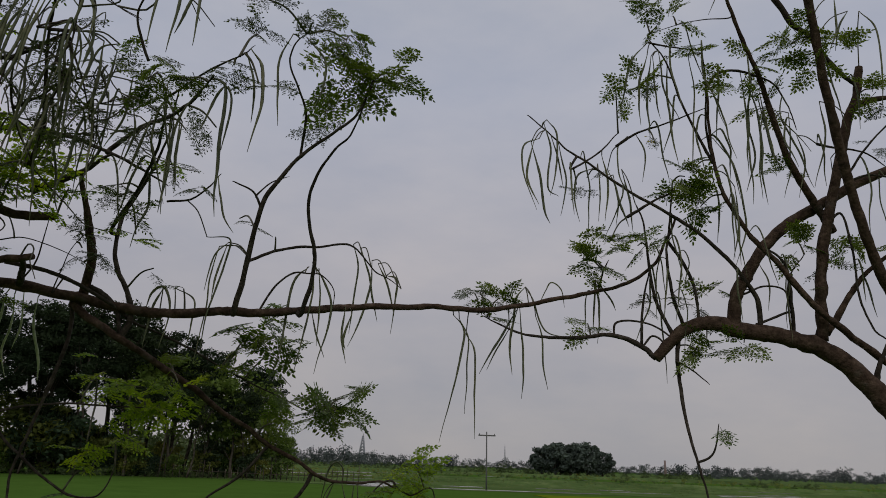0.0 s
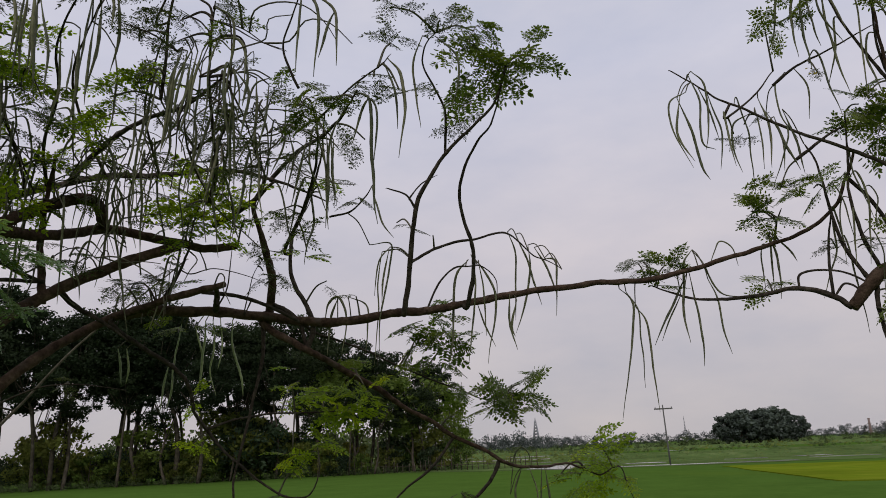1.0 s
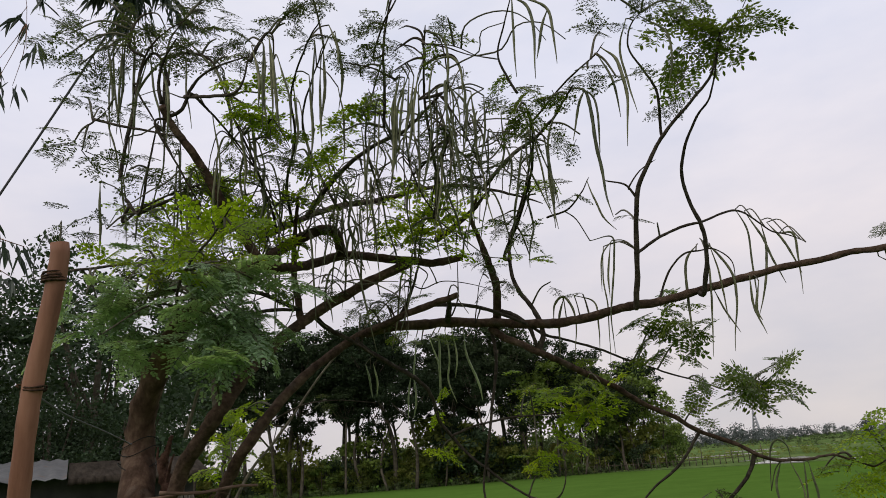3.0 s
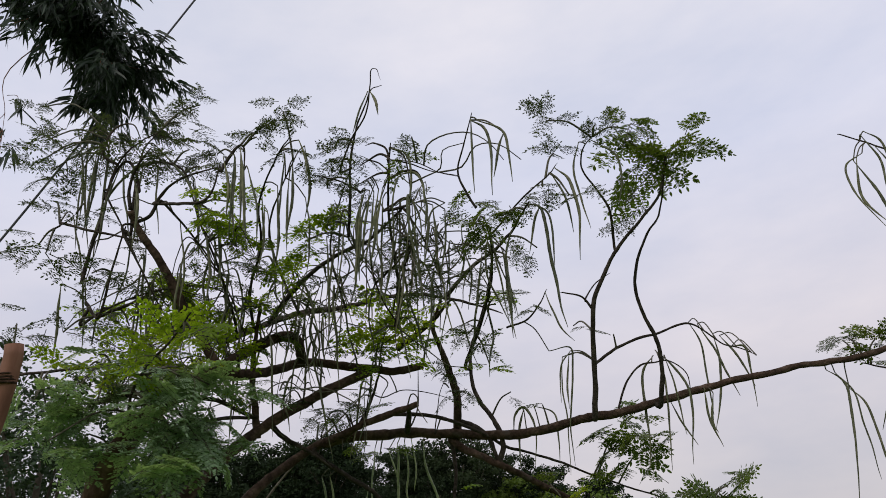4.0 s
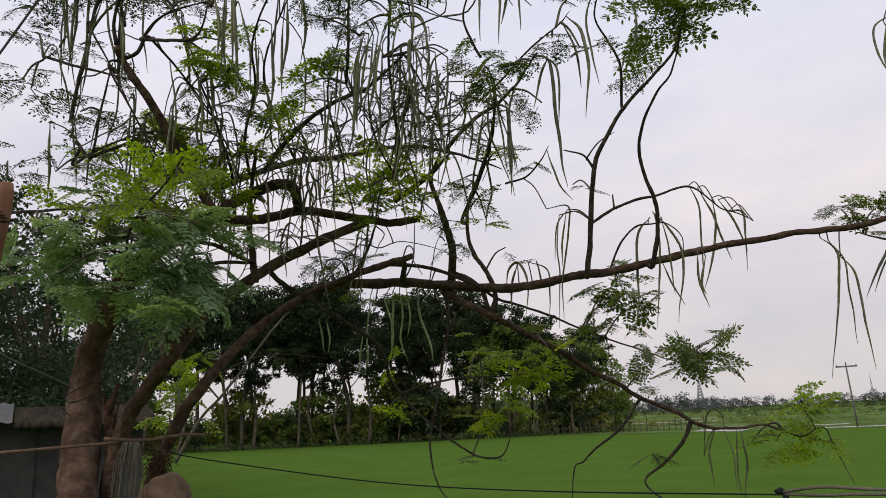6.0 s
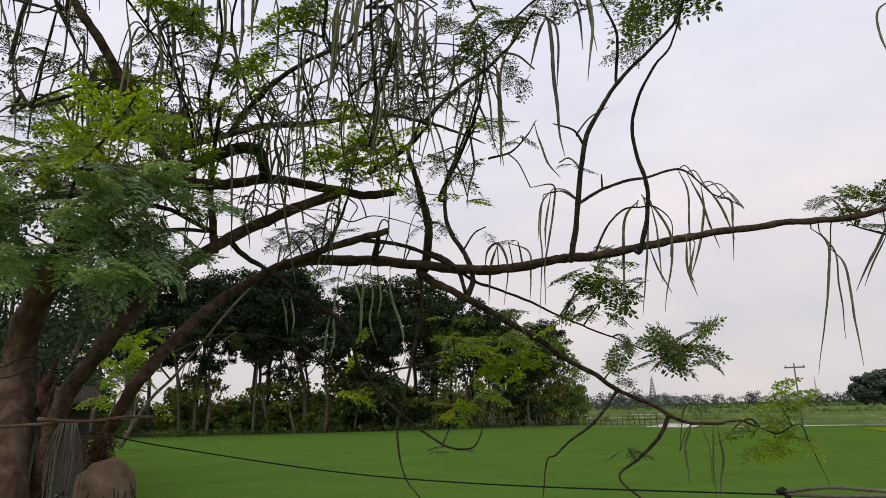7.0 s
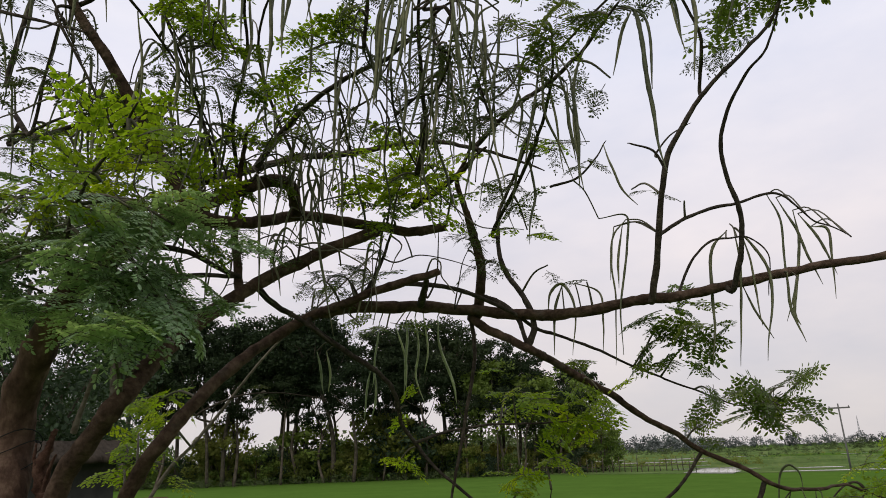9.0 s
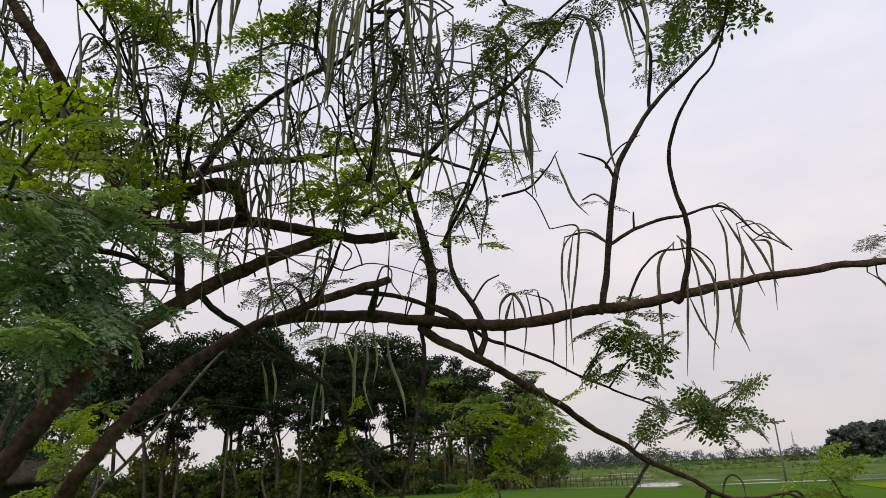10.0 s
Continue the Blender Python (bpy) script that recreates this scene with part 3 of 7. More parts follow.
def pod(tree_of, pts, girth=0.005, stalk=True, skin=POD):
    """A long three-ridged seed pod hanging from its stalk."""
    if stalk:
        reach(tree_of, pts[0], 0.45, 0.0032, 0.0026)
    line = spline(pts, 8)
    n = len(line)
    rr = random.Random(round(pts[0][0] * 1000) + round(pts[-1][2] * 777))
    g = girth * rr.uniform(0.7, 1.25)
    off = Vector((rr.uniform(0, 9), 3.1, 0))
    radii = []
    for i, p in enumerate(line):
        t = i / (n - 1)
        body = min(1.0, max(0.0, (t - 0.06) / 0.24)) * min(1.0, (1.0 - t) / 0.38)
        thin = 0.0021 - 0.0012 * t
        radii.append(thin + (g - thin) * body * (1 + 0.13 * math.sin(i * 2.1)))
    line = [p + Vector((noise.noise(p * 7 + off), noise.noise(p * 7 + off * 2), 0)) * (0.009 * min(1.0, i / 5)) for i, p in enumerate(line)]
    return put("pod", mesh("pod", *tube(line, radii, 6, ridge=0.16), skin), tree_of)


def leaflet(p, a, b, length, width, verts, faces):
    """One oval leaflet, slightly folded along its midrib."""
    o = len(verts)
    c = a.cross(b) * (length * 0.06)
    verts += [p, p + a * length * 0.35 + b * width * 0.5 + c, p + a * length * 0.78 + b * width * 0.36 + c, p + a * length,
              p + a * length * 0.78 - b * width * 0.36 + c, p + a * length * 0.35 - b * width * 0.5 + c]
    faces += [(o, o + 1, o + 2, o + 3), (o, o + 3, o + 4, o + 5)]


def frond_mesh(name, seed, length, pairs, leaves, size, keep, mat, slim=0.46, droop=(0.15, 0.5)):
    """A twice-feathered leaf: midrib, side ribs and orderly rows of small oval leaflets, nearly flat."""
    rng = random.Random(seed)
    verts, faces = [], []
    sag = rng.uniform(*droop)
    bow = rng.uniform(-0.12, 0.12)

    def rib(t):
        return Vector((length * t, length * bow * t * t, -sag * length * t * t))

    stems = [tube([rib(k / 6) for k in range(7)], [0.002 * (1.1 - k / 7) for k in range(7)], 4)]
    for i in range(pairs + 1):
        t = 0.22 + 0.78 * i / pairs
        for side in ((-1, 1) if i < pairs else (0,)):
            if rng.random() > keep + 0.12:
                continue
            base = rib(t)
            taper = 1 - 0.7 * ((t - 0.22) / 0.78) ** 1.2
            span = length * 0.46 * taper * (0.75 if i == 0 else 1) * rng.uniform(0.85, 1.1)
            ang = radians(rng.uniform(52, 66)) * side
            fwd = (rib(min(1, t + 0.05)) - rib(t - 0.05)).normalized()
            lat = Vector((0, 1, 0))
            d = (fwd * math.cos(ang) + lat * math.sin(ang) + Vector((0, 0, rng.uniform(-0.22, 0.04)))).normalized()
            tip = base + d * span + Vector((0, 0, -0.16 * span))
            stems.append(tube([base, base.lerp(tip, 0.55) + Vector((0, 0, 0.04 * span)), tip], [0.001, 0.0008, 0.0005], 3))
            nrm = Vector((rng.uniform(-0.15, 0.15), rng.uniform(-0.15, 0.15), 1)).normalized()
            across = nrm.cross(d).normalized()
            rows = max(2, round(leaves * (0.45 + 0.55 * taper)))
            for j in range(rows):
                u = 0.14 + 0.82 * j / rows
                for s in (-1, 1):
                    if rng.random() > keep:
                        continue
                    p = base.lerp(tip, u) + Vector((0, 0, 0.05 * span * math.sin(math.pi * u)))
                    a = (across * s + d * rng.uniform(0.35, 0.6) + nrm * rng.uniform(-0.45, 0.15)).normalized()
                    b = a.cross(nrm + d * rng.uniform(-0.15, 0.15)).normalized()
                    z = size * rng.uniform(0.8, 1.15) * (1.1 - 0.35 * u)
                    leaflet(p, a, b, z, z * slim * rng.uniform(0.85, 1.15), verts, faces)
            if rng.random() < keep:
                leaflet(tip, d, d.cross(nrm).normalized(), size * 1.1, size * slim, verts, faces)
    n = len(verts)
    sv, sf = join(stems)
    me = mesh(name, verts + sv, faces + [tuple(i + n for i in f) for f in sf], mat, False)
    me.materials.append(TWIG)
    me.polygons.foreach_set("material_index", [0] * len(faces) + [1] * len(sf))
    return me


for k in range(6):
    FRONDS.setdefault("d", []).append(frond_mesh("leaf_frond", 100 + k, 0.175, 5, 6, 0.0195, 0.9, LEAF))
    FRONDS.setdefault("s", []).append(frond_mesh("leaf_frond", 200 + k, 0.15, 5, 5, 0.0155, 0.8, LEAF_BACKLIT))
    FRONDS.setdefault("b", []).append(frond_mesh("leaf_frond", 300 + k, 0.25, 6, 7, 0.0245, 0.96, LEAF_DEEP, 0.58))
    FRONDS.setdefault("y", []).append(frond_mesh("leaf_frond", 400 + k, 0.175, 4, 5, 0.0255, 0.88, LEAF_LIME, 0.52))
    FRONDS.setdefault("p", []).append(frond_mesh("leaf_frond", 600 + k, 0.2, 5, 5, 0.027, 0.95, LEAF, 0.46, (0.05, 0.3)))
FRONDS["w"] = [frond_mesh("leaf_frond", 500, 0.1, 3, 2, 0.024, 0.6, LEAF_YELLOW)]
FROND_LENGTH = {"d": 0.175, "s": 0.15, "b": 0.24, "y": 0.175, "p": 0.2, "w": 0.1}
MANY = {"d": 1.2, "s": 1.3, "b": 1.05, "y": 1.1, "p": 1.3, "w": 1.0}
# how far the leaves of a spray tilt up and down, and how much they roll, in degrees
HANG = {"d": (-34, 30, 18), "s": (-36, 30, 20), "b": (-24, 36, 20), "y": (-44, 30, 28), "p": (-54, 38, 28), "w": (-40, 30, 30)}
SPRAYS = [0]
SINGLE, REST = {}, {}


def spray(tree_of, centre, radius, count, look_of):
    """Leaves that spread from the end of a twig. Past 280 on one tree they go into its joined foliage."""
    SPRAYS[0] += 1
    rr = random.Random(SPRAYS[0] * 31 + count)
    heart = Vector(centre) + Vector((0, 0, -0.1 * radius))
    reach(tree_of, heart, 0.6, 0.005, 0.003, 0.0)
    n = max(1, round(count * MANY[look_of]))
    for k in range(n):
        az = 360 * (k + rr.uniform(-0.4, 0.4)) / n
        s = min(1.3, max(0.68, radius * rr.uniform(0.7, 1.1) / FROND_LENGTH[look_of]))
        off = Vector((rr.gauss(0, 1), rr.gauss(0, 1), rr.gauss(0, 1))) * radius * 0.24
        up, down, roll = HANG[look_of]
        turn = Euler((0, radians(rr.uniform(up, down)), radians(az))).to_matrix() @ Euler((radians(rr.gauss(0, roll)), 0, 0)).to_matrix()
        m = Matrix.Translation(heart + off) @ turn.to_4x4() @ Matrix.Diagonal((s, s, s, 1))
        me = rr.choice(FRONDS[look_of])
        done = SINGLE.get(tree_of.name, 0)
        if done < 280 and k % 2 == 0:
            put("leaf_frond", me, tree_of, m)
            SINGLE[tree_of.name] = done + 1
        else:
            REST.setdefault((tree_of.name, look_of), []).append((me, m))


def foliage(tree_of):
    """Joins the leaves that were not built singly into one part for each look."""
    for (owner, look_of), items in REST.items():
        if owner != tree_of.name:
            continue
        cos, loops, starts, mats, o = [], [], [], [], 0
        for me, m in items:
            n = len(me.vertices)
            co = np.empty(n * 3)
            me.vertices.foreach_get("co", co)
            a = np.array(m)
            cos.append(co.reshape(n, 3) @ a[:3, :3].T + a[:3, 3])
            for f in me.polygons:
                loops.append(tuple(i + o for i in f.vertices))
                mats.append(f.material_index)
            o += n
        me = bpy.data.meshes.new("foliage")
        me.from_pydata(np.concatenate(cos).tolist(), [], loops)
        for mat in items[0][0].materials:
            me.materials.append(mat)
        me.polygons.foreach_set("material_index", mats)
        me.update()
        tagged(put("foliage", me, tree_of), kind="stuff")


def spaced(points, gap):
    """Those of the points that keep a gap from one another."""
    kept = []
    for p in points:
        if all((p - q).length > gap for q in kept):
            kept.append(p)
    return kept


def fill_arches(tree_of, count, inside, seed):
    """Thin boughs that arch out of the crown and droop."""
    rr = random.Random(seed)
    thin = spaced([q for q, r in WOOD[tree_of.name] if r < 0.014 and inside(q)], 0.1)
    rr.shuffle(thin)
    for k in range(count):
        q, a, reach_out = thin[k % len(thin)], rr.uniform(0, 2 * math.pi), rr.uniform(0.15, 0.42)
        d, rise = Vector((math.cos(a), math.sin(a), 0)) * reach_out, rr.uniform(0.04, 0.22)
        side = Vector((-math.sin(a), math.cos(a), 0)) * rr.gauss(0, 0.05)
        drop = rr.uniform(0.0, 0.24)
        line = spline([q, q + d * 0.22 + side + Vector((0, 0, rise * 0.75)), q + d * 0.6 + side * 0.4 + Vector((0, 0, rise)), q + d * 0.92 + Vector((0, 0, rise * 0.45)), q + d + side + Vector((0, 0, -drop))], 4)
        n, r = len(line), rr.uniform(0.0028, 0.0055)
        line = [p + Vector((noise.noise(p * 12), noise.noise(p * 12 + Vector((5, 0, 0))), noise.noise(p * 12 + Vector((0, 5, 0))))) * 0.012 for p in line]
        put("bough", mesh("bough", *tube(line, [r * (1 - 0.55 * i / n) for i in range(n)], 6, 0.15), BRANCH if rr.random() < 0.6 else TWIG), tree_of)


def fill_twigs(tree_of, count, inside, seed):
    """Crooked thin twigs, bare or nearly so, on the thin wood of the crown."""
    rr = random.Random(seed)
    thin = spaced([q for q, r in WOOD[tree_of.name] if r < 0.014 and inside(q)], 0.08)
    rr.shuffle(thin)
    for k in range(count):
        q = thin[k % len(thin)]
        d = Vector((rr.gauss(0, 0.5), rr.gauss(0, 0.5), rr.uniform(-0.7, 0.9))).normalized()
        pts, step = [q], rr.uniform(0.05, 0.11)
        for _ in range(rr.choice((3, 4, 5))):
            d = (d + Vector((rr.gauss(0, 0.5), rr.gauss(0, 0.5), rr.gauss(-0.15, 0.45)))).normalized()
            if pts[-1].z > 3.55:
                d.z = -abs(d.z)
            pts.append(pts[-1] + d * step)
        line = spline(pts, 3)
        n = len(line)
        put("twig", mesh("twig", *tube(line, [0.0036 * (1 - 0.6 * i / n) for i in range(n)], 5), TWIG), tree_of)


def fill_crown(tree_of, pods, sprays, inside, seed):
    """More pods and sparse leaves on the thin wood of the crown, where they are too many to tell apart."""
    rr = random.Random(seed)
    thin = spaced([q for q, r in WOOD[tree_of.name] if r < 0.012 and inside(q)], 0.08)
    rr.shuffle(thin)
    for k in range(pods):
        q = thin[k % len(thin)]
        a, w, h = rr.uniform(0, 2 * math.pi), rr.uniform(0.03, 0.1), rr.uniform(0.2, 0.46)
        d = Vector((math.cos(a), math.sin(a), 0)) * w
        sway = Vector((rr.gauss(0, 0.02), rr.gauss(0, 0.02), 0))
        pod(tree_of, [q, q + d * 0.6 + Vector((0, 0, rr.uniform(0.0, 0.05))), q + d + Vector((0, 0, -0.3 * h)), q + d * 0.9 + sway + Vector((0, 0, -0.65 * h)), q + d * 0.9 + sway * 2 + Vector((0, 0, -h))], 0.0041, False)
    for _ in range(sprays):
        q = rr.choice(thin)
        spray(tree_of, q + Vector((rr.gauss(0, 0.1), rr.gauss(0, 0.08), rr.gauss(0.03, 0.08))), rr.uniform(0.08, 0.14), rr.choice((1, 2, 2)), rr.choice("ssssddyy") if q.z < 3.2 else rr.choice("ssssd"))


tree = thing("drumstick_tree", "spreading drumstick tree with brown limbs, hanging pods and feathery leaves", "tree")
limb(tree, "trunk", [(-2.332, 1.412, 0.300), (-2.344, 1.448, 0.800), (-2.380, 1.472, 1.146), (-2.429, 1.520, 1.650)], 0.15, 0.084)
limb(tree, "limb", [(-2.312, 1.460, 0.350), (-2.324, 1.508, 1.000), (-2.396, 1.592, 1.386), (-2.511, 1.676, 1.782)], 0.08, 0.04)
limb(tree, "limb", [(-2.276, 1.532, 0.350), (-2.360, 1.652, 1.000), (-2.504, 1.796, 1.386), (-2.652, 1.940, 1.746)], 0.074, 0.036)
# ---- drumstick tree: trunk, limbs and branches
limb(tree, "branch", [(-2.23, 1.675, 2.34), (-2.262, 1.69, 2.41), (-2.285, 1.705, 2.46), (-2.3, 1.712, 2.54)], 0.021, 0.0155, PALE)
limb(tree, "trunk", [(-2.424, 1.520, 1.626), (-2.493, 1.554, 1.823), (-2.608, 1.634, 1.991), (-2.750, 1.734, 2.242), (-2.660, 1.704, 2.461), (-2.486, 1.673, 2.649), (-2.278, 1.676, 2.781), (-2.124, 1.750, 2.890)], 0.082, 0.027)
limb(tree, "limb", [(-2.506, 1.676, 1.776), (-2.501, 1.699, 1.970), (-2.425, 1.683, 2.126), (-2.302, 1.667, 2.243), (-2.214, 1.680, 2.342), (-2.254, 1.861, 2.505), (-2.229, 2.050, 2.665), (-2.124, 2.183, 2.786), (-1.981, 2.327, 2.900), (-1.836, 2.450, 2.983)], 0.0315, 0.0205)
limb(tree, "limb", [(-2.646, 1.940, 1.736), (-2.647, 2.020, 1.911), (-2.543, 2.026, 2.095), (-2.409, 2.015, 2.234), (-2.342, 2.132, 2.397), (-2.296, 2.300, 2.551), (-2.219, 2.500, 2.688), (-1.961, 2.472, 2.736), (-1.779, 2.452, 2.760), (-1.592, 2.430, 2.781)], 0.0295, 0.0135)
limb(tree, "limb", [(-2.143, 2.500, 2.709), (-2.072, 2.571, 2.731), (-1.929, 2.703, 2.743), (-1.788, 2.826, 2.743), (-1.640, 2.950, 2.728), (-1.407, 2.944, 2.685), (-1.242, 2.939, 2.675), (-1.082, 2.934, 2.686), (-0.943, 2.930, 2.694), (-0.816, 2.987, 2.706), (-0.673, 3.050, 2.734), (-0.516, 3.127, 2.770), (-0.353, 3.205, 2.801), (-0.214, 3.272, 2.815), (-0.048, 3.350, 2.843), (0.140, 3.374, 2.833), (0.315, 3.398, 2.862), (0.493, 3.422, 2.901), (0.644, 3.443, 2.941), (0.798, 3.463, 2.982), (0.954, 3.484, 3.033), (1.067, 3.500, 3.110), (1.128, 3.486, 3.178), (1.181, 3.467, 3.296), (1.228, 3.450, 3.406)], 0.0255, 0.0065)
limb(tree, "limb", [(-2.124, 1.750, 2.890), (-2.157, 1.921, 2.921), (-2.169, 2.121, 2.975), (-2.158, 2.350, 3.065), (-2.005, 2.397, 3.037), (-1.836, 2.450, 2.996), (-1.725, 2.500, 2.971), (-1.613, 2.550, 2.984)], 0.0241, 0.0159)
limb(tree, "limb", [(-2.138, 1.780, 2.889), (-2.152, 1.910, 2.989), (-2.139, 2.046, 3.076), (-2.117, 2.151, 3.136), (-2.098, 2.208, 3.147), (-2.105, 2.263, 3.121), (-2.155, 2.350, 3.069)], 0.0223, 0.0249)
limb(tree, "limb", [(-2.087, 1.750, 2.894), (-2.140, 1.601, 3.117), (-2.172, 1.483, 3.291), (-2.208, 1.414, 3.385), (-2.212, 1.360, 3.462)], 0.0195, 0.0125)
limb(tree, "branch", [(-2.221, 1.400, 3.433), (-2.148, 1.400, 3.438), (-2.105, 1.400, 3.504), (-2.046, 1.400, 3.545), (-1.939, 1.400, 3.550), (-1.821, 1.400, 3.534)], 0.0099, 0.0052)
limb(tree, "branch", [(-2.129, 1.400, 3.488), (-1.959, 1.384, 3.420), (-1.844, 1.373, 3.383), (-1.781, 1.363, 3.408), (-1.748, 1.350, 3.481)], 0.0087, 0.0040)
limb(tree, "branch", [(-2.212, 1.360, 3.467), (-2.208, 1.340, 3.550), (-2.158, 1.319, 3.621), (-2.074, 1.300, 3.653)], 0.0087, 0.0043)
limb(tree, "branch", [(-2.2, 2.105, 2.69), (-2.201, 2.100, 2.772), (-2.196, 2.065, 2.932), (-2.159, 2.027, 3.104), (-2.114, 2.000, 3.218)], 0.0181, 0.0135)
limb(tree, "branch", [(-2.52, 1.55, 2.8), (-2.4, 1.7, 2.845), (-2.268, 1.900, 2.832), (-2.229, 2.009, 2.800), (-2.190, 2.100, 2.773)], 0.0107, 0.0090)
limb(tree, "branch", [(-2.318, 1.800, 2.690), (-2.273, 1.940, 2.753), (-2.190, 2.100, 2.777)], 0.0083, 0.0079)
limb(tree, "branch", [(-2.200, 2.200, 2.756), (-2.165, 2.276, 2.695), (-2.116, 2.346, 2.654), (-2.082, 2.400, 2.615)], 0.0152, 0.0121)
limb(tree, "branch", [(-2.181, 2.500, 2.656), (-2.111, 2.612, 2.576), (-2.032, 2.728, 2.493), (-1.991, 2.811, 2.414), (-2.008, 2.904, 2.294), (-1.975, 3.000, 2.183), (-1.864, 3.022, 2.066), (-1.701, 3.051, 1.941), (-1.595, 3.068, 1.886), (-1.502, 3.082, 1.886), (-1.462, 3.092, 1.938), (-1.452, 3.100, 1.993)], 0.0126, 0.0052)
limb(tree, "branch", [(-1.979, 2.980, 2.215), (-1.853, 3.004, 2.251), (-1.688, 3.036, 2.272), (-1.473, 3.077, 2.272), (-1.354, 3.100, 2.273)], 0.0082, 0.0053)
limb(tree, "branch", [(-2.164, 2.960, 3.075), (-2.294, 2.903, 2.940), (-2.431, 2.841, 2.806), (-2.611, 2.753, 2.617), (-2.811, 2.608, 2.287), (-2.927, 2.527, 2.123), (-2.988, 2.440, 1.926)], 0.0062, 0.0095, PALE)
limb(tree, "branch", [(-2.852, 2.600, 2.358), (-2.705, 2.627, 2.420), (-2.585, 2.647, 2.437), (-2.436, 2.671, 2.430), (-2.268, 2.700, 2.400)], 0.0055, 0.0040)
limb(tree, "branch", [(-1.703, 2.970, 2.699), (-1.696, 2.974, 2.550), (-1.733, 2.978, 2.391), (-1.783, 2.984, 2.182), (-1.836, 2.990, 1.975), (-1.832, 2.993, 1.873), (-1.806, 2.996, 1.767), (-1.717, 3.000, 1.651)], 0.0109, 0.0064)
limb(tree, "branch", [(-1.677, 2.980, 2.732), (-1.630, 2.920, 2.837), (-1.606, 2.866, 2.933), (-1.607, 2.803, 3.041), (-1.615, 2.750, 3.129), (-1.624, 2.698, 3.218), (-1.562, 2.650, 3.286)], 0.0260, 0.0167)
limb(tree, "branch", [(-1.824, 2.700, 3.152), (-1.700, 2.665, 3.190), (-1.581, 2.630, 3.225), (-1.497, 2.600, 3.269)], 0.0173, 0.0138)
limb(tree, "branch", [(-1.453, 2.950, 2.560), (-1.422, 2.957, 2.646), (-1.453, 2.965, 2.758), (-1.529, 2.975, 2.879), (-1.568, 2.984, 3.014), (-1.560, 2.995, 3.161), (-1.530, 3.000, 3.232), (-1.387, 2.860, 3.352), (-1.283, 2.726, 3.468), (-1.214, 2.600, 3.572)], 0.0144, 0.0074)
limb(tree, "branch", [(-1.627, 2.950, 2.788), (-1.551, 2.950, 2.747), (-1.489, 2.950, 2.686), (-1.458, 2.950, 2.581)], 0.0122, 0.0092)
limb(tree, "branch", [(-1.690, 2.960, 2.702), (-1.630, 2.957, 2.654), (-1.527, 2.953, 2.599), (-1.442, 2.950, 2.551), (-1.356, 3.091, 2.485), (-1.224, 3.285, 2.391), (-1.126, 3.435, 2.297), (-1.019, 3.574, 2.223), (-0.925, 3.700, 2.140), (-0.774, 3.729, 2.065), (-0.672, 3.750, 1.999), (-0.577, 3.894, 1.961), (-0.474, 4.032, 1.956), (-0.364, 4.171, 1.965), (-0.270, 4.300, 1.922), (-0.189, 4.300, 1.891), (-0.109, 4.300, 1.932)], 0.0204, 0.0077)
limb(tree, "branch", [(-1.810, 2.600, 2.803), (-1.698, 2.712, 2.796), (-1.613, 2.799, 2.767), (-1.516, 2.900, 2.717), (-1.430, 3.000, 2.645), (-1.352, 3.095, 2.615), (-1.230, 3.239, 2.561), (-1.125, 3.365, 2.498), (-1.014, 3.486, 2.447), (-0.874, 3.630, 2.385), (-0.753, 3.750, 2.331), (-0.661, 3.750, 2.350)], 0.0101, 0.0058)
limb(tree, "branch", [(-0.925, 3.700, 2.140), (-0.996, 3.682, 2.042), (-1.056, 3.668, 1.973), (-1.174, 3.647, 1.890), (-1.249, 3.632, 1.821), (-1.299, 3.624, 1.793), (-1.319, 3.600, 1.643)], 0.0088, 0.0058)
limb(tree, "branch", [(-0.687, 3.750, 2.007), (-0.746, 3.740, 1.898), (-0.852, 3.727, 1.797), (-0.953, 3.716, 1.707), (-0.825, 3.700, 1.590)], 0.0114, 0.0056)
limb(tree, "branch", [(-0.270, 4.300, 1.922), (-0.307, 4.300, 1.970), (-0.367, 4.300, 1.953), (-0.433, 4.300, 1.886)], 0.0078, 0.0047)
limb(tree, "branch", [(-0.109, 4.300, 1.932), (-0.060, 4.300, 1.928), (-0.032, 4.300, 1.826), (0.026, 4.300, 1.654)], 0.0046, 0.0030)
limb(tree, "branch", [(-1.928, 2.500, 2.770), (-1.866, 2.500, 2.872), (-1.821, 2.500, 2.987)], 0.0111, 0.0087)
limb(tree, "branch", [(-1.855, 2.800, 2.745), (-1.765, 2.653, 2.770), (-1.675, 2.500, 2.791)], 0.0173, 0.0144)
limb(tree, "branch", [(-0.941, 2.900, 2.692), (-0.877, 2.799, 2.902), (-0.818, 2.700, 3.102), (-0.729, 2.655, 3.245), (-0.629, 2.619, 3.336), (-0.525, 2.584, 3.401), (-0.408, 2.542, 3.488), (-0.346, 2.500, 3.617)], 0.0141, 0.0081)
limb(tree, "branch", [(-0.666, 3.000, 2.710), (-0.616, 2.928, 2.848), (-0.600, 2.870, 2.962), (-0.624, 2.813, 3.072), (-0.626, 2.760, 3.176), (-0.582, 2.704, 3.279), (-0.509, 2.644, 3.368), (-0.436, 2.597, 3.417), (-0.357, 2.500, 3.568)], 0.0114, 0.0069)
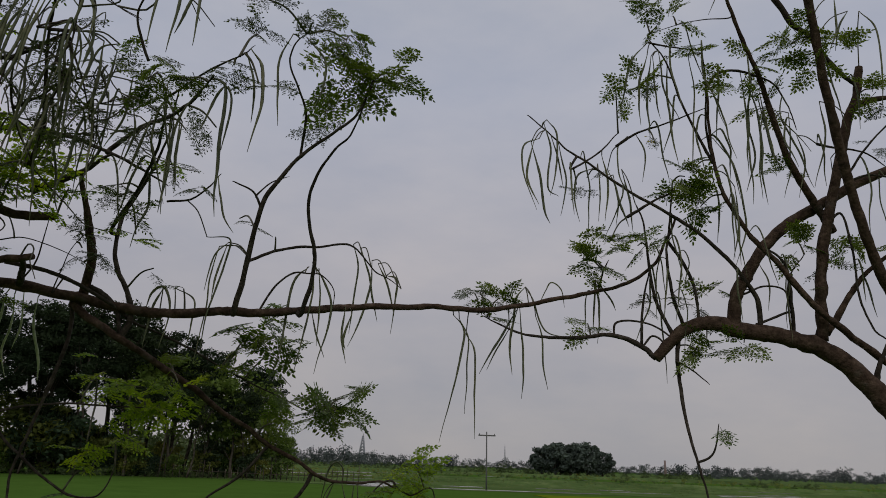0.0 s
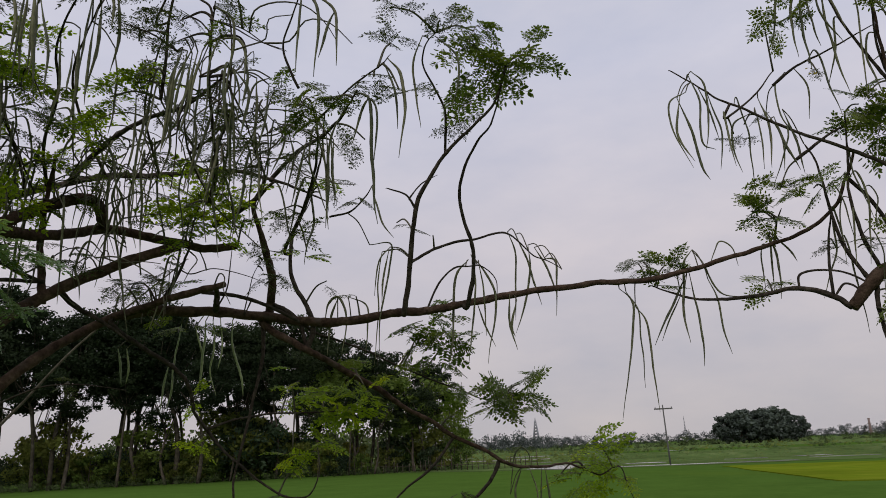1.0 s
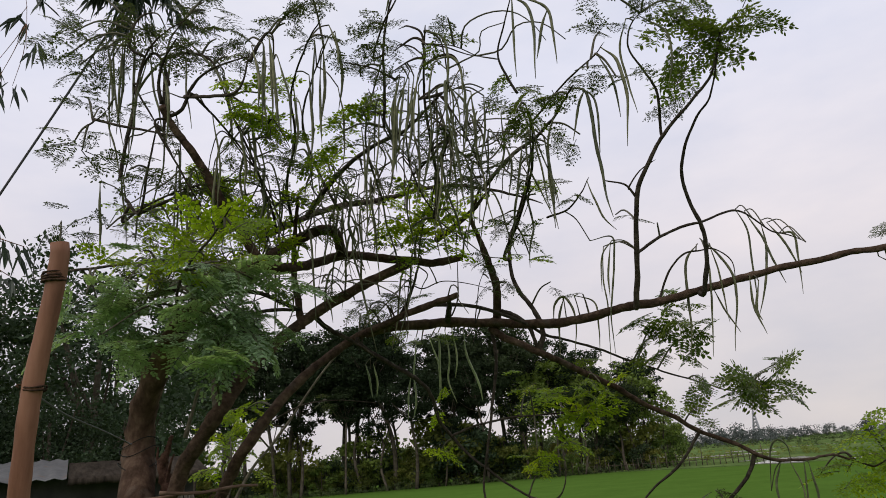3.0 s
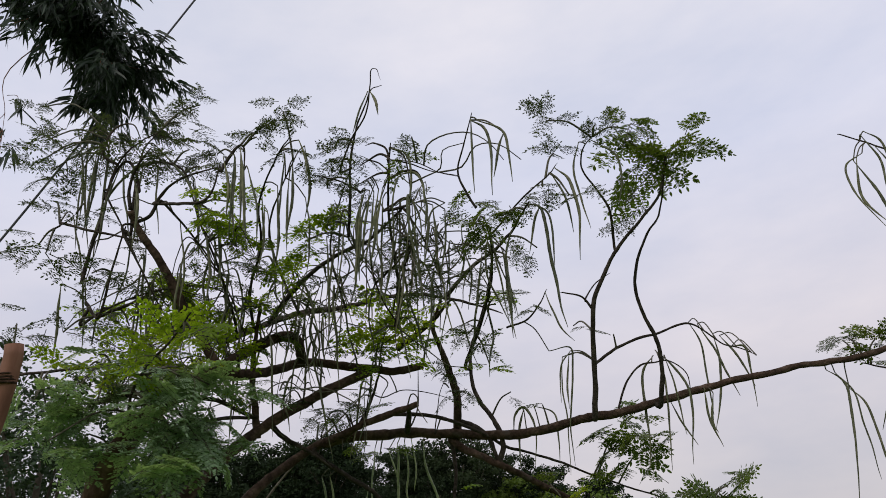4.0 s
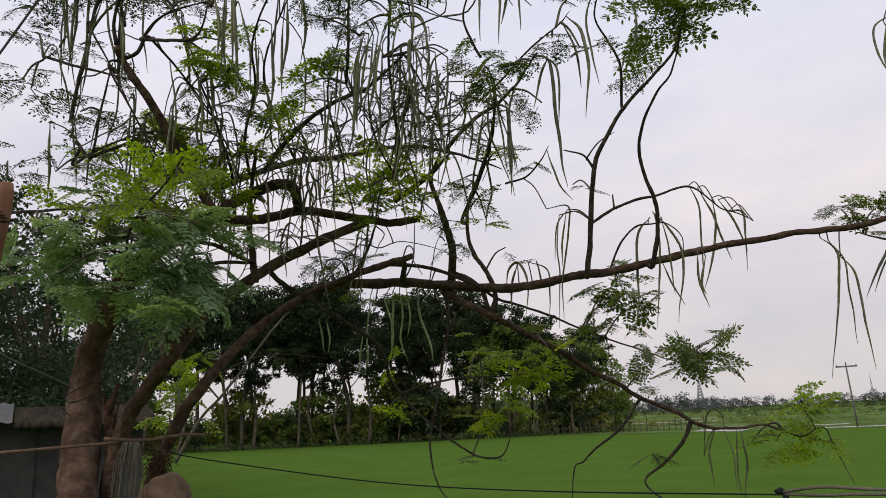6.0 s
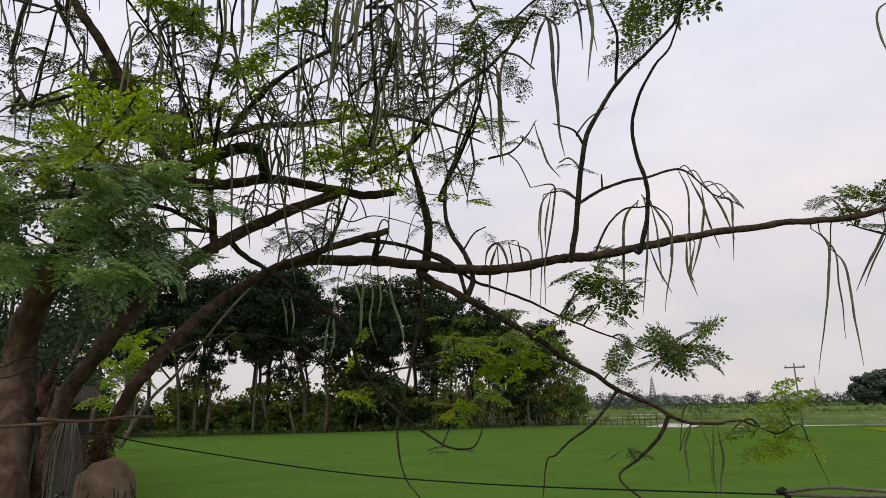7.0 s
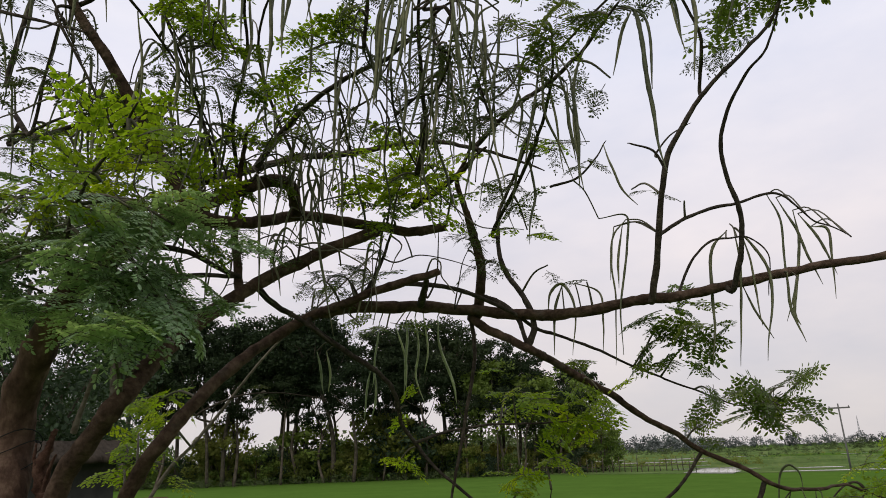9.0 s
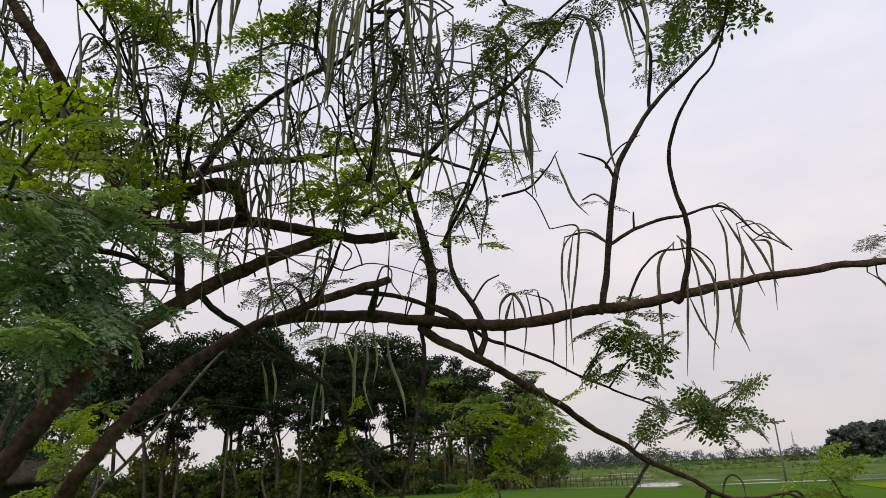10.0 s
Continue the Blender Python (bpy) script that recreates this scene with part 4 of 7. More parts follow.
limb(tree, "branch", [(-0.880, 2.860, 2.916), (-0.790, 2.903, 2.974), (-0.691, 2.946, 3.011), (-0.607, 2.982, 3.025), (-0.532, 3.015, 3.051), (-0.473, 3.040, 3.058), (-0.424, 3.086, 3.030), (-0.360, 3.158, 2.966), (-0.297, 3.210, 2.945), (-0.252, 3.250, 2.922)], 0.0077, 0.0052)
limb(tree, "branch", [(-0.664, 2.680, 3.358), (-0.630, 2.565, 3.483), (-0.652, 2.483, 3.567), (-0.681, 2.400, 3.647), (-0.647, 2.340, 3.697), (-0.600, 2.300, 3.706)], 0.0075, 0.0034)
limb(tree, "branch", [(-0.817, 2.700, 3.107), (-0.843, 2.652, 3.160), (-0.905, 2.600, 3.179)], 0.0062, 0.0037)
limb(tree, "branch", [(-0.841, 2.700, 3.167), (-0.783, 2.700, 3.227), (-0.727, 2.700, 3.252)], 0.0050, 0.0025)
limb(tree, "branch", [(-0.860, 3.000, 2.711), (-0.797, 3.000, 2.834), (-0.718, 3.000, 2.899), (-0.646, 3.000, 2.900), (-0.588, 3.022, 2.897), (-0.532, 3.056, 2.831), (-0.550, 3.100, 2.711)], 0.0065, 0.0038)
limb(tree, "branch", [(-2.328, 2.000, 3.123), (-2.435, 2.400, 3.339), (-2.260, 2.461, 3.376), (-2.029, 2.539, 3.380), (-1.859, 2.599, 3.400), (-1.693, 2.657, 3.399), (-1.533, 2.715, 3.356), (-1.406, 2.765, 3.301), (-1.319, 2.800, 3.259)], 0.0180, 0.0070)
limb(tree, "branch", [(-2.316, 2.300, 3.295), (-2.137, 2.227, 3.373), (-1.895, 2.138, 3.420), (-1.684, 2.066, 3.413), (-1.529, 2.010, 3.396), (-1.371, 1.939, 3.418), (-1.288, 1.900, 3.428)], 0.0127, 0.0055)
limb(tree, "branch", [(-1.599, 2.300, 3.104), (-1.510, 2.199, 3.210), (-1.460, 2.079, 3.337), (-1.404, 1.960, 3.452), (-1.329, 1.843, 3.549), (-1.260, 1.750, 3.611)], 0.0100, 0.0032)
limb(tree, "branch", [(-1.282, 1.770, 3.519), (-1.329, 1.770, 3.574), (-1.385, 1.770, 3.609), (-1.407, 1.770, 3.597)], 0.0043, 0.0033)
limb(tree, "branch", [(-1.276, 1.770, 3.566), (-1.154, 1.762, 3.502), (-1.062, 1.755, 3.423), (-0.996, 1.750, 3.381)], 0.0032, 0.0020)
limb(tree, "branch", [(-1.548, 2.750, 3.389), (-1.310, 2.525, 3.387), (-1.116, 2.342, 3.345), (-0.946, 2.148, 3.317), (-0.807, 1.950, 3.295)], 0.0129, 0.0040)
limb(tree, "branch", [(-1.556, 2.900, 3.056), (-1.326, 2.626, 3.154), (-1.159, 2.381, 3.225), (-1.057, 2.176, 3.276), (-1.001, 2.000, 3.308)], 0.0101, 0.0032)
limb(tree, "branch", [(-0.929, 1.750, 3.224), (-0.948, 1.722, 3.279), (-0.957, 1.687, 3.352), (-0.905, 1.644, 3.419), (-0.850, 1.600, 3.485)], 0.0048, 0.0028)
limb(tree, "branch", [(-0.998, 2.100, 3.314), (-0.834, 2.002, 3.359), (-0.706, 1.926, 3.368), (-0.670, 1.900, 3.380)], 0.0055, 0.0020)
limb(tree, "branch", [(-1.252, 2.750, 3.141), (-1.142, 2.731, 3.148), (-1.056, 2.711, 3.208), (-1.022, 2.700, 3.249)], 0.0054, 0.0039)
limb(tree, "branch", [(-2.655, 1.600, 3.197), (-2.554, 1.672, 3.257), (-2.460, 1.739, 3.320), (-2.352, 1.800, 3.332), (-2.221, 1.872, 3.298), (-2.128, 1.950, 3.185)], 0.0073, 0.0037)
limb(tree, "branch", [(-2.550, 1.300, 3.494), (-2.419, 1.343, 3.434), (-2.300, 1.383, 3.390), (-2.193, 1.420, 3.347)], 0.0057, 0.0033)
limb(tree, "branch", [(-2.547, 1.300, 3.478), (-2.576, 1.300, 3.477), (-2.505, 1.300, 3.484), (-2.472, 1.300, 3.498)], 0.0045, 0.0034)
limb(tree, "branch", [(-2.595, 1.500, 3.222), (-2.477, 1.482, 3.125), (-2.380, 1.440, 3.276), (-2.285, 1.400, 3.416)], 0.0070, 0.0033)
limb(tree, "branch", [(-2.078, 1.400, 3.473), (-2.084, 1.552, 3.402), (-2.099, 1.752, 3.277), (-2.154, 1.950, 3.117)], 0.0065, 0.0037)
limb(tree, "branch", [(-2.231, 1.350, 3.386), (-2.213, 1.440, 3.247), (-2.189, 1.535, 3.099), (-2.148, 1.600, 3.001)], 0.0054, 0.0033)
limb(tree, "branch", [(-2.242, 2.000, 3.138), (-2.172, 1.823, 3.321), (-2.138, 1.707, 3.428), (-2.113, 1.609, 3.511), (-2.036, 1.500, 3.590)], 0.0076, 0.0045)
limb(tree, "branch", [(-2.234, 2.100, 3.176), (-2.158, 1.981, 3.315), (-1.983, 1.844, 3.434), (-1.880, 1.710, 3.555), (-1.672, 1.568, 3.613), (-1.557, 1.500, 3.617)], 0.0078, 0.0041)
limb(tree, "branch", [(-2.210, 2.400, 3.346), (-2.170, 2.185, 3.502), (-2.081, 2.007, 3.614), (-1.875, 1.832, 3.665), (-1.700, 1.700, 3.669)], 0.0086, 0.0046)
limb(tree, "branch", [(-2.002, 2.500, 3.361), (-1.892, 2.224, 3.523), (-1.689, 2.001, 3.594), (-1.482, 1.800, 3.611)], 0.0071, 0.0034)
limb(tree, "branch", [(-1.496, 1.750, 3.590), (-1.412, 1.709, 3.683), (-1.318, 1.672, 3.741), (-1.268, 1.634, 3.835), (-1.246, 1.610, 3.885), (-1.215, 1.6, 3.868), (-1.205, 1.6, 3.83)], 0.0044, 0.0018)
limb(tree, "branch", [(-1.434, 1.800, 3.491), (-1.504, 1.751, 3.543), (-1.588, 1.700, 3.574)], 0.0044, 0.0022)
limb(tree, "branch", [(-2.691, 1.300, 2.892), (-2.592, 1.370, 2.897), (-2.456, 1.465, 2.911), (-2.224, 1.617, 2.907), (-2.097, 1.700, 2.874)], 0.0065, 0.0033)
limb(tree, "branch", [(-2.611, 1.500, 3.128), (-2.526, 1.519, 3.162), (-2.396, 1.547, 3.201), (-2.218, 1.582, 3.210), (-2.128, 1.600, 3.177)], 0.0071, 0.0039)
limb(tree, "branch", [(-2.220, 1.700, 2.421), (-2.211, 1.700, 2.507), (-2.234, 1.700, 2.569)], 0.0115, 0.0078)
limb(tree, "branch", [(-2.495, 1.400, 3.246), (-2.469, 1.396, 3.385), (-2.416, 1.392, 3.531), (-2.392, 1.387, 3.705), (-2.319, 1.384, 3.784), (-2.229, 1.382, 3.809), (-2.162, 1.380, 3.813)], 0.0078, 0.0052)
limb(tree, "branch", [(-2.272, 1.420, 3.406), (-2.272, 1.415, 3.517), (-2.266, 1.409, 3.656), (-2.239, 1.404, 3.776), (-2.174, 1.400, 3.824)], 0.0068, 0.005)
limb(tree, "branch", [(-2.425, 1.360, 3.800), (-2.422, 1.366, 3.900), (-2.373, 1.371, 3.939), (-2.290, 1.376, 3.915), (-2.244, 1.380, 3.842)], 0.0066, 0.0046)
limb(tree, "branch", [(-2.173, 1.420, 3.705), (-2.096, 1.452, 3.678), (-2.056, 1.475, 3.630), (-2.050, 1.513, 3.543), (-2.045, 1.553, 3.449), (-2.009, 1.600, 3.344)], 0.0068, 0.0044)
limb(tree, "branch", [(-2.443, 1.400, 3.650), (-2.398, 1.434, 3.544), (-2.359, 1.469, 3.442), (-2.325, 1.500, 3.349)], 0.0058, 0.0045)
limb(tree, "branch", [(-1.898, 1.500, 3.600), (-1.866, 1.516, 3.667), (-1.836, 1.530, 3.717), (-1.812, 1.536, 3.697), (-1.818, 1.550, 3.634)], 0.0077, 0.0044)
limb(tree, "branch", [(-2.254, 1.420, 3.604), (-2.299, 1.414, 3.724), (-2.352, 1.411, 3.771), (-2.409, 1.407, 3.722), (-2.437, 1.400, 3.608)], 0.0068, 0.0046)
limb(tree, "branch", [(-1.284, 1.770, 3.581), (-1.319, 1.762, 3.604), (-1.374, 1.750, 3.586)], 0.0076, 0.0033)
limb(tree, "branch", [(-1.293, 1.780, 3.519), (-1.335, 1.772, 3.526), (-1.388, 1.760, 3.510)], 0.0075, 0.0033)
limb(tree, "branch", [(-1.279, 1.770, 3.584), (-1.291, 1.762, 3.626), (-1.335, 1.753, 3.660), (-1.354, 1.750, 3.661)], 0.0054, 0.0033)
limb(tree, "branch", [(-1.263, 1.760, 3.613), (-1.212, 1.760, 3.562), (-1.194, 1.760, 3.480), (-1.187, 1.760, 3.376), (-1.187, 1.760, 3.294)], 0.0054, 0.0031)
limb(tree, "branch", [(-1.275, 1.770, 3.567), (-1.198, 1.773, 3.523), (-1.109, 1.776, 3.458), (-1.008, 1.780, 3.404)], 0.0032, 0.0020)
limb(tree, "branch", [(-1.290, 1.790, 3.498), (-1.233, 1.787, 3.505), (-1.179, 1.785, 3.487), (-1.151, 1.783, 3.436), (-1.142, 1.780, 3.369)], 0.0065, 0.0041)
limb(tree, "branch", [(-1.322, 1.830, 3.385), (-1.276, 1.835, 3.420), (-1.244, 1.838, 3.410), (-1.243, 1.843, 3.343), (-1.285, 1.850, 3.279)], 0.0065, 0.0042)
limb(tree, "branch", [(-1.565, 1.900, 3.372), (-1.521, 1.853, 3.517), (-1.489, 1.812, 3.643), (-1.434, 1.771, 3.760), (-1.359, 1.735, 3.842), (-1.312, 1.710, 3.888), (-1.27, 1.7, 3.88)], 0.0068, 0.003)
limb(tree, "branch", [(-1.933, 2.200, 3.381), (-1.979, 2.200, 3.268), (-2.025, 2.200, 3.133)], 0.0033, 0.0022)
limb(tree, "branch", [(-1.919, 2.200, 3.366), (-1.938, 2.200, 3.237), (-1.938, 2.200, 3.096)], 0.0033, 0.0022)
limb(tree, "branch", [(-1.817, 2.200, 3.359), (-1.863, 2.200, 3.260), (-1.898, 2.200, 3.202)], 0.0033, 0.0022)
limb(tree, "branch", [(-1.969, 2.300, 3.272), (-1.931, 2.300, 3.302), (-1.897, 2.300, 3.259), (-1.879, 2.300, 3.207)], 0.0034, 0.0023)
limb(tree, "branch", [(-2.055, 2.000, 3.086), (-2.025, 2.000, 3.170), (-1.981, 2.000, 3.240), (-1.937, 2.000, 3.311)], 0.0041, 0.0031)
limb(tree, "branch", [(-1.528, 2.000, 3.295), (-1.573, 2.102, 3.244), (-1.596, 2.209, 3.182), (-1.596, 2.300, 3.126)], 0.0049, 0.0032)
limb(tree, "branch", [(-1.560, 2.100, 3.240), (-1.454, 2.069, 3.271), (-1.376, 2.042, 3.307), (-1.231, 2.000, 3.318)], 0.0061, 0.0028)
limb(tree, "branch", [(-1.516, 2.100, 3.276), (-1.404, 2.100, 3.276), (-1.274, 2.100, 3.261), (-1.169, 2.100, 3.293)], 0.0040, 0.0029)
limb(tree, "branch", [(-1.276, 1.900, 3.253), (-1.332, 1.953, 3.211), (-1.442, 2.048, 3.131), (-1.490, 2.100, 3.076)], 0.0045, 0.0039)
limb(tree, "branch", [(-1.243, 1.800, 3.348), (-1.231, 1.825, 3.320), (-1.210, 1.906, 3.222), (-1.203, 2.000, 3.097)], 0.0052, 0.0037)
limb(tree, "branch", [(-1.337, 1.800, 3.371), (-1.278, 1.800, 3.387), (-1.220, 1.800, 3.386), (-1.197, 1.800, 3.372)], 0.0044, 0.0026)
limb(tree, "branch", [(-2.152, 2.000, 2.800), (-2.105, 2.027, 2.844), (-2.056, 2.053, 2.883), (-2.000, 2.076, 2.887), (-1.954, 2.100, 2.845)], 0.0040, 0.0031)
limb(tree, "branch", [(-2.028, 2.200, 2.837), (-2.015, 2.200, 2.902), (-1.989, 2.200, 2.903), (-1.970, 2.200, 2.841)], 0.0043, 0.0032)
limb(tree, "branch", [(-1.800, 2.500, 2.863), (-1.730, 2.561, 2.894), (-1.637, 2.637, 2.878), (-1.562, 2.700, 2.848)], 0.0035, 0.0024)
limb(tree, "branch", [(-1.722, 2.600, 2.734), (-1.684, 2.600, 2.802), (-1.671, 2.600, 2.897), (-1.667, 2.600, 2.971)], 0.0047, 0.0036)
limb(tree, "branch", [(-2.049, 2.200, 3.137), (-2.046, 2.223, 3.039), (-2.021, 2.238, 2.978), (-2.006, 2.250, 2.927)], 0.0033, 0.0022)
limb(tree, "branch", [(-2.030, 2.300, 3.171), (-2.012, 2.300, 3.048), (-1.986, 2.300, 2.950)], 0.0034, 0.0022)
limb(tree, "branch", [(-1.903, 2.500, 2.779), (-1.870, 2.475, 2.865), (-1.826, 2.450, 2.949)], 0.0046, 0.0034)
limb(tree, "branch", [(-1.677, 2.750, 2.710), (-1.650, 2.733, 2.803), (-1.616, 2.715, 2.895), (-1.561, 2.700, 2.960)], 0.0036, 0.0024)
# ---- its pods
pod(tree, [(-2.608, 1.400, 3.834), (-2.600, 1.400, 3.638), (-2.577, 1.400, 3.420)])
pod(tree, [(-2.463, 1.350, 3.835), (-2.461, 1.350, 3.619), (-2.455, 1.350, 3.413)])
pod(tree, [(-2.366, 1.400, 3.742), (-2.441, 1.400, 3.531), (-2.480, 1.400, 3.278)])
pod(tree, [(-2.247, 1.400, 3.723), (-2.399, 1.400, 3.621), (-2.495, 1.400, 3.395)])
pod(tree, [(-2.633, 1.400, 3.609), (-2.551, 1.400, 3.411), (-2.507, 1.400, 3.274)])
pod(tree, [(-2.782, 1.500, 3.357), (-2.762, 1.500, 3.170), (-2.746, 1.500, 2.992)])
pod(tree, [(-2.651, 1.500, 3.373), (-2.603, 1.500, 3.206), (-2.567, 1.500, 3.001)])
pod(tree, [(-2.359, 1.450, 3.448), (-2.394, 1.450, 3.283), (-2.444, 1.450, 3.122)])
pod(tree, [(-2.222, 1.450, 3.821), (-2.027, 1.450, 3.588), (-1.905, 1.450, 3.350)])
pod(tree, [(-1.825, 1.500, 3.650), (-1.829, 1.500, 3.466), (-1.830, 1.500, 3.265)])
pod(tree, [(-1.796, 1.500, 3.671), (-1.763, 1.500, 3.442), (-1.769, 1.500, 3.292)])
pod(tree, [(-1.751, 1.500, 3.559), (-1.707, 1.500, 3.399), (-1.692, 1.500, 3.188)])
pod(tree, [(-1.885, 1.500, 3.666), (-1.845, 1.500, 3.495), (-1.847, 1.500, 3.376)])
pod(tree, [(-1.587, 1.600, 3.686), (-1.553, 1.600, 3.584), (-1.550, 1.600, 3.485)])
pod(tree, [(-1.775, 1.700, 3.592), (-1.762, 1.700, 3.383), (-1.772, 1.700, 3.216)])
pod(tree, [(-1.716, 1.700, 3.596), (-1.724, 1.700, 3.421), (-1.720, 1.700, 3.272)])
pod(tree, [(-1.859, 1.700, 3.596), (-1.844, 1.700, 3.385), (-1.864, 1.700, 3.218)])
pod(tree, [(-2.119, 1.700, 3.553), (-2.065, 1.700, 3.377), (-2.076, 1.700, 3.204)])
pod(tree, [(-2.145, 1.600, 3.705), (-2.109, 1.600, 3.506), (-2.085, 1.600, 3.321)])
pod(tree, [(-2.059, 1.600, 3.464), (-2.021, 1.600, 3.253), (-2.025, 1.600, 3.111)])
pod(tree, [(-2.091, 1.500, 3.432), (-2.048, 1.500, 3.225), (-2.056, 1.500, 3.089)])
pod(tree, [(-2.216, 1.350, 3.633), (-2.161, 1.350, 3.464), (-2.166, 1.350, 3.276)])
pod(tree, [(-2.587, 1.350, 3.926), (-2.513, 1.350, 3.665), (-2.499, 1.350, 3.503)])
pod(tree, [(-1.369, 1.800, 3.505), (-1.426, 1.800, 3.389), (-1.448, 1.800, 3.228), (-1.476, 1.800, 3.101)])
pod(tree, [(-1.351, 1.800, 3.473), (-1.386, 1.800, 3.327), (-1.424, 1.800, 3.197)])
pod(tree, [(-1.332, 1.800, 3.474), (-1.364, 1.800, 3.343), (-1.368, 1.800, 3.203)])
pod(tree, [(-1.363, 1.850, 3.464), (-1.384, 1.850, 3.275), (-1.380, 1.850, 3.132)])
pod(tree, [(-1.242, 1.750, 3.474), (-1.163, 1.750, 3.458), (-1.128, 1.750, 3.384), (-1.129, 1.750, 3.293)])
pod(tree, [(-1.258, 1.750, 3.603), (-1.192, 1.750, 3.552), (-1.176, 1.750, 3.468), (-1.193, 1.750, 3.288), (-1.219, 1.750, 3.139)])
pod(tree, [(-1.281, 1.800, 3.375), (-1.215, 1.800, 3.388), (-1.179, 1.800, 3.305), (-1.178, 1.800, 3.145)])
pod(tree, [(-1.227, 1.850, 3.403), (-1.177, 1.850, 3.326), (-1.175, 1.850, 3.232), (-1.211, 1.850, 3.095)])
pod(tree, [(-1.117, 1.900, 3.381), (-1.178, 1.900, 3.360), (-1.211, 1.900, 3.264), (-1.228, 1.900, 3.152)])
pod(tree, [(-1.330, 1.900, 3.351), (-1.374, 1.900, 3.171), (-1.420, 1.900, 3.021)])
pod(tree, [(-1.170, 1.900, 3.389), (-1.170, 1.900, 3.227), (-1.172, 1.900, 3.079)])
pod(tree, [(-1.598, 1.950, 3.460), (-1.563, 1.950, 3.319), (-1.555, 1.950, 3.192)])
pod(tree, [(-1.120, 1.900, 3.353), (-1.131, 1.900, 3.215), (-1.162, 1.900, 3.065)])
pod(tree, [(-1.103, 2.000, 3.318), (-1.111, 2.000, 3.153), (-1.155, 2.000, 3.046)])
pod(tree, [(-1.327, 2.000, 3.367), (-1.333, 2.000, 3.195), (-1.364, 2.000, 3.036)])
pod(tree, [(-1.494, 2.000, 3.395), (-1.478, 2.000, 3.212), (-1.505, 2.000, 3.048)])
pod(tree, [(-1.366, 2.000, 3.456), (-1.359, 2.000, 3.301), (-1.406, 2.000, 3.167)])
pod(tree, [(-0.851, 1.600, 3.477), (-0.855, 1.600, 3.353), (-0.864, 1.600, 3.190)])
pod(tree, [(-0.852, 1.600, 3.474), (-0.801, 1.600, 3.420), (-0.792, 1.600, 3.307), (-0.807, 1.600, 3.160)])
pod(tree, [(-0.826, 1.600, 3.461), (-0.745, 1.600, 3.388), (-0.731, 1.600, 3.303), (-0.739, 1.600, 3.189)])
pod(tree, [(-0.747, 1.620, 3.392), (-0.781, 1.620, 3.324), (-0.805, 1.620, 3.240)])
pod(tree, [(-0.807, 1.950, 3.295), (-0.756, 1.950, 3.254), (-0.754, 1.950, 3.095), (-0.748, 1.950, 2.924), (-0.733, 1.950, 2.795)])
pod(tree, [(-0.794, 1.950, 3.290), (-0.734, 1.950, 3.231), (-0.735, 1.950, 3.111), (-0.739, 1.950, 3.026)])
pod(tree, [(-0.776, 2.000, 3.298), (-0.805, 2.000, 3.243), (-0.839, 2.000, 3.118)])
pod(tree, [(-0.914, 2.100, 3.322), (-0.972, 2.100, 3.196), (-0.981, 2.100, 2.978), (-0.975, 2.100, 2.850)])
pod(tree, [(-0.985, 2.100, 3.224), (-0.971, 2.100, 3.055), (-0.987, 2.100, 2.857)])
pod(tree, [(-0.671, 1.900, 3.375), (-0.625, 1.900, 3.302), (-0.614, 1.900, 3.178), (-0.636, 1.900, 2.998)])
pod(tree, [(-0.701, 1.950, 3.390), (-0.658, 1.950, 3.260), (-0.657, 1.950, 3.129)])
pod(tree, [(-0.651, 2.300, 3.711), (-0.689, 2.300, 3.592), (-0.685, 2.300, 3.434), (-0.670, 2.300, 3.297)])
pod(tree, [(-0.596, 2.300, 3.699), (-0.513, 2.300, 3.602), (-0.513, 2.300, 3.473), (-0.544, 2.300, 3.359)])
pod(tree, [(-2.068, 2.400, 3.340), (-2.074, 2.400, 3.172), (-2.057, 2.400, 3.062)])
pod(tree, [(-2.095, 2.300, 3.296), (-2.115, 2.300, 3.157), (-2.094, 2.300, 3.053)])
pod(tree, [(-1.022, 2.700, 3.249), (-0.998, 2.700, 3.148), (-0.978, 2.700, 3.061), (-0.923, 2.700, 2.989)])
pod(tree, [(-1.109, 2.900, 3.031), (-0.997, 2.900, 3.020), (-1.020, 2.900, 2.872), (-1.062, 2.900, 2.665), (-1.072, 2.900, 2.491)])
pod(tree, [(-1.005, 2.900, 3.008), (-1.060, 2.900, 2.936), (-1.089, 2.900, 2.777)])
pod(tree, [(-1.321, 1.700, 3.878), (-1.375, 1.700, 3.771), (-1.400, 1.700, 3.704)])
pod(tree, [(-1.311, 1.700, 3.873), (-1.281, 1.700, 3.807), (-1.272, 1.700, 3.739)])
pod(tree, [(-2.048, 2.200, 3.242), (-2.064, 2.200, 3.134), (-2.033, 2.200, 3.045)])
pod(tree, [(-1.778, 2.200, 3.479), (-1.738, 2.200, 3.354), (-1.775, 2.200, 3.173)])
pod(tree, [(-1.186, 2.200, 3.299), (-1.166, 2.200, 3.192), (-1.197, 2.200, 3.052)])
pod(tree, [(-1.111, 2.200, 3.276), (-1.140, 2.200, 3.134), (-1.173, 2.200, 2.997)])
pod(tree, [(-0.496, 3.300, 3.144), (-0.462, 3.300, 3.027), (-0.478, 3.300, 2.811), (-0.486, 3.300, 2.679)])
pod(tree, [(-0.462, 3.350, 3.141), (-0.412, 3.350, 3.006), (-0.382, 3.350, 2.865), (-0.352, 3.350, 2.753)])
pod(tree, [(-0.407, 3.400, 3.090), (-0.405, 3.400, 2.935), (-0.448, 3.400, 2.775), (-0.498, 3.400, 2.630)])
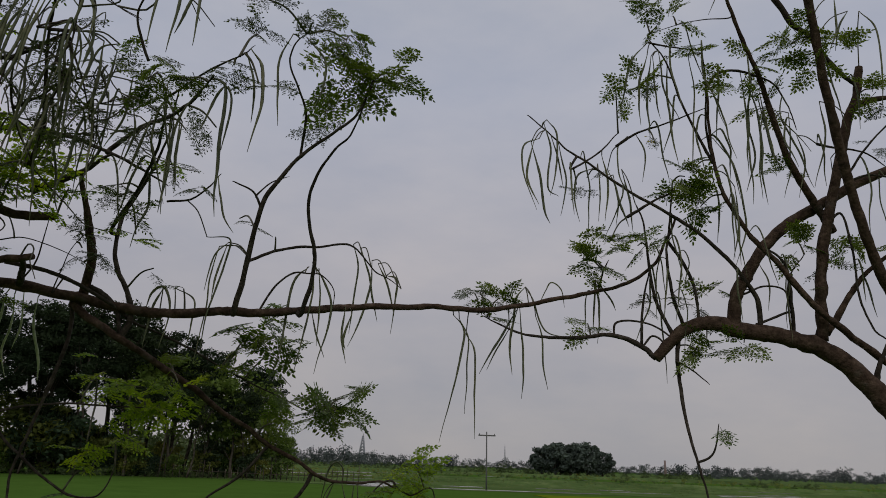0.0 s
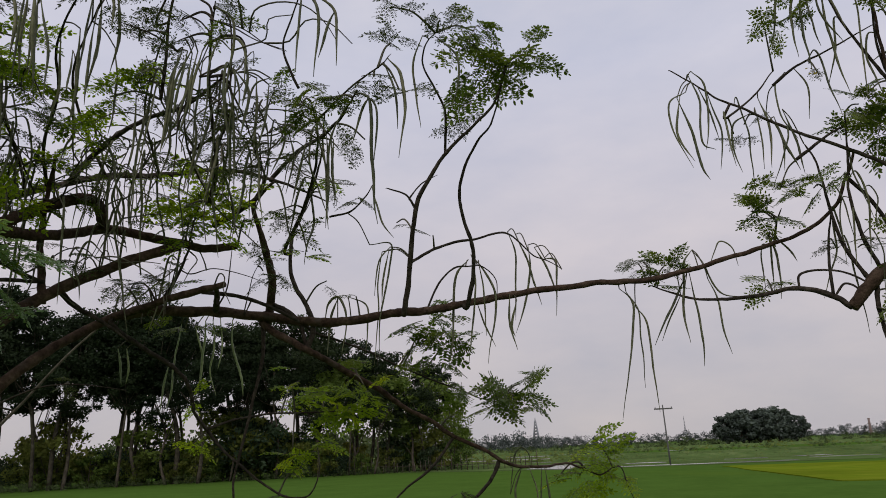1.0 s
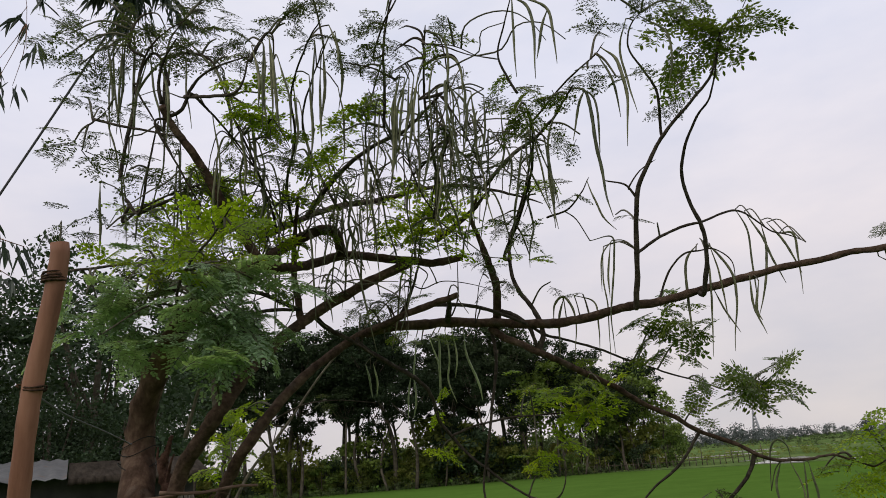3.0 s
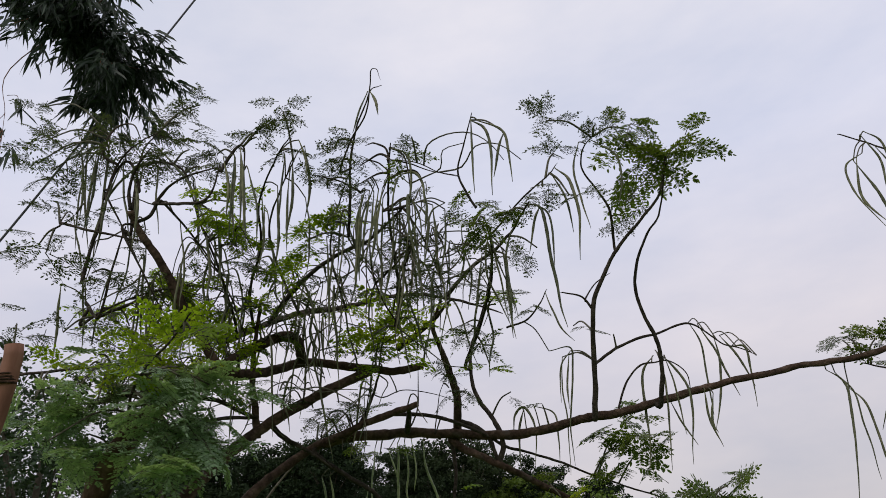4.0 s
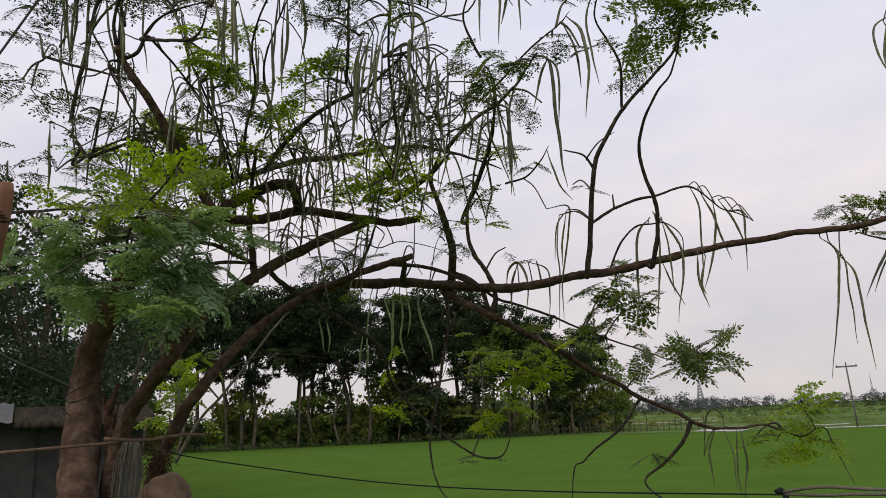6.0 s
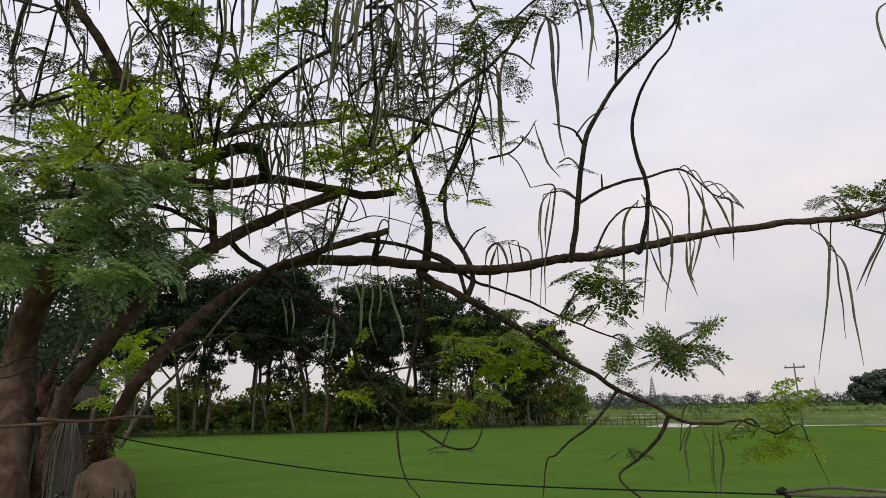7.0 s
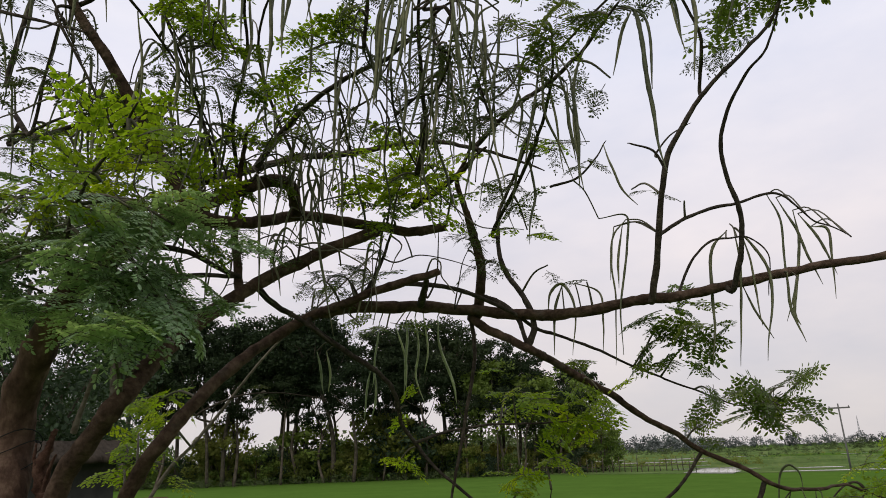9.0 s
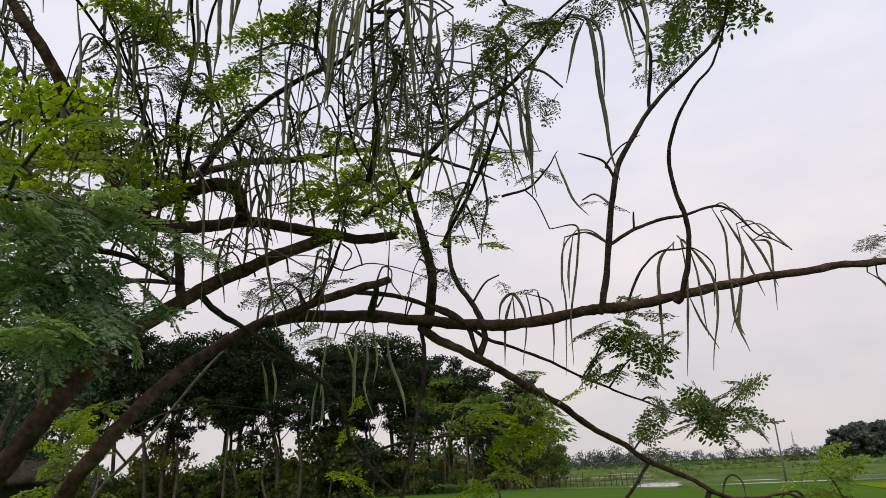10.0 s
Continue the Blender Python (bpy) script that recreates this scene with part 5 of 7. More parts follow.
pod(tree, [(-0.385, 3.500, 3.102), (-0.326, 3.500, 2.973), (-0.287, 3.500, 2.818)])
pod(tree, [(-0.341, 3.550, 3.051), (-0.278, 3.550, 3.008), (-0.303, 3.550, 2.727)])
pod(tree, [(-0.646, 3.050, 2.970), (-0.581, 3.050, 2.883), (-0.538, 3.050, 2.763), (-0.556, 3.050, 2.616), (-0.595, 3.050, 2.444)])
pod(tree, [(-0.635, 3.050, 2.955), (-0.638, 3.050, 2.724), (-0.680, 3.050, 2.431)])
pod(tree, [(-0.612, 3.050, 2.939), (-0.594, 3.050, 2.745), (-0.586, 3.050, 2.570)])
pod(tree, [(-0.660, 3.050, 2.946), (-0.725, 3.050, 2.876), (-0.745, 3.050, 2.660), (-0.775, 3.050, 2.438)])
pod(tree, [(-0.479, 3.100, 2.767), (-0.484, 3.100, 2.642), (-0.463, 3.100, 2.503)])
pod(tree, [(-0.636, 3.100, 2.734), (-0.607, 3.100, 2.630), (-0.560, 3.100, 2.526)])
pod(tree, [(-0.447, 3.100, 2.738), (-0.477, 3.100, 2.617), (-0.464, 3.100, 2.566)])
pod(tree, [(-1.063, 2.950, 3.003), (-1.089, 2.950, 2.860), (-1.085, 2.950, 2.703), (-1.114, 2.950, 2.461)])
pod(tree, [(-1.029, 2.950, 3.006), (-1.055, 2.950, 2.869), (-1.069, 2.950, 2.753)])
pod(tree, [(-1.360, 2.950, 2.684), (-1.345, 2.950, 2.770), (-1.289, 2.950, 2.799), (-1.252, 2.950, 2.694), (-1.271, 2.950, 2.514)])
pod(tree, [(-1.294, 2.950, 2.794), (-1.331, 2.950, 2.702), (-1.344, 2.950, 2.520)])
pod(tree, [(-1.240, 2.950, 2.798), (-1.148, 2.950, 2.748), (-1.141, 2.950, 2.631), (-1.155, 2.950, 2.517)])
pod(tree, [(0.032, 3.420, 2.816), (0.085, 3.420, 2.757), (0.090, 3.420, 2.667), (0.049, 3.420, 2.469), (-0.024, 3.420, 2.175)])
pod(tree, [(0.063, 3.420, 2.799), (0.111, 3.420, 2.690), (0.106, 3.420, 2.489), (0.102, 3.420, 2.318)])
pod(tree, [(0.101, 3.450, 2.723), (0.154, 3.450, 2.627), (0.151, 3.450, 2.415), (0.160, 3.450, 2.202)])
pod(tree, [(0.326, 3.470, 2.765), (0.268, 3.470, 2.657), (0.214, 3.470, 2.544)])
pod(tree, [(-0.666, 3.900, 1.820), (-0.640, 3.900, 2.004), (-0.595, 3.900, 2.066), (-0.551, 3.900, 2.034), (-0.544, 3.900, 1.966)])
pod(tree, [(-0.594, 3.900, 1.961), (-0.639, 3.900, 1.848), (-0.634, 3.900, 1.667)])
pod(tree, [(-0.550, 3.900, 1.960), (-0.521, 3.900, 1.820), (-0.521, 3.900, 1.661)])
pod(tree, [(-0.495, 4.000, 1.957), (-0.510, 4.000, 1.814), (-0.519, 4.000, 1.562)])
pod(tree, [(-0.474, 4.000, 1.942), (-0.466, 4.000, 1.786), (-0.497, 4.000, 1.591)])
pod(tree, [(-2.031, 2.900, 2.708), (-1.991, 2.900, 2.565), (-1.981, 2.900, 2.413)], skin=POD_YOUNG)
pod(tree, [(-1.977, 2.900, 2.731), (-1.979, 2.900, 2.591), (-2.000, 2.900, 2.395)], skin=POD_YOUNG)
pod(tree, [(-1.935, 2.900, 2.733), (-1.920, 2.900, 2.586), (-1.935, 2.900, 2.478), (-1.901, 2.900, 2.363)], skin=POD_YOUNG)
pod(tree, [(-1.895, 2.900, 2.745), (-1.876, 2.900, 2.583), (-1.895, 2.900, 2.489)], skin=POD_YOUNG)
pod(tree, [(-1.827, 2.900, 2.722), (-1.815, 2.900, 2.578), (-1.762, 2.900, 2.434), (-1.751, 2.900, 2.354)], skin=POD_YOUNG)
pod(tree, [(-2.112, 2.900, 2.730), (-2.136, 2.900, 2.576), (-2.153, 2.900, 2.451)], skin=POD_YOUNG)
pod(tree, [(-2.097, 2.800, 2.511), (-2.115, 2.800, 2.426), (-2.137, 2.800, 2.294)], skin=POD_YOUNG)
pod(tree, [(-2.078, 2.800, 2.515), (-2.076, 2.800, 2.397), (-2.100, 2.800, 2.306)], skin=POD_YOUNG)
pod(tree, [(-2.227, 2.600, 2.577), (-2.205, 2.600, 2.491), (-2.186, 2.600, 2.408)], skin=POD_YOUNG)
pod(tree, [(-2.180, 2.600, 2.573), (-2.161, 2.600, 2.488), (-2.168, 2.600, 2.412)], skin=POD_YOUNG)
pod(tree, [(-2.143, 2.500, 3.353), (-2.137, 2.500, 3.156), (-2.101, 2.500, 3.015)])
pod(tree, [(-2.086, 2.500, 3.328), (-2.056, 2.500, 3.170), (-2.078, 2.500, 3.065)])
pod(tree, [(-2.280, 2.500, 3.378), (-2.299, 2.500, 3.211), (-2.267, 2.500, 3.066)])
pod(tree, [(0.364, 3.450, 2.857), (0.329, 3.450, 2.707), (0.337, 3.450, 2.522)])
pod(tree, [(0.378, 3.450, 2.873), (0.397, 3.450, 2.593), (0.389, 3.450, 2.405)])
pod(tree, [(0.461, 3.450, 2.831), (0.496, 3.450, 2.713), (0.500, 3.450, 2.568), (0.523, 3.450, 2.455)])
pod(tree, [(0.364, 3.450, 2.863), (0.277, 3.450, 2.705), (0.173, 3.450, 2.522)])
pod(tree, [(0.488, 3.500, 2.909), (0.540, 3.500, 3.023), (0.601, 3.500, 2.994), (0.623, 3.500, 2.893)])
pod(tree, [(0.745, 3.500, 2.989), (0.725, 3.500, 2.896), (0.727, 3.500, 2.754)])
pod(tree, [(0.777, 3.500, 3.037), (0.809, 3.500, 2.914), (0.791, 3.500, 2.708)])
pod(tree, [(0.801, 3.500, 3.038), (0.864, 3.500, 2.947), (0.886, 3.500, 2.887)])
pod(tree, [(0.408, 3.450, 2.987), (0.364, 3.450, 2.918), (0.349, 3.450, 2.797), (0.335, 3.450, 2.707)])
pod(tree, [(0.408, 3.450, 2.981), (0.452, 3.450, 2.906), (0.511, 3.450, 2.758), (0.627, 3.450, 2.724)])
pod(tree, [(-2.575, 1.370, 3.981), (-2.543, 1.370, 3.740), (-2.498, 1.370, 3.537), (-2.441, 1.370, 3.361)])
pod(tree, [(-2.477, 1.370, 3.883), (-2.476, 1.370, 3.675), (-2.477, 1.370, 3.491)])
pod(tree, [(-2.377, 1.380, 3.656), (-2.401, 1.380, 3.483), (-2.421, 1.380, 3.334)])
pod(tree, [(-2.356, 1.400, 3.780), (-2.312, 1.400, 3.576), (-2.242, 1.400, 3.352)])
pod(tree, [(-2.465, 1.400, 3.952), (-2.449, 1.400, 3.693), (-2.444, 1.400, 3.454)])
pod(tree, [(-2.156, 1.420, 3.725), (-2.155, 1.420, 3.567), (-2.112, 1.420, 3.354)])
pod(tree, [(-2.287, 1.450, 3.766), (-2.301, 1.450, 3.583), (-2.266, 1.450, 3.367)])
pod(tree, [(-1.869, 1.550, 3.681), (-1.868, 1.550, 3.499), (-1.854, 1.550, 3.311)])
pod(tree, [(-1.821, 1.550, 3.635), (-1.812, 1.550, 3.430), (-1.792, 1.550, 3.256)])
pod(tree, [(-1.843, 1.550, 3.710), (-1.830, 1.550, 3.511), (-1.833, 1.550, 3.340)])
pod(tree, [(-2.009, 1.600, 3.496), (-1.972, 1.600, 3.308), (-1.952, 1.600, 3.135)])
pod(tree, [(-1.413, 1.800, 3.504), (-1.450, 1.800, 3.366), (-1.464, 1.800, 3.226)])
pod(tree, [(-1.393, 1.800, 3.484), (-1.424, 1.800, 3.333), (-1.443, 1.800, 3.195)])
pod(tree, [(-1.373, 1.800, 3.469), (-1.389, 1.800, 3.321), (-1.419, 1.800, 3.176)])
pod(tree, [(-1.361, 1.800, 3.429), (-1.372, 1.800, 3.268), (-1.401, 1.800, 3.148)])
pod(tree, [(-1.141, 1.780, 3.380), (-1.143, 1.780, 3.287), (-1.155, 1.780, 3.211)])
pod(tree, [(-1.784, 1.750, 3.783), (-1.801, 1.750, 3.597), (-1.812, 1.750, 3.416)])
pod(tree, [(-1.677, 1.750, 3.781), (-1.653, 1.750, 3.595), (-1.674, 1.750, 3.421)])
pod(tree, [(-1.740, 1.750, 3.737), (-1.737, 1.750, 3.547), (-1.760, 1.750, 3.374)])
pod(tree, [(-1.749, 1.850, 3.598), (-1.725, 1.850, 3.403), (-1.741, 1.850, 3.230)])
pod(tree, [(-1.676, 1.900, 3.408), (-1.667, 1.900, 3.226), (-1.683, 1.900, 3.108)])
pod(tree, [(-1.430, 1.800, 3.476), (-1.440, 1.800, 3.335), (-1.462, 1.800, 3.181), (-1.477, 1.800, 3.096)])
pod(tree, [(-1.041, 2.300, 3.301), (-1.050, 2.300, 3.191), (-1.037, 2.300, 3.025)])
pod(tree, [(-1.051, 2.300, 3.315), (-1.042, 2.300, 3.167), (-1.029, 2.300, 3.014)])
pod(tree, [(-2.290, 2.200, 3.904), (-2.292, 2.200, 3.767), (-2.291, 2.200, 3.659)])
# ---- its leaves
spray(tree, (-0.97, 3.30, 2.62), 0.20, 6, "p")
spray(tree, (-0.93, 3.32, 2.71), 0.17, 5, "p")
spray(tree, (-0.82, 3.38, 2.60), 0.15, 4, "p")
spray(tree, (-0.98, 3.32, 2.50), 0.13, 3, "p")
spray(tree, (-0.84, 3.52, 2.40), 0.13, 3, "p")
spray(tree, (-0.585, 3.75, 2.365), 0.23, 8, "p")
spray(tree, (-0.55, 3.76, 2.42), 0.17, 4, "p")
spray(tree, (-0.575, 3.75, 2.33), 0.17, 4, "p")
spray(tree, (-0.90, 3.62, 2.26), 0.13, 3, "p")
spray(tree, (-0.38, 2.50, 3.67), 0.22, 12, "d")
spray(tree, (-0.45, 2.40, 3.77), 0.14, 5, "d")
spray(tree, (-0.55, 2.20, 3.71), 0.12, 4, "s")
spray(tree, (-0.72, 2.10, 3.74), 0.12, 5, "s")
spray(tree, (-0.69, 2.00, 3.51), 0.09, 3, "s")
spray(tree, (-0.58, 2.60, 3.47), 0.09, 4, "s")
spray(tree, (-0.21, 2.50, 3.66), 0.14, 4, "d")
spray(tree, (-1.33, 2.90, 2.88), 0.06, 1, "s")
spray(tree, (-1.18, 2.90, 2.79), 0.05, 1, "s")
spray(tree, (-0.78, 2.85, 3.03), 0.05, 1, "s")
spray(tree, (-0.97, 2.90, 3.13), 0.04, 1, "s")
spray(tree, (-1.76, 2.42, 3.14), 0.21, 10, "y")
spray(tree, (-1.65, 2.40, 3.23), 0.18, 6, "y")
spray(tree, (-1.37, 2.70, 3.10), 0.15, 4, "d")
spray(tree, (-1.34, 2.70, 2.98), 0.12, 3, "y")
spray(tree, (-2.06, 2.60, 2.86), 0.14, 4, "d")
spray(tree, (-2.24, 2.60, 2.85), 0.11, 3, "s")
spray(tree, (-0.99, 1.90, 3.27), 0.12, 9, "d")
spray(tree, (-0.88, 1.95, 3.30), 0.10, 4, "s")
spray(tree, (-1.08, 2.70, 3.20), 0.09, 2, "s")
spray(tree, (-0.65, 1.95, 3.29), 0.09, 4, "s")
spray(tree, (-0.74, 1.95, 3.35), 0.08, 3, "s")
spray(tree, (-2.60, 1.30, 3.89), 0.17, 4, "s")
spray(tree, (-2.67, 1.30, 3.80), 0.14, 3, "s")
spray(tree, (-2.37, 1.30, 3.83), 0.16, 6, "s")
spray(tree, (-2.60, 1.30, 3.39), 0.16, 4, "s")
spray(tree, (-2.37, 1.35, 3.25), 0.13, 4, "s")
spray(tree, (-2.70, 1.30, 3.11), 0.13, 2, "s")
spray(tree, (-2.56, 1.40, 3.07), 0.13, 4, "s")
spray(tree, (-2.41, 1.30, 3.55), 0.13, 4, "s")
spray(tree, (-2.15, 1.50, 3.96), 0.17, 6, "s")
spray(tree, (-2.12, 1.40, 3.70), 0.16, 6, "s")
spray(tree, (-2.01, 1.50, 3.68), 0.14, 4, "s")
spray(tree, (-1.67, 1.55, 3.79), 0.11, 4, "s")
spray(tree, (-1.76, 1.55, 3.75), 0.09, 2, "s")
spray(tree, (-1.60, 1.60, 3.65), 0.11, 3, "s")
spray(tree, (-1.43, 1.70, 3.67), 0.10, 4, "s")
spray(tree, (-1.56, 1.75, 3.54), 0.13, 4, "s")
spray(tree, (-1.52, 1.80, 3.44), 0.09, 4, "s")
spray(tree, (-1.91, 1.50, 3.42), 0.11, 6, "y")
spray(tree, (-1.96, 1.80, 3.36), 0.14, 5, "d")
spray(tree, (-2.03, 2.10, 3.29), 0.15, 5, "d")
spray(tree, (-1.32, 2.00, 3.19), 0.13, 4, "s")
spray(tree, (-1.17, 2.00, 3.19), 0.13, 4, "s")
spray(tree, (-2.18, 1.90, 3.24), 0.15, 4, "s")
spray(tree, (-2.32, 1.50, 3.09), 0.13, 4, "s")
spray(tree, (-2.21, 1.50, 3.25), 0.11, 3, "s")
spray(tree, (0.17, 3.50, 2.97), 0.11, 3, "s")
spray(tree, (-1.46, 3.20, 2.39), 0.18, 8, "y")
spray(tree, (-1.29, 3.20, 2.30), 0.16, 7, "y")
spray(tree, (-1.64, 3.20, 2.43), 0.14, 3, "y")
spray(tree, (-1.46, 3.10, 2.12), 0.13, 6, "y")
spray(tree, (-1.58, 3.10, 2.02), 0.13, 3, "y")
spray(tree, (-1.37, 3.30, 2.51), 0.11, 3, "d")
spray(tree, (-0.18, 4.30, 2.08), 0.19, 9, "y")
spray(tree, (-0.32, 4.30, 1.89), 0.19, 6, "y")
spray(tree, (-0.12, 4.30, 1.88), 0.15, 6, "y")
spray(tree, (-0.90, 3.70, 1.86), 0.11, 2, "s")
spray(tree, (-1.98, 2.90, 2.37), 0.08, 2, "y")
spray(tree, (-2.07, 3.00, 2.16), 0.10, 3, "y")
spray(tree, (-1.61, 3.10, 1.89), 0.07, 2, "s")
spray(tree, (-2.08, 1.80, 2.99), 0.10, 4, "y")
spray(tree, (-2.02, 2.80, 2.69), 0.14, 4, "d")
spray(tree, (-2.56, 2.70, 2.45), 0.08, 2, "s")
spray(tree, (0.14, 3.45, 2.95), 0.09, 4, "s")
spray(tree, (-2.33, 1.50, 2.95), 0.15, 5, "s")
spray(tree, (-2.33, 1.40, 2.93), 0.13, 3, "y")
spray(tree, (-2.30, 1.40, 2.76), 0.12, 4, "s")
spray(tree, (-2.18, 1.50, 2.79), 0.13, 4, "s")
spray(tree, (-2.14, 1.55, 2.85), 0.11, 3, "y")
spray(tree, (-2.42, 1.25, 2.76), 0.14, 3, "b")
spray(tree, (-2.28, 1.30, 2.77), 0.14, 3, "b")
spray(tree, (-2.11, 1.35, 2.74), 0.12, 2, "b")
spray(tree, (-1.98, 1.45, 2.75), 0.14, 4, "b")
spray(tree, (-2.31, 1.25, 2.60), 0.13, 3, "b")
spray(tree, (-1.91, 1.35, 2.55), 0.11, 3, "b")
spray(tree, (-1.91, 1.50, 2.57), 0.14, 5, "b")
spray(tree, (-1.93, 1.34, 2.46), 0.09, 2, "b")
spray(tree, (-2.04, 1.50, 2.96), 0.11, 6, "y")
spray(tree, (-2.16, 1.50, 2.93), 0.11, 4, "y")
spray(tree, (-1.89, 1.60, 2.82), 0.09, 3, "y")
spray(tree, (-2.37, 1.40, 2.90), 0.15, 4, "y")
spray(tree, (-2.22, 1.45, 2.87), 0.12, 4, "y")
spray(tree, (-2.664, 2.140, 2.283), 0.14, 5, "y")
spray(tree, (-2.586, 2.140, 2.384), 0.12, 4, "y")
spray(tree, (-2.720, 2.140, 2.160), 0.09, 3, "y")
spray(tree, (-2.653, 2.252, 2.171), 0.09, 2, "y")
spray(tree, (-1.55, 3.00, 2.40), 0.10, 3, "y")
spray(tree, (-1.36, 3.10, 2.31), 0.11, 5, "y")
spray(tree, (-1.22, 3.10, 2.40), 0.10, 3, "y")
spray(tree, (-1.54, 3.00, 2.12), 0.09, 3, "y")
spray(tree, (-2.59, 1.60, 2.97), 0.12, 4, "b")
spray(tree, (-2.36, 1.60, 2.98), 0.12, 4, "b")
spray(tree, (-2.28, 1.70, 2.94), 0.10, 4, "b")
spray(tree, (-2.45, 1.60, 2.78), 0.12, 3, "b")
spray(tree, (-2.33, 1.70, 2.77), 0.10, 3, "b")
spray(tree, (-2.53, 1.60, 2.66), 0.10, 2, "b")
spray(tree, (-2.29, 1.80, 2.68), 0.10, 3, "b")
spray(tree, (-2.07, 1.75, 2.57), 0.08, 2, "b")
spray(tree, (-2.61, 1.90, 3.48), 0.10, 6, "y")
spray(tree, (-2.51, 1.90, 3.36), 0.10, 6, "y")
spray(tree, (-2.80, 1.70, 3.30), 0.12, 5, "y")
spray(tree, (-2.57, 1.70, 3.18), 0.11, 4, "y")
spray(tree, (-2.80, 1.70, 3.15), 0.12, 3, "y")
spray(tree, (-2.35, 1.90, 3.19), 0.10, 4, "y")
spray(tree, (-2.843, 2.308, 2.350), 0.12, 6, "y")
spray(tree, (-2.922, 2.308, 2.417), 0.10, 4, "y")
spray(tree, (-2.754, 2.308, 2.260), 0.07, 3, "y")
spray(tree, (-2.87, 1.30, 4.22), 0.10, 3, "s")
spray(tree, (-2.76, 1.30, 3.99), 0.12, 4, "s")
spray(tree, (-2.78, 1.30, 3.88), 0.10, 3, "s")
spray(tree, (-2.70, 1.35, 3.68), 0.11, 4, "s")
spray(tree, (-2.66, 1.30, 3.44), 0.11, 3, "s")
spray(tree, (-2.58, 1.35, 3.86), 0.12, 4, "s")
spray(tree, (-2.36, 1.40, 3.85), 0.12, 4, "s")
spray(tree, (-2.10, 1.45, 3.94), 0.10, 4, "s")
spray(tree, (-2.04, 1.50, 4.00), 0.08, 3, "s")
spray(tree, (-2.08, 1.50, 3.79), 0.13, 5, "s")
spray(tree, (-2.15, 1.45, 3.82), 0.12, 3, "s")
spray(tree, (-1.97, 1.55, 3.75), 0.09, 3, "s")
spray(tree, (-1.67, 1.60, 3.87), 0.09, 4, "s")
spray(tree, (-1.80, 1.60, 3.82), 0.08, 3, "s")
spray(tree, (-1.51, 1.75, 3.75), 0.09, 3, "s")
spray(tree, (-1.45, 1.75, 3.63), 0.07, 2, "s")
spray(tree, (-1.59, 1.80, 3.61), 0.09, 4, "s")
spray(tree, (-1.45, 1.80, 3.52), 0.08, 3, "s")
spray(tree, (-1.95, 1.60, 3.54), 0.10, 6, "y")
spray(tree, (-2.05, 1.80, 3.49), 0.12, 5, "s")
spray(tree, (-1.67, 1.90, 3.47), 0.11, 6, "y")
spray(tree, (-1.75, 1.85, 3.40), 0.12, 5, "y")
spray(tree, (-1.60, 1.95, 3.40), 0.11, 4, "s")
spray(tree, (-1.20, 2.00, 3.37), 0.10, 3, "s")
spray(tree, (-1.34, 2.00, 3.34), 0.10, 3, "s")
spray(tree, (-1.11, 2.10, 3.28), 0.11, 4, "s")
spray(tree, (-1.48, 2.10, 3.29), 0.12, 4, "s")
spray(tree, (-2.13, 2.00, 3.26), 0.15, 4, "y")
spray(tree, (-2.07, 1.60, 2.67), 0.11, 4, "b")
spray(tree, (-2.00, 1.70, 2.58), 0.09, 4, "b")
spray(tree, (-2.10, 1.50, 2.57), 0.11, 4, "b")
spray(tree, (-2.35, 1.70, 3.22), 0.13, 6, "y")
spray(tree, (-2.28, 1.80, 3.14), 0.11, 5, "y")
spray(tree, (-1.87, 2.50, 3.27), 0.15, 5, "y")
spray(tree, (-1.75, 2.60, 3.18), 0.14, 5, "y")
spray(tree, (-1.98, 2.40, 2.86), 0.09, 4, "s")
spray(tree, (-2.05, 2.40, 2.81), 0.07, 2, "s")
spray(tree, (-1.75, 2.40, 3.00), 0.09, 4, "y")
spray(tree, (-1.55, 2.50, 3.10), 0.09, 4, "y")
spray(tree, (-1.82, 2.30, 3.04), 0.08, 3, "s")
spray(tree, (-1.27, 2.00, 3.09), 0.07, 4, "s")
spray(tree, (-1.99, 2.00, 2.84), 0.06, 2, "s")
spray(tree, (-2.29, 1.75, 3.26), 0.10, 6, "y")
spray(tree, (-2.30, 1.75, 3.15), 0.10, 6, "y")
spray(tree, (-2.26, 1.80, 3.10), 0.09, 4, "y")
spray(tree, (-2.31, 1.60, 3.03), 0.11, 4, "y")
spray(tree, (-1.93, 1.60, 3.41), 0.09, 5, "y")
spray(tree, (-1.88, 1.90, 3.36), 0.09, 5, "y")
spray(tree, (-2.06, 1.90, 3.20), 0.08, 3, "s")
spray(tree, (-1.56, 2.70, 2.91), 0.10, 3, "s")
spray(tree, (-1.39, 2.60, 3.11), 0.09, 3, "s")
spray(tree, (-1.98, 2.45, 2.82), 0.09, 4, "s")
spray(tree, (-2.05, 2.30, 2.83), 0.06, 2, "s")
spray(tree, (-2.06, 2.00, 2.84), 0.06, 3, "s")
spray(tree, (-1.59, 2.70, 2.98), 0.08, 3, "s")
spray(tree, (-1.91, 2.50, 2.90), 0.07, 2, "s")
spray(tree, (-1.50, 2.75, 2.89), 0.08, 3, "s")
limb(tree, "branch", [(-2.345, 1.6, 2.62), (-2.16, 1.42, 2.72), (-1.9, 1.26, 2.75), (-1.7, 1.16, 2.755), (-1.56, 1.1, 2.79)], 0.008, 0.003)
rr = random.Random(90)
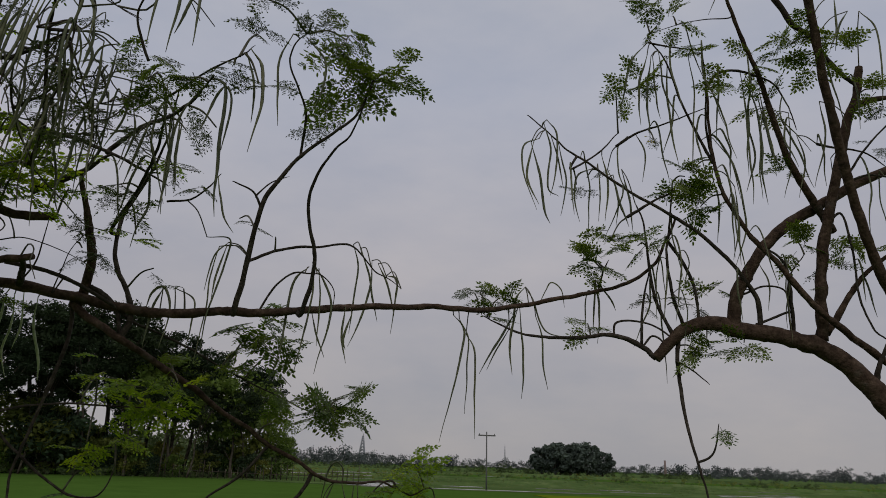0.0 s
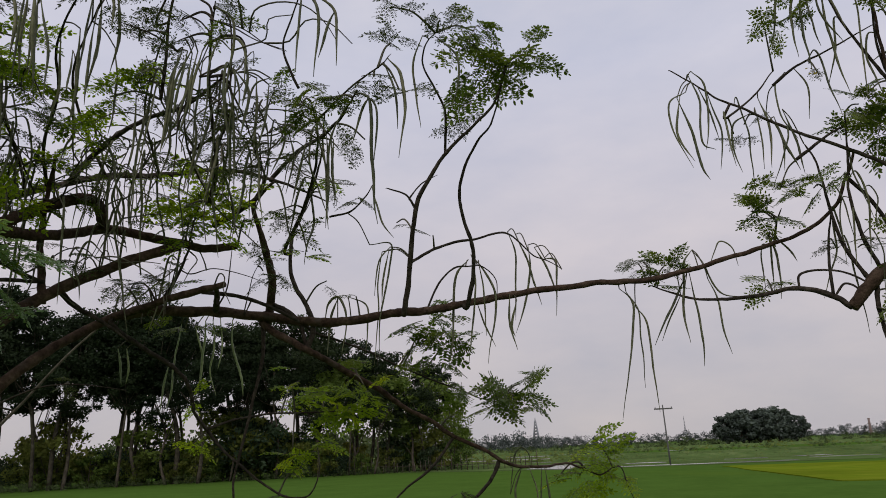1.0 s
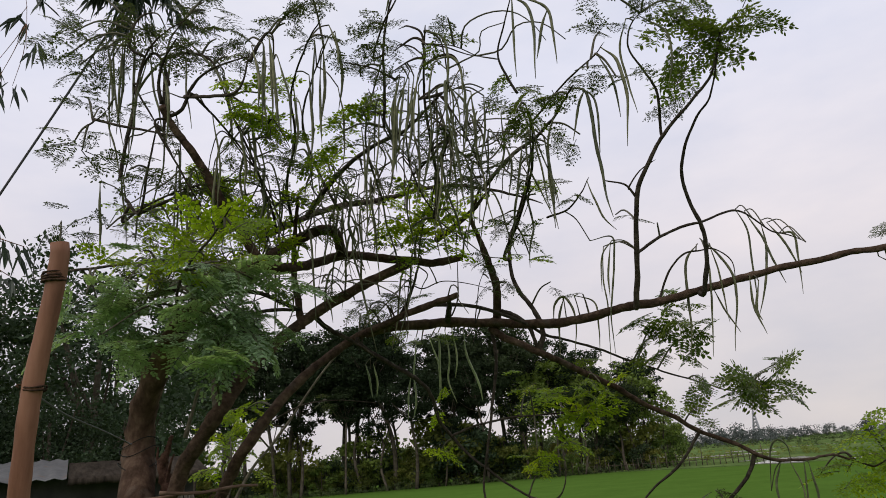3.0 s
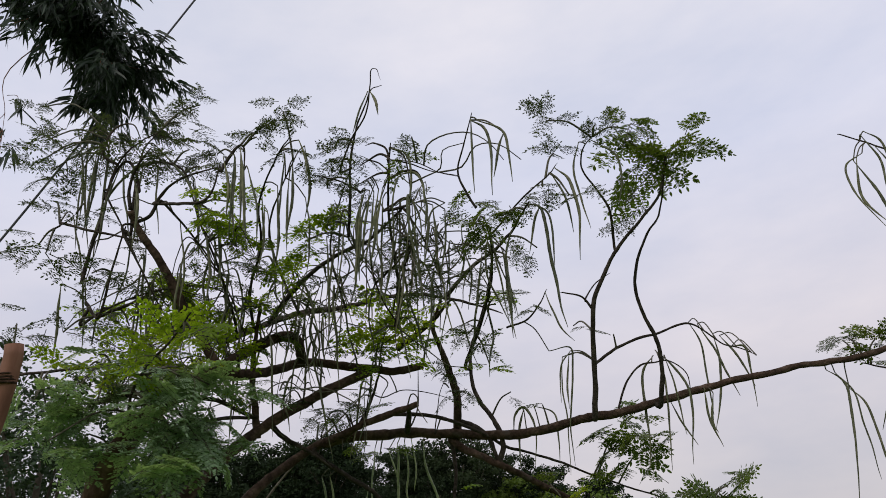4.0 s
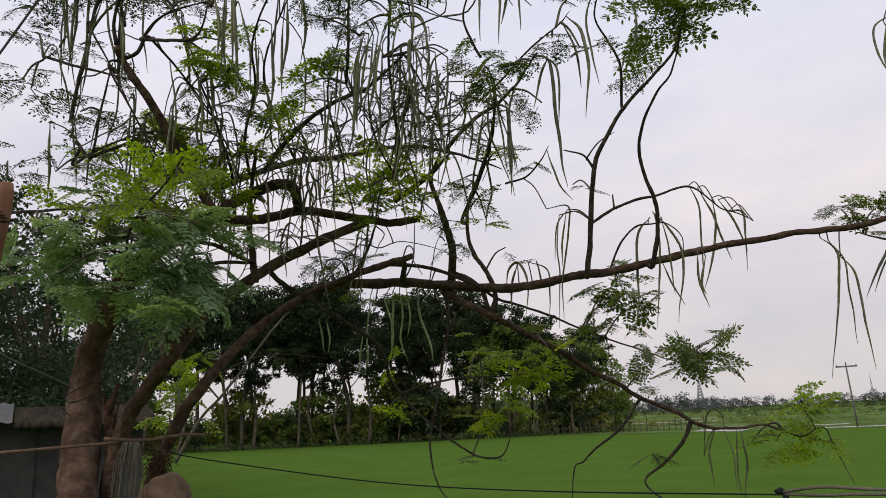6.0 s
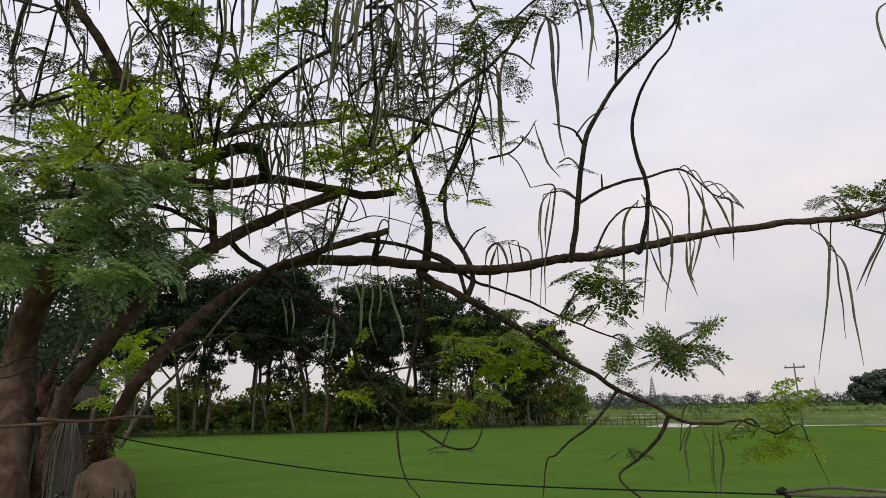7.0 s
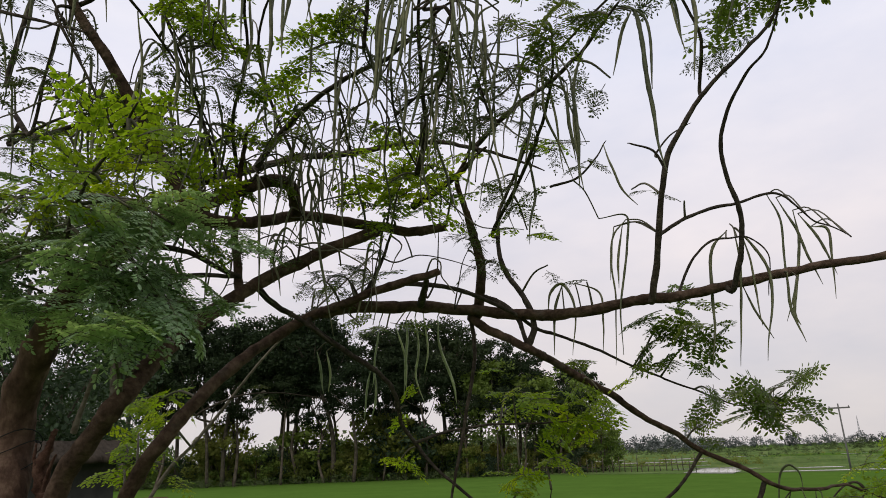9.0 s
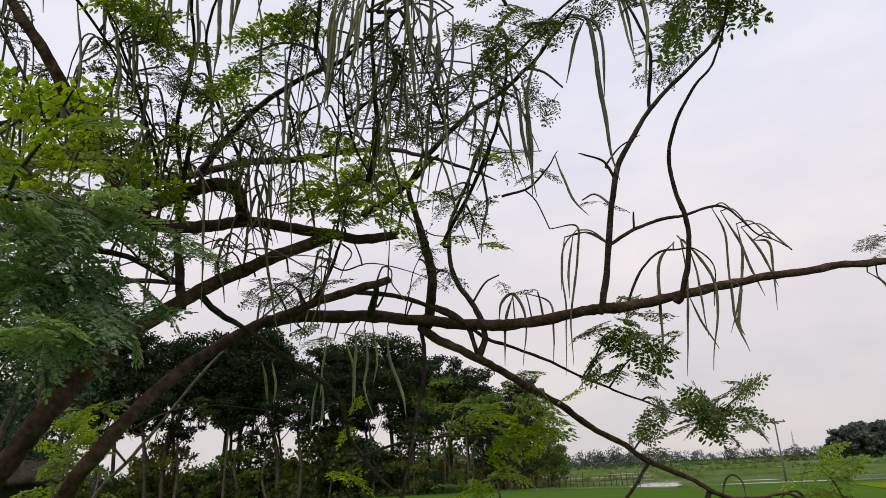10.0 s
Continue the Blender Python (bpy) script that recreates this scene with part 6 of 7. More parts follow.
for k in range(6):
    spray(tree, (-1.585 + rr.gauss(0, 0.035), 1.12 + rr.gauss(0, 0.03), 2.785 + rr.gauss(0, 0.03)), 0.06, 1, "y")
for k in range(4):
    spray(tree, (-1.84 + rr.gauss(0, 0.07), 1.24 + rr.gauss(0, 0.05), 2.75 + rr.gauss(0, 0.02)), 0.08, 1, "y")
rr = random.Random(91)
for k in range(21):
    u = rr.uniform(0.0, 0.2) if k % 5 < 3 else rr.uniform(0.72, 1.0)
    spray(tree, (-1.9 - 0.75 * u + rr.gauss(0, 0.03), 1.34 + 0.3 * rr.random(), 2.53 + 0.14 * u + 0.24 * rr.random()), rr.uniform(0.11, 0.16), rr.choice((2, 3, 4)), "b")
limb(tree, "limb", [(-2.477, 1.740, 2.257), (-2.451, 1.740, 2.327), (-2.420, 1.740, 2.412), (-2.403, 1.740, 2.443)], 0.009, 0.005, PALE)
limb(tree, "dead_snag", [(-2.53, 1.72, 1.98), (-2.577, 1.74, 2.076), (-2.596, 1.74, 2.16), (-2.58, 1.74, 2.22), (-2.562, 1.74, 2.27)], 0.027, 0.006, SNAG, 0.9)
limb(tree, "dead_snag", [(-2.59, 1.735, 2.12), (-2.622, 1.73, 2.18), (-2.632, 1.735, 2.235)], 0.01, 0.003, SNAG, 0.7)
limb(tree, "dead_snag", [(-2.575, 1.735, 2.09), (-2.55, 1.73, 2.15), (-2.535, 1.735, 2.2)], 0.009, 0.003, SNAG, 0.7)
CROWN = lambda q: 2.7 < q.z < 3.48 and q.y > 1.45 and -2.4 < q.x < -1.0 and q.y < 2.6
fill_arches(tree, 22, lambda q: CROWN(q) and q.z < 3.4, 75)
fill_twigs(tree, 90, CROWN, 76)
fill_crown(tree, 84, 48, lambda q: CROWN(q) and q.z > 2.9, 77)
foliage(tree)

tree_b = thing("drumstick_tree", "leaning, nearly bare drumstick tree hung with long brown pods", "tree")
# ---- second drumstick tree
limb(tree_b, "trunk", [(2.558, 3.100, 1.247), (2.428, 3.198, 1.792), (2.320, 3.247, 2.092), (2.182, 3.288, 2.340), (2.066, 3.318, 2.518), (1.911, 3.347, 2.671), (1.710, 3.374, 2.751), (1.496, 3.400, 2.783), (1.389, 3.412, 2.820), (1.277, 3.424, 2.806), (1.190, 3.433, 2.758), (1.072, 3.450, 2.631)], 0.063, 0.026, mat=BARK)
limb(tree_b, "branch", [(1.072, 3.450, 2.631), (0.989, 3.450, 2.701), (0.846, 3.450, 2.749), (0.729, 3.450, 2.733), (0.554, 3.450, 2.721), (0.408, 3.450, 2.734), (0.291, 3.450, 2.771), (0.196, 3.450, 2.821)], 0.0145, 0.0044)
limb(tree_b, "limb", [(1.469, 3.400, 2.791), (1.481, 3.389, 2.942), (1.543, 3.380, 3.063), (1.640, 3.367, 3.216), (1.766, 3.355, 3.342), (1.919, 3.343, 3.438), (2.043, 3.333, 3.518), (2.227, 3.319, 3.616), (2.473, 3.300, 3.730)], 0.033, 0.0225)
limb(tree_b, "limb", [(1.894, 3.380, 2.736), (1.894, 3.332, 2.973), (1.908, 3.286, 3.200), (1.947, 3.246, 3.402), (2.013, 3.188, 3.695), (2.053, 3.156, 3.859), (2.098, 3.131, 3.989), (2.121, 3.100, 4.153)], 0.0299, 0.0193)
limb(tree_b, "branch", [(2.097, 3.150, 3.946), (2.188, 3.134, 3.974), (2.390, 3.100, 4.004)], 0.0193, 0.0147)
limb(tree_b, "branch", [(1.310, 2.800, 4.448), (1.416, 2.905, 4.229), (1.537, 3.003, 4.033), (1.645, 3.103, 3.818), (1.751, 3.193, 3.625), (1.890, 3.282, 3.445), (2.011, 3.350, 3.317)], 0.0141, 0.0222)
limb(tree_b, "limb", [(1.665, 2.700, 4.378), (1.753, 2.824, 4.086), (1.827, 2.917, 3.864), (1.901, 3.010, 3.638), (1.966, 3.078, 3.473), (2.078, 3.184, 3.218), (2.231, 3.300, 2.948)], 0.0191, 0.0255)
limb(tree_b, "branch", [(1.312, 3.100, 4.002), (1.322, 3.130, 3.773), (1.345, 3.159, 3.564), (1.409, 3.184, 3.391), (1.518, 3.213, 3.223), (1.658, 3.242, 3.088), (1.821, 3.279, 2.900), (1.988, 3.310, 2.769), (2.209, 3.350, 2.615)], 0.0103, 0.0195)
limb(tree_b, "branch", [(0.399, 3.100, 3.798), (0.504, 3.125, 3.711), (0.608, 3.149, 3.631), (0.727, 3.174, 3.567), (0.876, 3.206, 3.475), (1.025, 3.237, 3.398), (1.234, 3.280, 3.297), (1.413, 3.321, 3.163), (1.515, 3.349, 3.048), (1.587, 3.373, 2.943), (1.601, 3.400, 2.801)], 0.0058, 0.0130)
limb(tree_b, "branch", [(1.194, 3.450, 2.744), (1.182, 3.443, 2.591), (1.202, 3.429, 2.312), (1.243, 3.420, 2.127), (1.272, 3.413, 1.998), (1.313, 3.400, 1.776)], 0.0117, 0.0066)
limb(tree_b, "branch", [(1.243, 3.420, 2.129), (1.304, 3.414, 2.160), (1.334, 3.408, 2.222), (1.348, 3.400, 2.302)], 0.0069, 0.0042)
limb(tree_b, "branch", [(1.163, 3.440, 2.758), (1.088, 3.429, 2.923), (1.054, 3.418, 3.118), (1.038, 3.406, 3.335), (1.005, 3.400, 3.435)], 0.0102, 0.0061)
limb(tree_b, "branch", [(1.003, 3.450, 2.696), (1.023, 3.450, 2.911), (1.061, 3.450, 3.081)], 0.0087, 0.0060)
limb(tree_b, "branch", [(1.213, 3.420, 2.815), (1.162, 3.393, 2.962), (1.134, 3.359, 3.165), (1.148, 3.334, 3.313), (1.168, 3.300, 3.524)], 0.0102, 0.0075)
limb(tree_b, "branch", [(1.152, 3.400, 3.257), (1.241, 3.407, 3.121), (1.286, 3.413, 2.987), (1.297, 3.420, 2.824)], 0.0105, 0.0073)
limb(tree_b, "branch", [(1.767, 3.400, 2.778), (1.755, 3.361, 2.960), (1.723, 3.326, 3.121), (1.624, 3.300, 3.194)], 0.0129, 0.0087)
limb(tree_b, "branch", [(1.537, 3.400, 2.977), (1.635, 3.400, 3.020), (1.735, 3.400, 3.008), (1.766, 3.400, 2.940)], 0.0073, 0.0058)
limb(tree_b, "branch", [(1.580, 3.400, 2.815), (1.691, 3.400, 2.863), (1.772, 3.400, 2.896)], 0.0072, 0.0058)
limb(tree_b, "branch", [(1.919, 3.380, 2.774), (2.035, 3.351, 2.953), (2.127, 3.330, 3.084), (2.302, 3.300, 3.218)], 0.0186, 0.0130)
limb(tree_b, "branch", [(2.104, 3.350, 2.501), (2.128, 3.325, 2.609), (2.168, 3.300, 2.718)], 0.0166, 0.0111)
limb(tree_b, "branch", [(1.312, 3.100, 4.002), (1.371, 3.086, 4.076), (1.455, 3.071, 4.090), (1.559, 3.052, 4.045), (1.638, 3.036, 3.984), (1.679, 3.015, 3.851), (1.694, 3.000, 3.749)], 0.0088, 0.0056)
limb(tree_b, "branch", [(1.362, 3.200, 3.590), (1.306, 3.132, 3.773), (1.293, 3.064, 3.964), (1.267, 3.000, 4.139)], 0.0088, 0.0073)
limb(tree_b, "branch", [(1.353, 3.200, 3.615), (1.268, 3.154, 3.751), (1.174, 3.099, 3.915), (1.089, 3.038, 4.108), (1.002, 3.000, 4.208)], 0.0088, 0.0044)
limb(tree_b, "branch", [(1.001, 3.000, 4.194), (1.116, 3.000, 4.171), (1.231, 3.000, 4.161), (1.304, 3.000, 4.170)], 0.0058, 0.0029)
limb(tree_b, "branch", [(1.608, 2.900, 4.434), (1.717, 2.955, 4.307), (1.814, 2.989, 4.259), (1.885, 3.023, 4.183), (2.009, 3.073, 4.085), (2.088, 3.100, 4.044)], 0.0145, 0.0103)
limb(tree_b, "branch", [(1.377, 2.900, 4.284), (1.273, 2.928, 4.291), (1.154, 2.960, 4.286), (1.004, 3.000, 4.249)], 0.0043, 0.0029)
limb(tree_b, "branch", [(2.038, 3.200, 3.574), (2.118, 3.158, 3.700), (2.251, 3.100, 3.852)], 0.0087, 0.0058)
limb(tree_b, "branch", [(2.048, 3.200, 3.543), (2.154, 3.200, 3.578), (2.322, 3.200, 3.552)], 0.0087, 0.0058)
limb(tree_b, "branch", [(1.900, 3.200, 3.746), (2.000, 3.200, 3.726), (2.143, 3.200, 3.705), (2.221, 3.200, 3.644)], 0.0074, 0.0044)
limb(tree_b, "branch", [(2.039, 3.300, 3.394), (2.067, 3.300, 3.179), (2.066, 3.300, 2.971), (2.111, 3.300, 2.800), (2.166, 3.300, 2.746)], 0.0074, 0.0042)
limb(tree_b, "branch", [(0.853, 3.200, 3.695), (0.967, 3.171, 3.766), (1.079, 3.146, 3.799), (1.273, 3.100, 3.869)], 0.0074, 0.0044)
limb(tree_b, "branch", [(0.606, 3.150, 3.536), (0.759, 3.179, 3.650), (0.856, 3.200, 3.761)], 0.0072, 0.0045)
limb(tree_b, "branch", [(0.806, 3.500, 3.007), (0.833, 3.500, 3.102), (0.856, 3.500, 3.151)], 0.0061, 0.0046)
limb(tree_b, "branch", [(0.922, 3.300, 3.341), (1.044, 3.300, 3.424), (1.135, 3.300, 3.474)], 0.0088, 0.0060)
limb(tree_b, "branch", [(1.177, 3.420, 2.616), (1.242, 3.410, 2.575), (1.304, 3.400, 2.520)], 0.0072, 0.0042)
limb(tree_b, "branch", [(1.018, 3.450, 2.702), (1.064, 3.450, 2.748), (1.112, 3.450, 2.720), (1.117, 3.450, 2.662)], 0.0058, 0.0043)
limb(tree_b, "branch", [(1.755, 3.400, 2.792), (1.738, 3.338, 3.028), (1.806, 3.300, 3.155)], 0.0072, 0.0043)
limb(tree_b, "branch", [(0.877, 3.450, 2.809), (0.966, 3.450, 2.824), (1.081, 3.450, 2.799), (1.165, 3.450, 2.737)], 0.0059, 0.0044)
pod(tree_b, [(0.480, 3.100, 3.788), (0.532, 3.100, 3.700), (0.526, 3.100, 3.511), (0.497, 3.100, 3.370)])
pod(tree_b, [(0.463, 3.100, 3.775), (0.499, 3.100, 3.629), (0.480, 3.100, 3.418), (0.533, 3.100, 3.368)])
pod(tree_b, [(0.503, 3.120, 3.709), (0.544, 3.120, 3.552), (0.559, 3.120, 3.422)])
pod(tree_b, [(0.442, 3.100, 3.681), (0.364, 3.100, 3.637), (0.359, 3.100, 3.506), (0.426, 3.100, 3.289)])
pod(tree_b, [(0.413, 3.100, 3.664), (0.379, 3.100, 3.475), (0.440, 3.100, 3.320)])
pod(tree_b, [(0.399, 3.100, 3.657), (0.444, 3.100, 3.478), (0.468, 3.100, 3.297), (0.495, 3.100, 3.221)])
pod(tree_b, [(0.545, 3.150, 3.693), (0.579, 3.150, 3.473), (0.551, 3.150, 3.282)])
pod(tree_b, [(0.732, 3.200, 3.569), (0.649, 3.200, 3.522), (0.626, 3.200, 3.402), (0.655, 3.200, 3.274)])
pod(tree_b, [(0.756, 3.200, 3.595), (0.766, 3.200, 3.437), (0.752, 3.200, 3.277)])
pod(tree_b, [(0.778, 3.200, 3.644), (0.804, 3.200, 3.470), (0.781, 3.200, 3.278)])
pod(tree_b, [(0.833, 3.200, 3.534), (0.859, 3.200, 3.379), (0.899, 3.200, 3.252)])
pod(tree_b, [(0.915, 3.200, 3.756), (0.865, 3.200, 3.689), (0.865, 3.200, 3.535), (0.917, 3.200, 3.405)])
pod(tree_b, [(0.960, 3.200, 3.771), (1.002, 3.200, 3.668), (0.985, 3.200, 3.501)])
pod(tree_b, [(0.971, 3.000, 4.173), (0.894, 3.000, 4.077), (0.861, 3.000, 3.913), (0.833, 3.000, 3.778)])
pod(tree_b, [(0.983, 3.000, 4.120), (0.934, 3.000, 3.947), (0.926, 3.000, 3.718)])
pod(tree_b, [(1.003, 3.000, 4.114), (0.971, 3.000, 3.884), (0.971, 3.000, 3.627)])
pod(tree_b, [(1.042, 3.000, 4.149), (1.060, 3.000, 3.919), (1.124, 3.000, 3.756)])
pod(tree_b, [(1.011, 3.000, 4.114), (1.016, 3.000, 3.885), (1.031, 3.000, 3.759)])
pod(tree_b, [(1.212, 3.050, 4.153), (1.228, 3.050, 3.921), (1.207, 3.050, 3.665), (1.185, 3.050, 3.474)])
pod(tree_b, [(1.101, 3.050, 4.149), (1.089, 3.050, 3.916), (1.101, 3.050, 3.693), (1.125, 3.050, 3.533)])
pod(tree_b, [(1.496, 3.100, 4.092), (1.506, 3.100, 3.860), (1.502, 3.100, 3.543), (1.498, 3.100, 3.355)])
pod(tree_b, [(1.516, 3.100, 4.059), (1.572, 3.100, 3.798), (1.558, 3.100, 3.545), (1.567, 3.100, 3.358)])
pod(tree_b, [(1.552, 3.100, 4.067), (1.512, 3.100, 3.796), (1.487, 3.100, 3.506)])
pod(tree_b, [(1.583, 3.100, 3.994), (1.609, 3.100, 3.735), (1.628, 3.100, 3.511)])
pod(tree_b, [(1.571, 3.100, 3.961), (1.617, 3.100, 3.672), (1.662, 3.100, 3.543)])
pod(tree_b, [(1.594, 3.100, 3.896), (1.551, 3.100, 3.607), (1.545, 3.100, 3.387)])
pod(tree_b, [(1.656, 3.100, 3.881), (1.742, 3.100, 3.676), (1.806, 3.100, 3.456)])
pod(tree_b, [(1.888, 3.100, 3.938), (1.895, 3.100, 3.744), (1.806, 3.100, 3.456)])
pod(tree_b, [(1.364, 3.200, 3.761), (1.461, 3.200, 3.587), (1.490, 3.200, 3.278), (1.420, 3.200, 3.062)])
pod(tree_b, [(1.299, 3.200, 3.749), (1.366, 3.200, 3.777), (1.440, 3.200, 3.650), (1.481, 3.200, 3.424)])
pod(tree_b, [(2.103, 3.000, 4.421), (2.179, 3.000, 4.320), (2.167, 3.000, 4.052), (2.132, 3.000, 3.820)])
pod(tree_b, [(2.044, 3.000, 4.419), (1.986, 3.000, 4.314), (1.954, 3.000, 4.177)])
pod(tree_b, [(1.984, 3.000, 4.522), (1.977, 3.000, 4.313), (1.925, 3.000, 4.176)])
pod(tree_b, [(1.546, 3.200, 3.883), (1.569, 3.200, 3.654), (1.507, 3.200, 3.462)])
pod(tree_b, [(1.803, 3.200, 3.792), (1.828, 3.200, 3.631), (1.777, 3.200, 3.440)])
pod(tree_b, [(1.774, 3.200, 3.923), (1.759, 3.200, 3.660), (1.705, 3.200, 3.438)])
pod(tree_b, [(1.381, 3.300, 3.596), (1.410, 3.300, 3.404), (1.380, 3.300, 3.217)])
pod(tree_b, [(2.022, 3.300, 3.715), (2.016, 3.300, 3.488), (1.964, 3.300, 3.267)])
pod(tree_b, [(1.495, 3.300, 3.535), (1.505, 3.300, 3.313), (1.459, 3.300, 3.128)])
pod(tree_b, [(1.631, 3.400, 3.133), (1.666, 3.400, 3.042), (1.656, 3.400, 2.892)])
pod(tree_b, [(0.852, 3.400, 3.655), (0.907, 3.400, 3.491), (0.886, 3.400, 3.327)])
pod(tree_b, [(0.929, 3.400, 3.658), (0.967, 3.400, 3.460), (0.975, 3.400, 3.299)])
spray(tree_b, (0.98, 3.00, 4.35), 0.13, 5, "p")
spray(tree_b, (1.13, 3.00, 4.37), 0.10, 3, "p")
spray(tree_b, (0.84, 3.10, 3.95), 0.12, 4, "p")
spray(tree_b, (0.93, 3.00, 3.95), 0.09, 3, "p")
spray(tree_b, (1.73, 2.90, 4.17), 0.14, 5, "p")
spray(tree_b, (1.67, 2.90, 4.15), 0.11, 4, "p")
spray(tree_b, (1.90, 2.90, 4.16), 0.13, 5, "p")
spray(tree_b, (1.77, 2.90, 4.04), 0.08, 3, "p")
spray(tree_b, (1.22, 3.30, 3.48), 0.18, 7, "p")
spray(tree_b, (1.31, 3.30, 3.43), 0.12, 4, "p")
spray(tree_b, (1.20, 3.20, 3.55), 0.12, 3, "p")
spray(tree_b, (1.24, 3.00, 4.14), 0.10, 3, "p")
spray(tree_b, (0.83, 3.30, 3.23), 0.16, 5, "p")
spray(tree_b, (0.79, 3.40, 3.12), 0.13, 4, "p")
spray(tree_b, (0.70, 3.40, 3.15), 0.12, 2, "p")
spray(tree_b, (0.97, 3.30, 3.20), 0.12, 4, "p")
spray(tree_b, (0.27, 3.45, 2.93), 0.08, 4, "p")
spray(tree_b, (1.28, 3.42, 2.69), 0.12, 5, "p")
spray(tree_b, (1.33, 3.42, 2.74), 0.09, 2, "p")
spray(tree_b, (1.51, 3.40, 2.73), 0.09, 3, "p")
spray(tree_b, (1.79, 3.30, 3.25), 0.12, 5, "p")
spray(tree_b, (2.02, 3.30, 3.22), 0.09, 3, "p")
spray(tree_b, (2.17, 3.30, 3.21), 0.12, 3, "p")
spray(tree_b, (2.11, 3.00, 3.97), 0.10, 3, "p")
spray(tree_b, (1.54, 3.00, 4.11), 0.09, 3, "p")
spray(tree_b, (1.39, 3.00, 3.96), 0.10, 2, "p")
spray(tree_b, (1.26, 3.20, 3.61), 0.12, 3, "p")
spray(tree_b, (1.37, 3.40, 3.00), 0.09, 2, "p")
spray(tree_b, (1.03, 3.10, 3.67), 0.04, 1, "w")
spray(tree_b, (1.75, 3.20, 3.60), 0.07, 2, "p")
spray(tree_b, (0.73, 3.45, 2.81), 0.07, 2, "p")
spray(tree_b, (1.34, 3.40, 2.30), 0.07, 1, "p")
spray(tree_b, (1.60, 3.10, 3.93), 0.09, 2, "p")
spray(tree_b, (0.23, 3.45, 2.85), 0.07, 2, "p")
fill_crown(tree_b, 46, 12, lambda q: q.z > 2.95 and q.x > 0.55, 78)
foliage(tree_b)

# ---- bamboo that hangs in from the side
def bamboo():
    root = thing("bamboo_clump", "arching bamboo culm with dark drooping leaves", "bamboo", (-8.6, -1.6, 0.3))
    inv = Matrix.Translation((8.6, 1.6, -0.3))
    rr = random.Random(14)
    line = spline([(-8.6, -1.6, 0.25), (-8.3, -1.3, 3.0), (-7.3, -0.6, 5.8), (-6.15, 0.45, 7.22), (-4.9, 1.57, 7.12), (-4.26, 2.17, 6.42), (-4.1, 2.52, 5.72)], 7)
    n = len(line)
    v, f = tube(line, [0.035 * (1 - 0.85 * i / n) + (0.004 if i % 3 == 0 else 0) for i in range(n)], 8)
    put("culm", mesh("culm", v, f, BAMBOO), root, inv)
    leaves_v, leaves_f = [], []

    def bunch(p, d, k):
        for _ in range(k):
            a = (d * rr.uniform(0.2, 1) + Vector((rr.gauss(0, 0.55), rr.gauss(0, 0.55), rr.uniform(-1.5, -0.2)))).normalized()
            b = a.cross(Vector((rr.gauss(0, 1), rr.gauss(0, 1), rr.gauss(0, 1)))).normalized()
            z, w = rr.uniform(0.09, 0.165), rr.uniform(0.009, 0.015)
            q = p + Vector((rr.gauss(0, 0.03), rr.gauss(0, 0.03), rr.gauss(0, 0.03)))
            o = len(leaves_v)
            leaves_v.extend([q, q + a * z * 0.3 + b * w, q + a * z * 0.75 + b * w * 0.6 - Vector((0, 0, 0.1 * z)), q + a * z - Vector((0, 0, 0.25 * z)),
                             q + a * z * 0.75 - b * w * 0.6 - Vector((0, 0, 0.1 * z)), q + a * z * 0.3 - b * w])
            leaves_f.extend([(o, o + 1, o + 2, o + 3), (o, o + 3, o + 4, o + 5)])

    shoots = []
    for k in range(92):
        i = rr.randrange(int(n * 0.6), n)
        d = Vector((rr.gauss(0, 1), rr.gauss(0, 1), rr.gauss(-0.15, 0.6))).normalized()
        z = rr.uniform(0.25, 0.8) * (1.15 - 0.5 * (i - n * 0.6) / (n * 0.4))
        e = line[i] + d * z + Vector((0, 0, -0.3 * z))
        bend = line[i].lerp(e, 0.5) + Vector((0, 0, 0.1 * z))
        shoots.append(tube([line[i], bend, e], [0.005, 0.004, 0.002], 4))
        for u in (0.25, 0.4, 0.55, 0.7, 0.85, 1.0):
            bunch(line[i].lerp(e, u) + Vector((0, 0, 0.1 * z * math.sin(math.pi * u))), d, 15)
    for e in ((-3.5, 2.35, 6.62), (-3.38, 2.5, 6.52), (-3.6, 2.25, 6.6)):
        shoots.append(tube([line[int(n * 0.72)], Vector((-4.2, 1.9, 7.15)), Vector(e)], [0.006, 0.004, 0.002], 4))
        bunch(Vector(e), Vector((0.3, 0.2, -0.5)), 14)
    for e in ((-4.31, 1.9, 3.53), (-4.08, 1.9, 3.45), (-4.2, 1.9, 3.3), (-4.42, 1.9, 3.42), (-4.5, 1.9, 3.7)):
        shoots.append(tube(spline([line[int(n * 0.3)], Vector((-6.4, 0.6, 4.3)), Vector((-5.1, 1.5, 3.9)), Vector(e)], 4), [0.006 - 0.0003 * q for q in range(13)], 4))
        bunch(Vector(e), Vector((0.5, 0.2, -0.3)), 9)
    sprig = spline([line[int(n * 0.86)], Vector((-4.43, 1.9, 5.62)), Vector((-4.36, 1.9, 5.2)), Vector((-4.30, 1.9, 4.84))], 5)
    shoots.append(tube(sprig, [0.005 - 0.00025 * q for q in range(len(sprig))], 4))
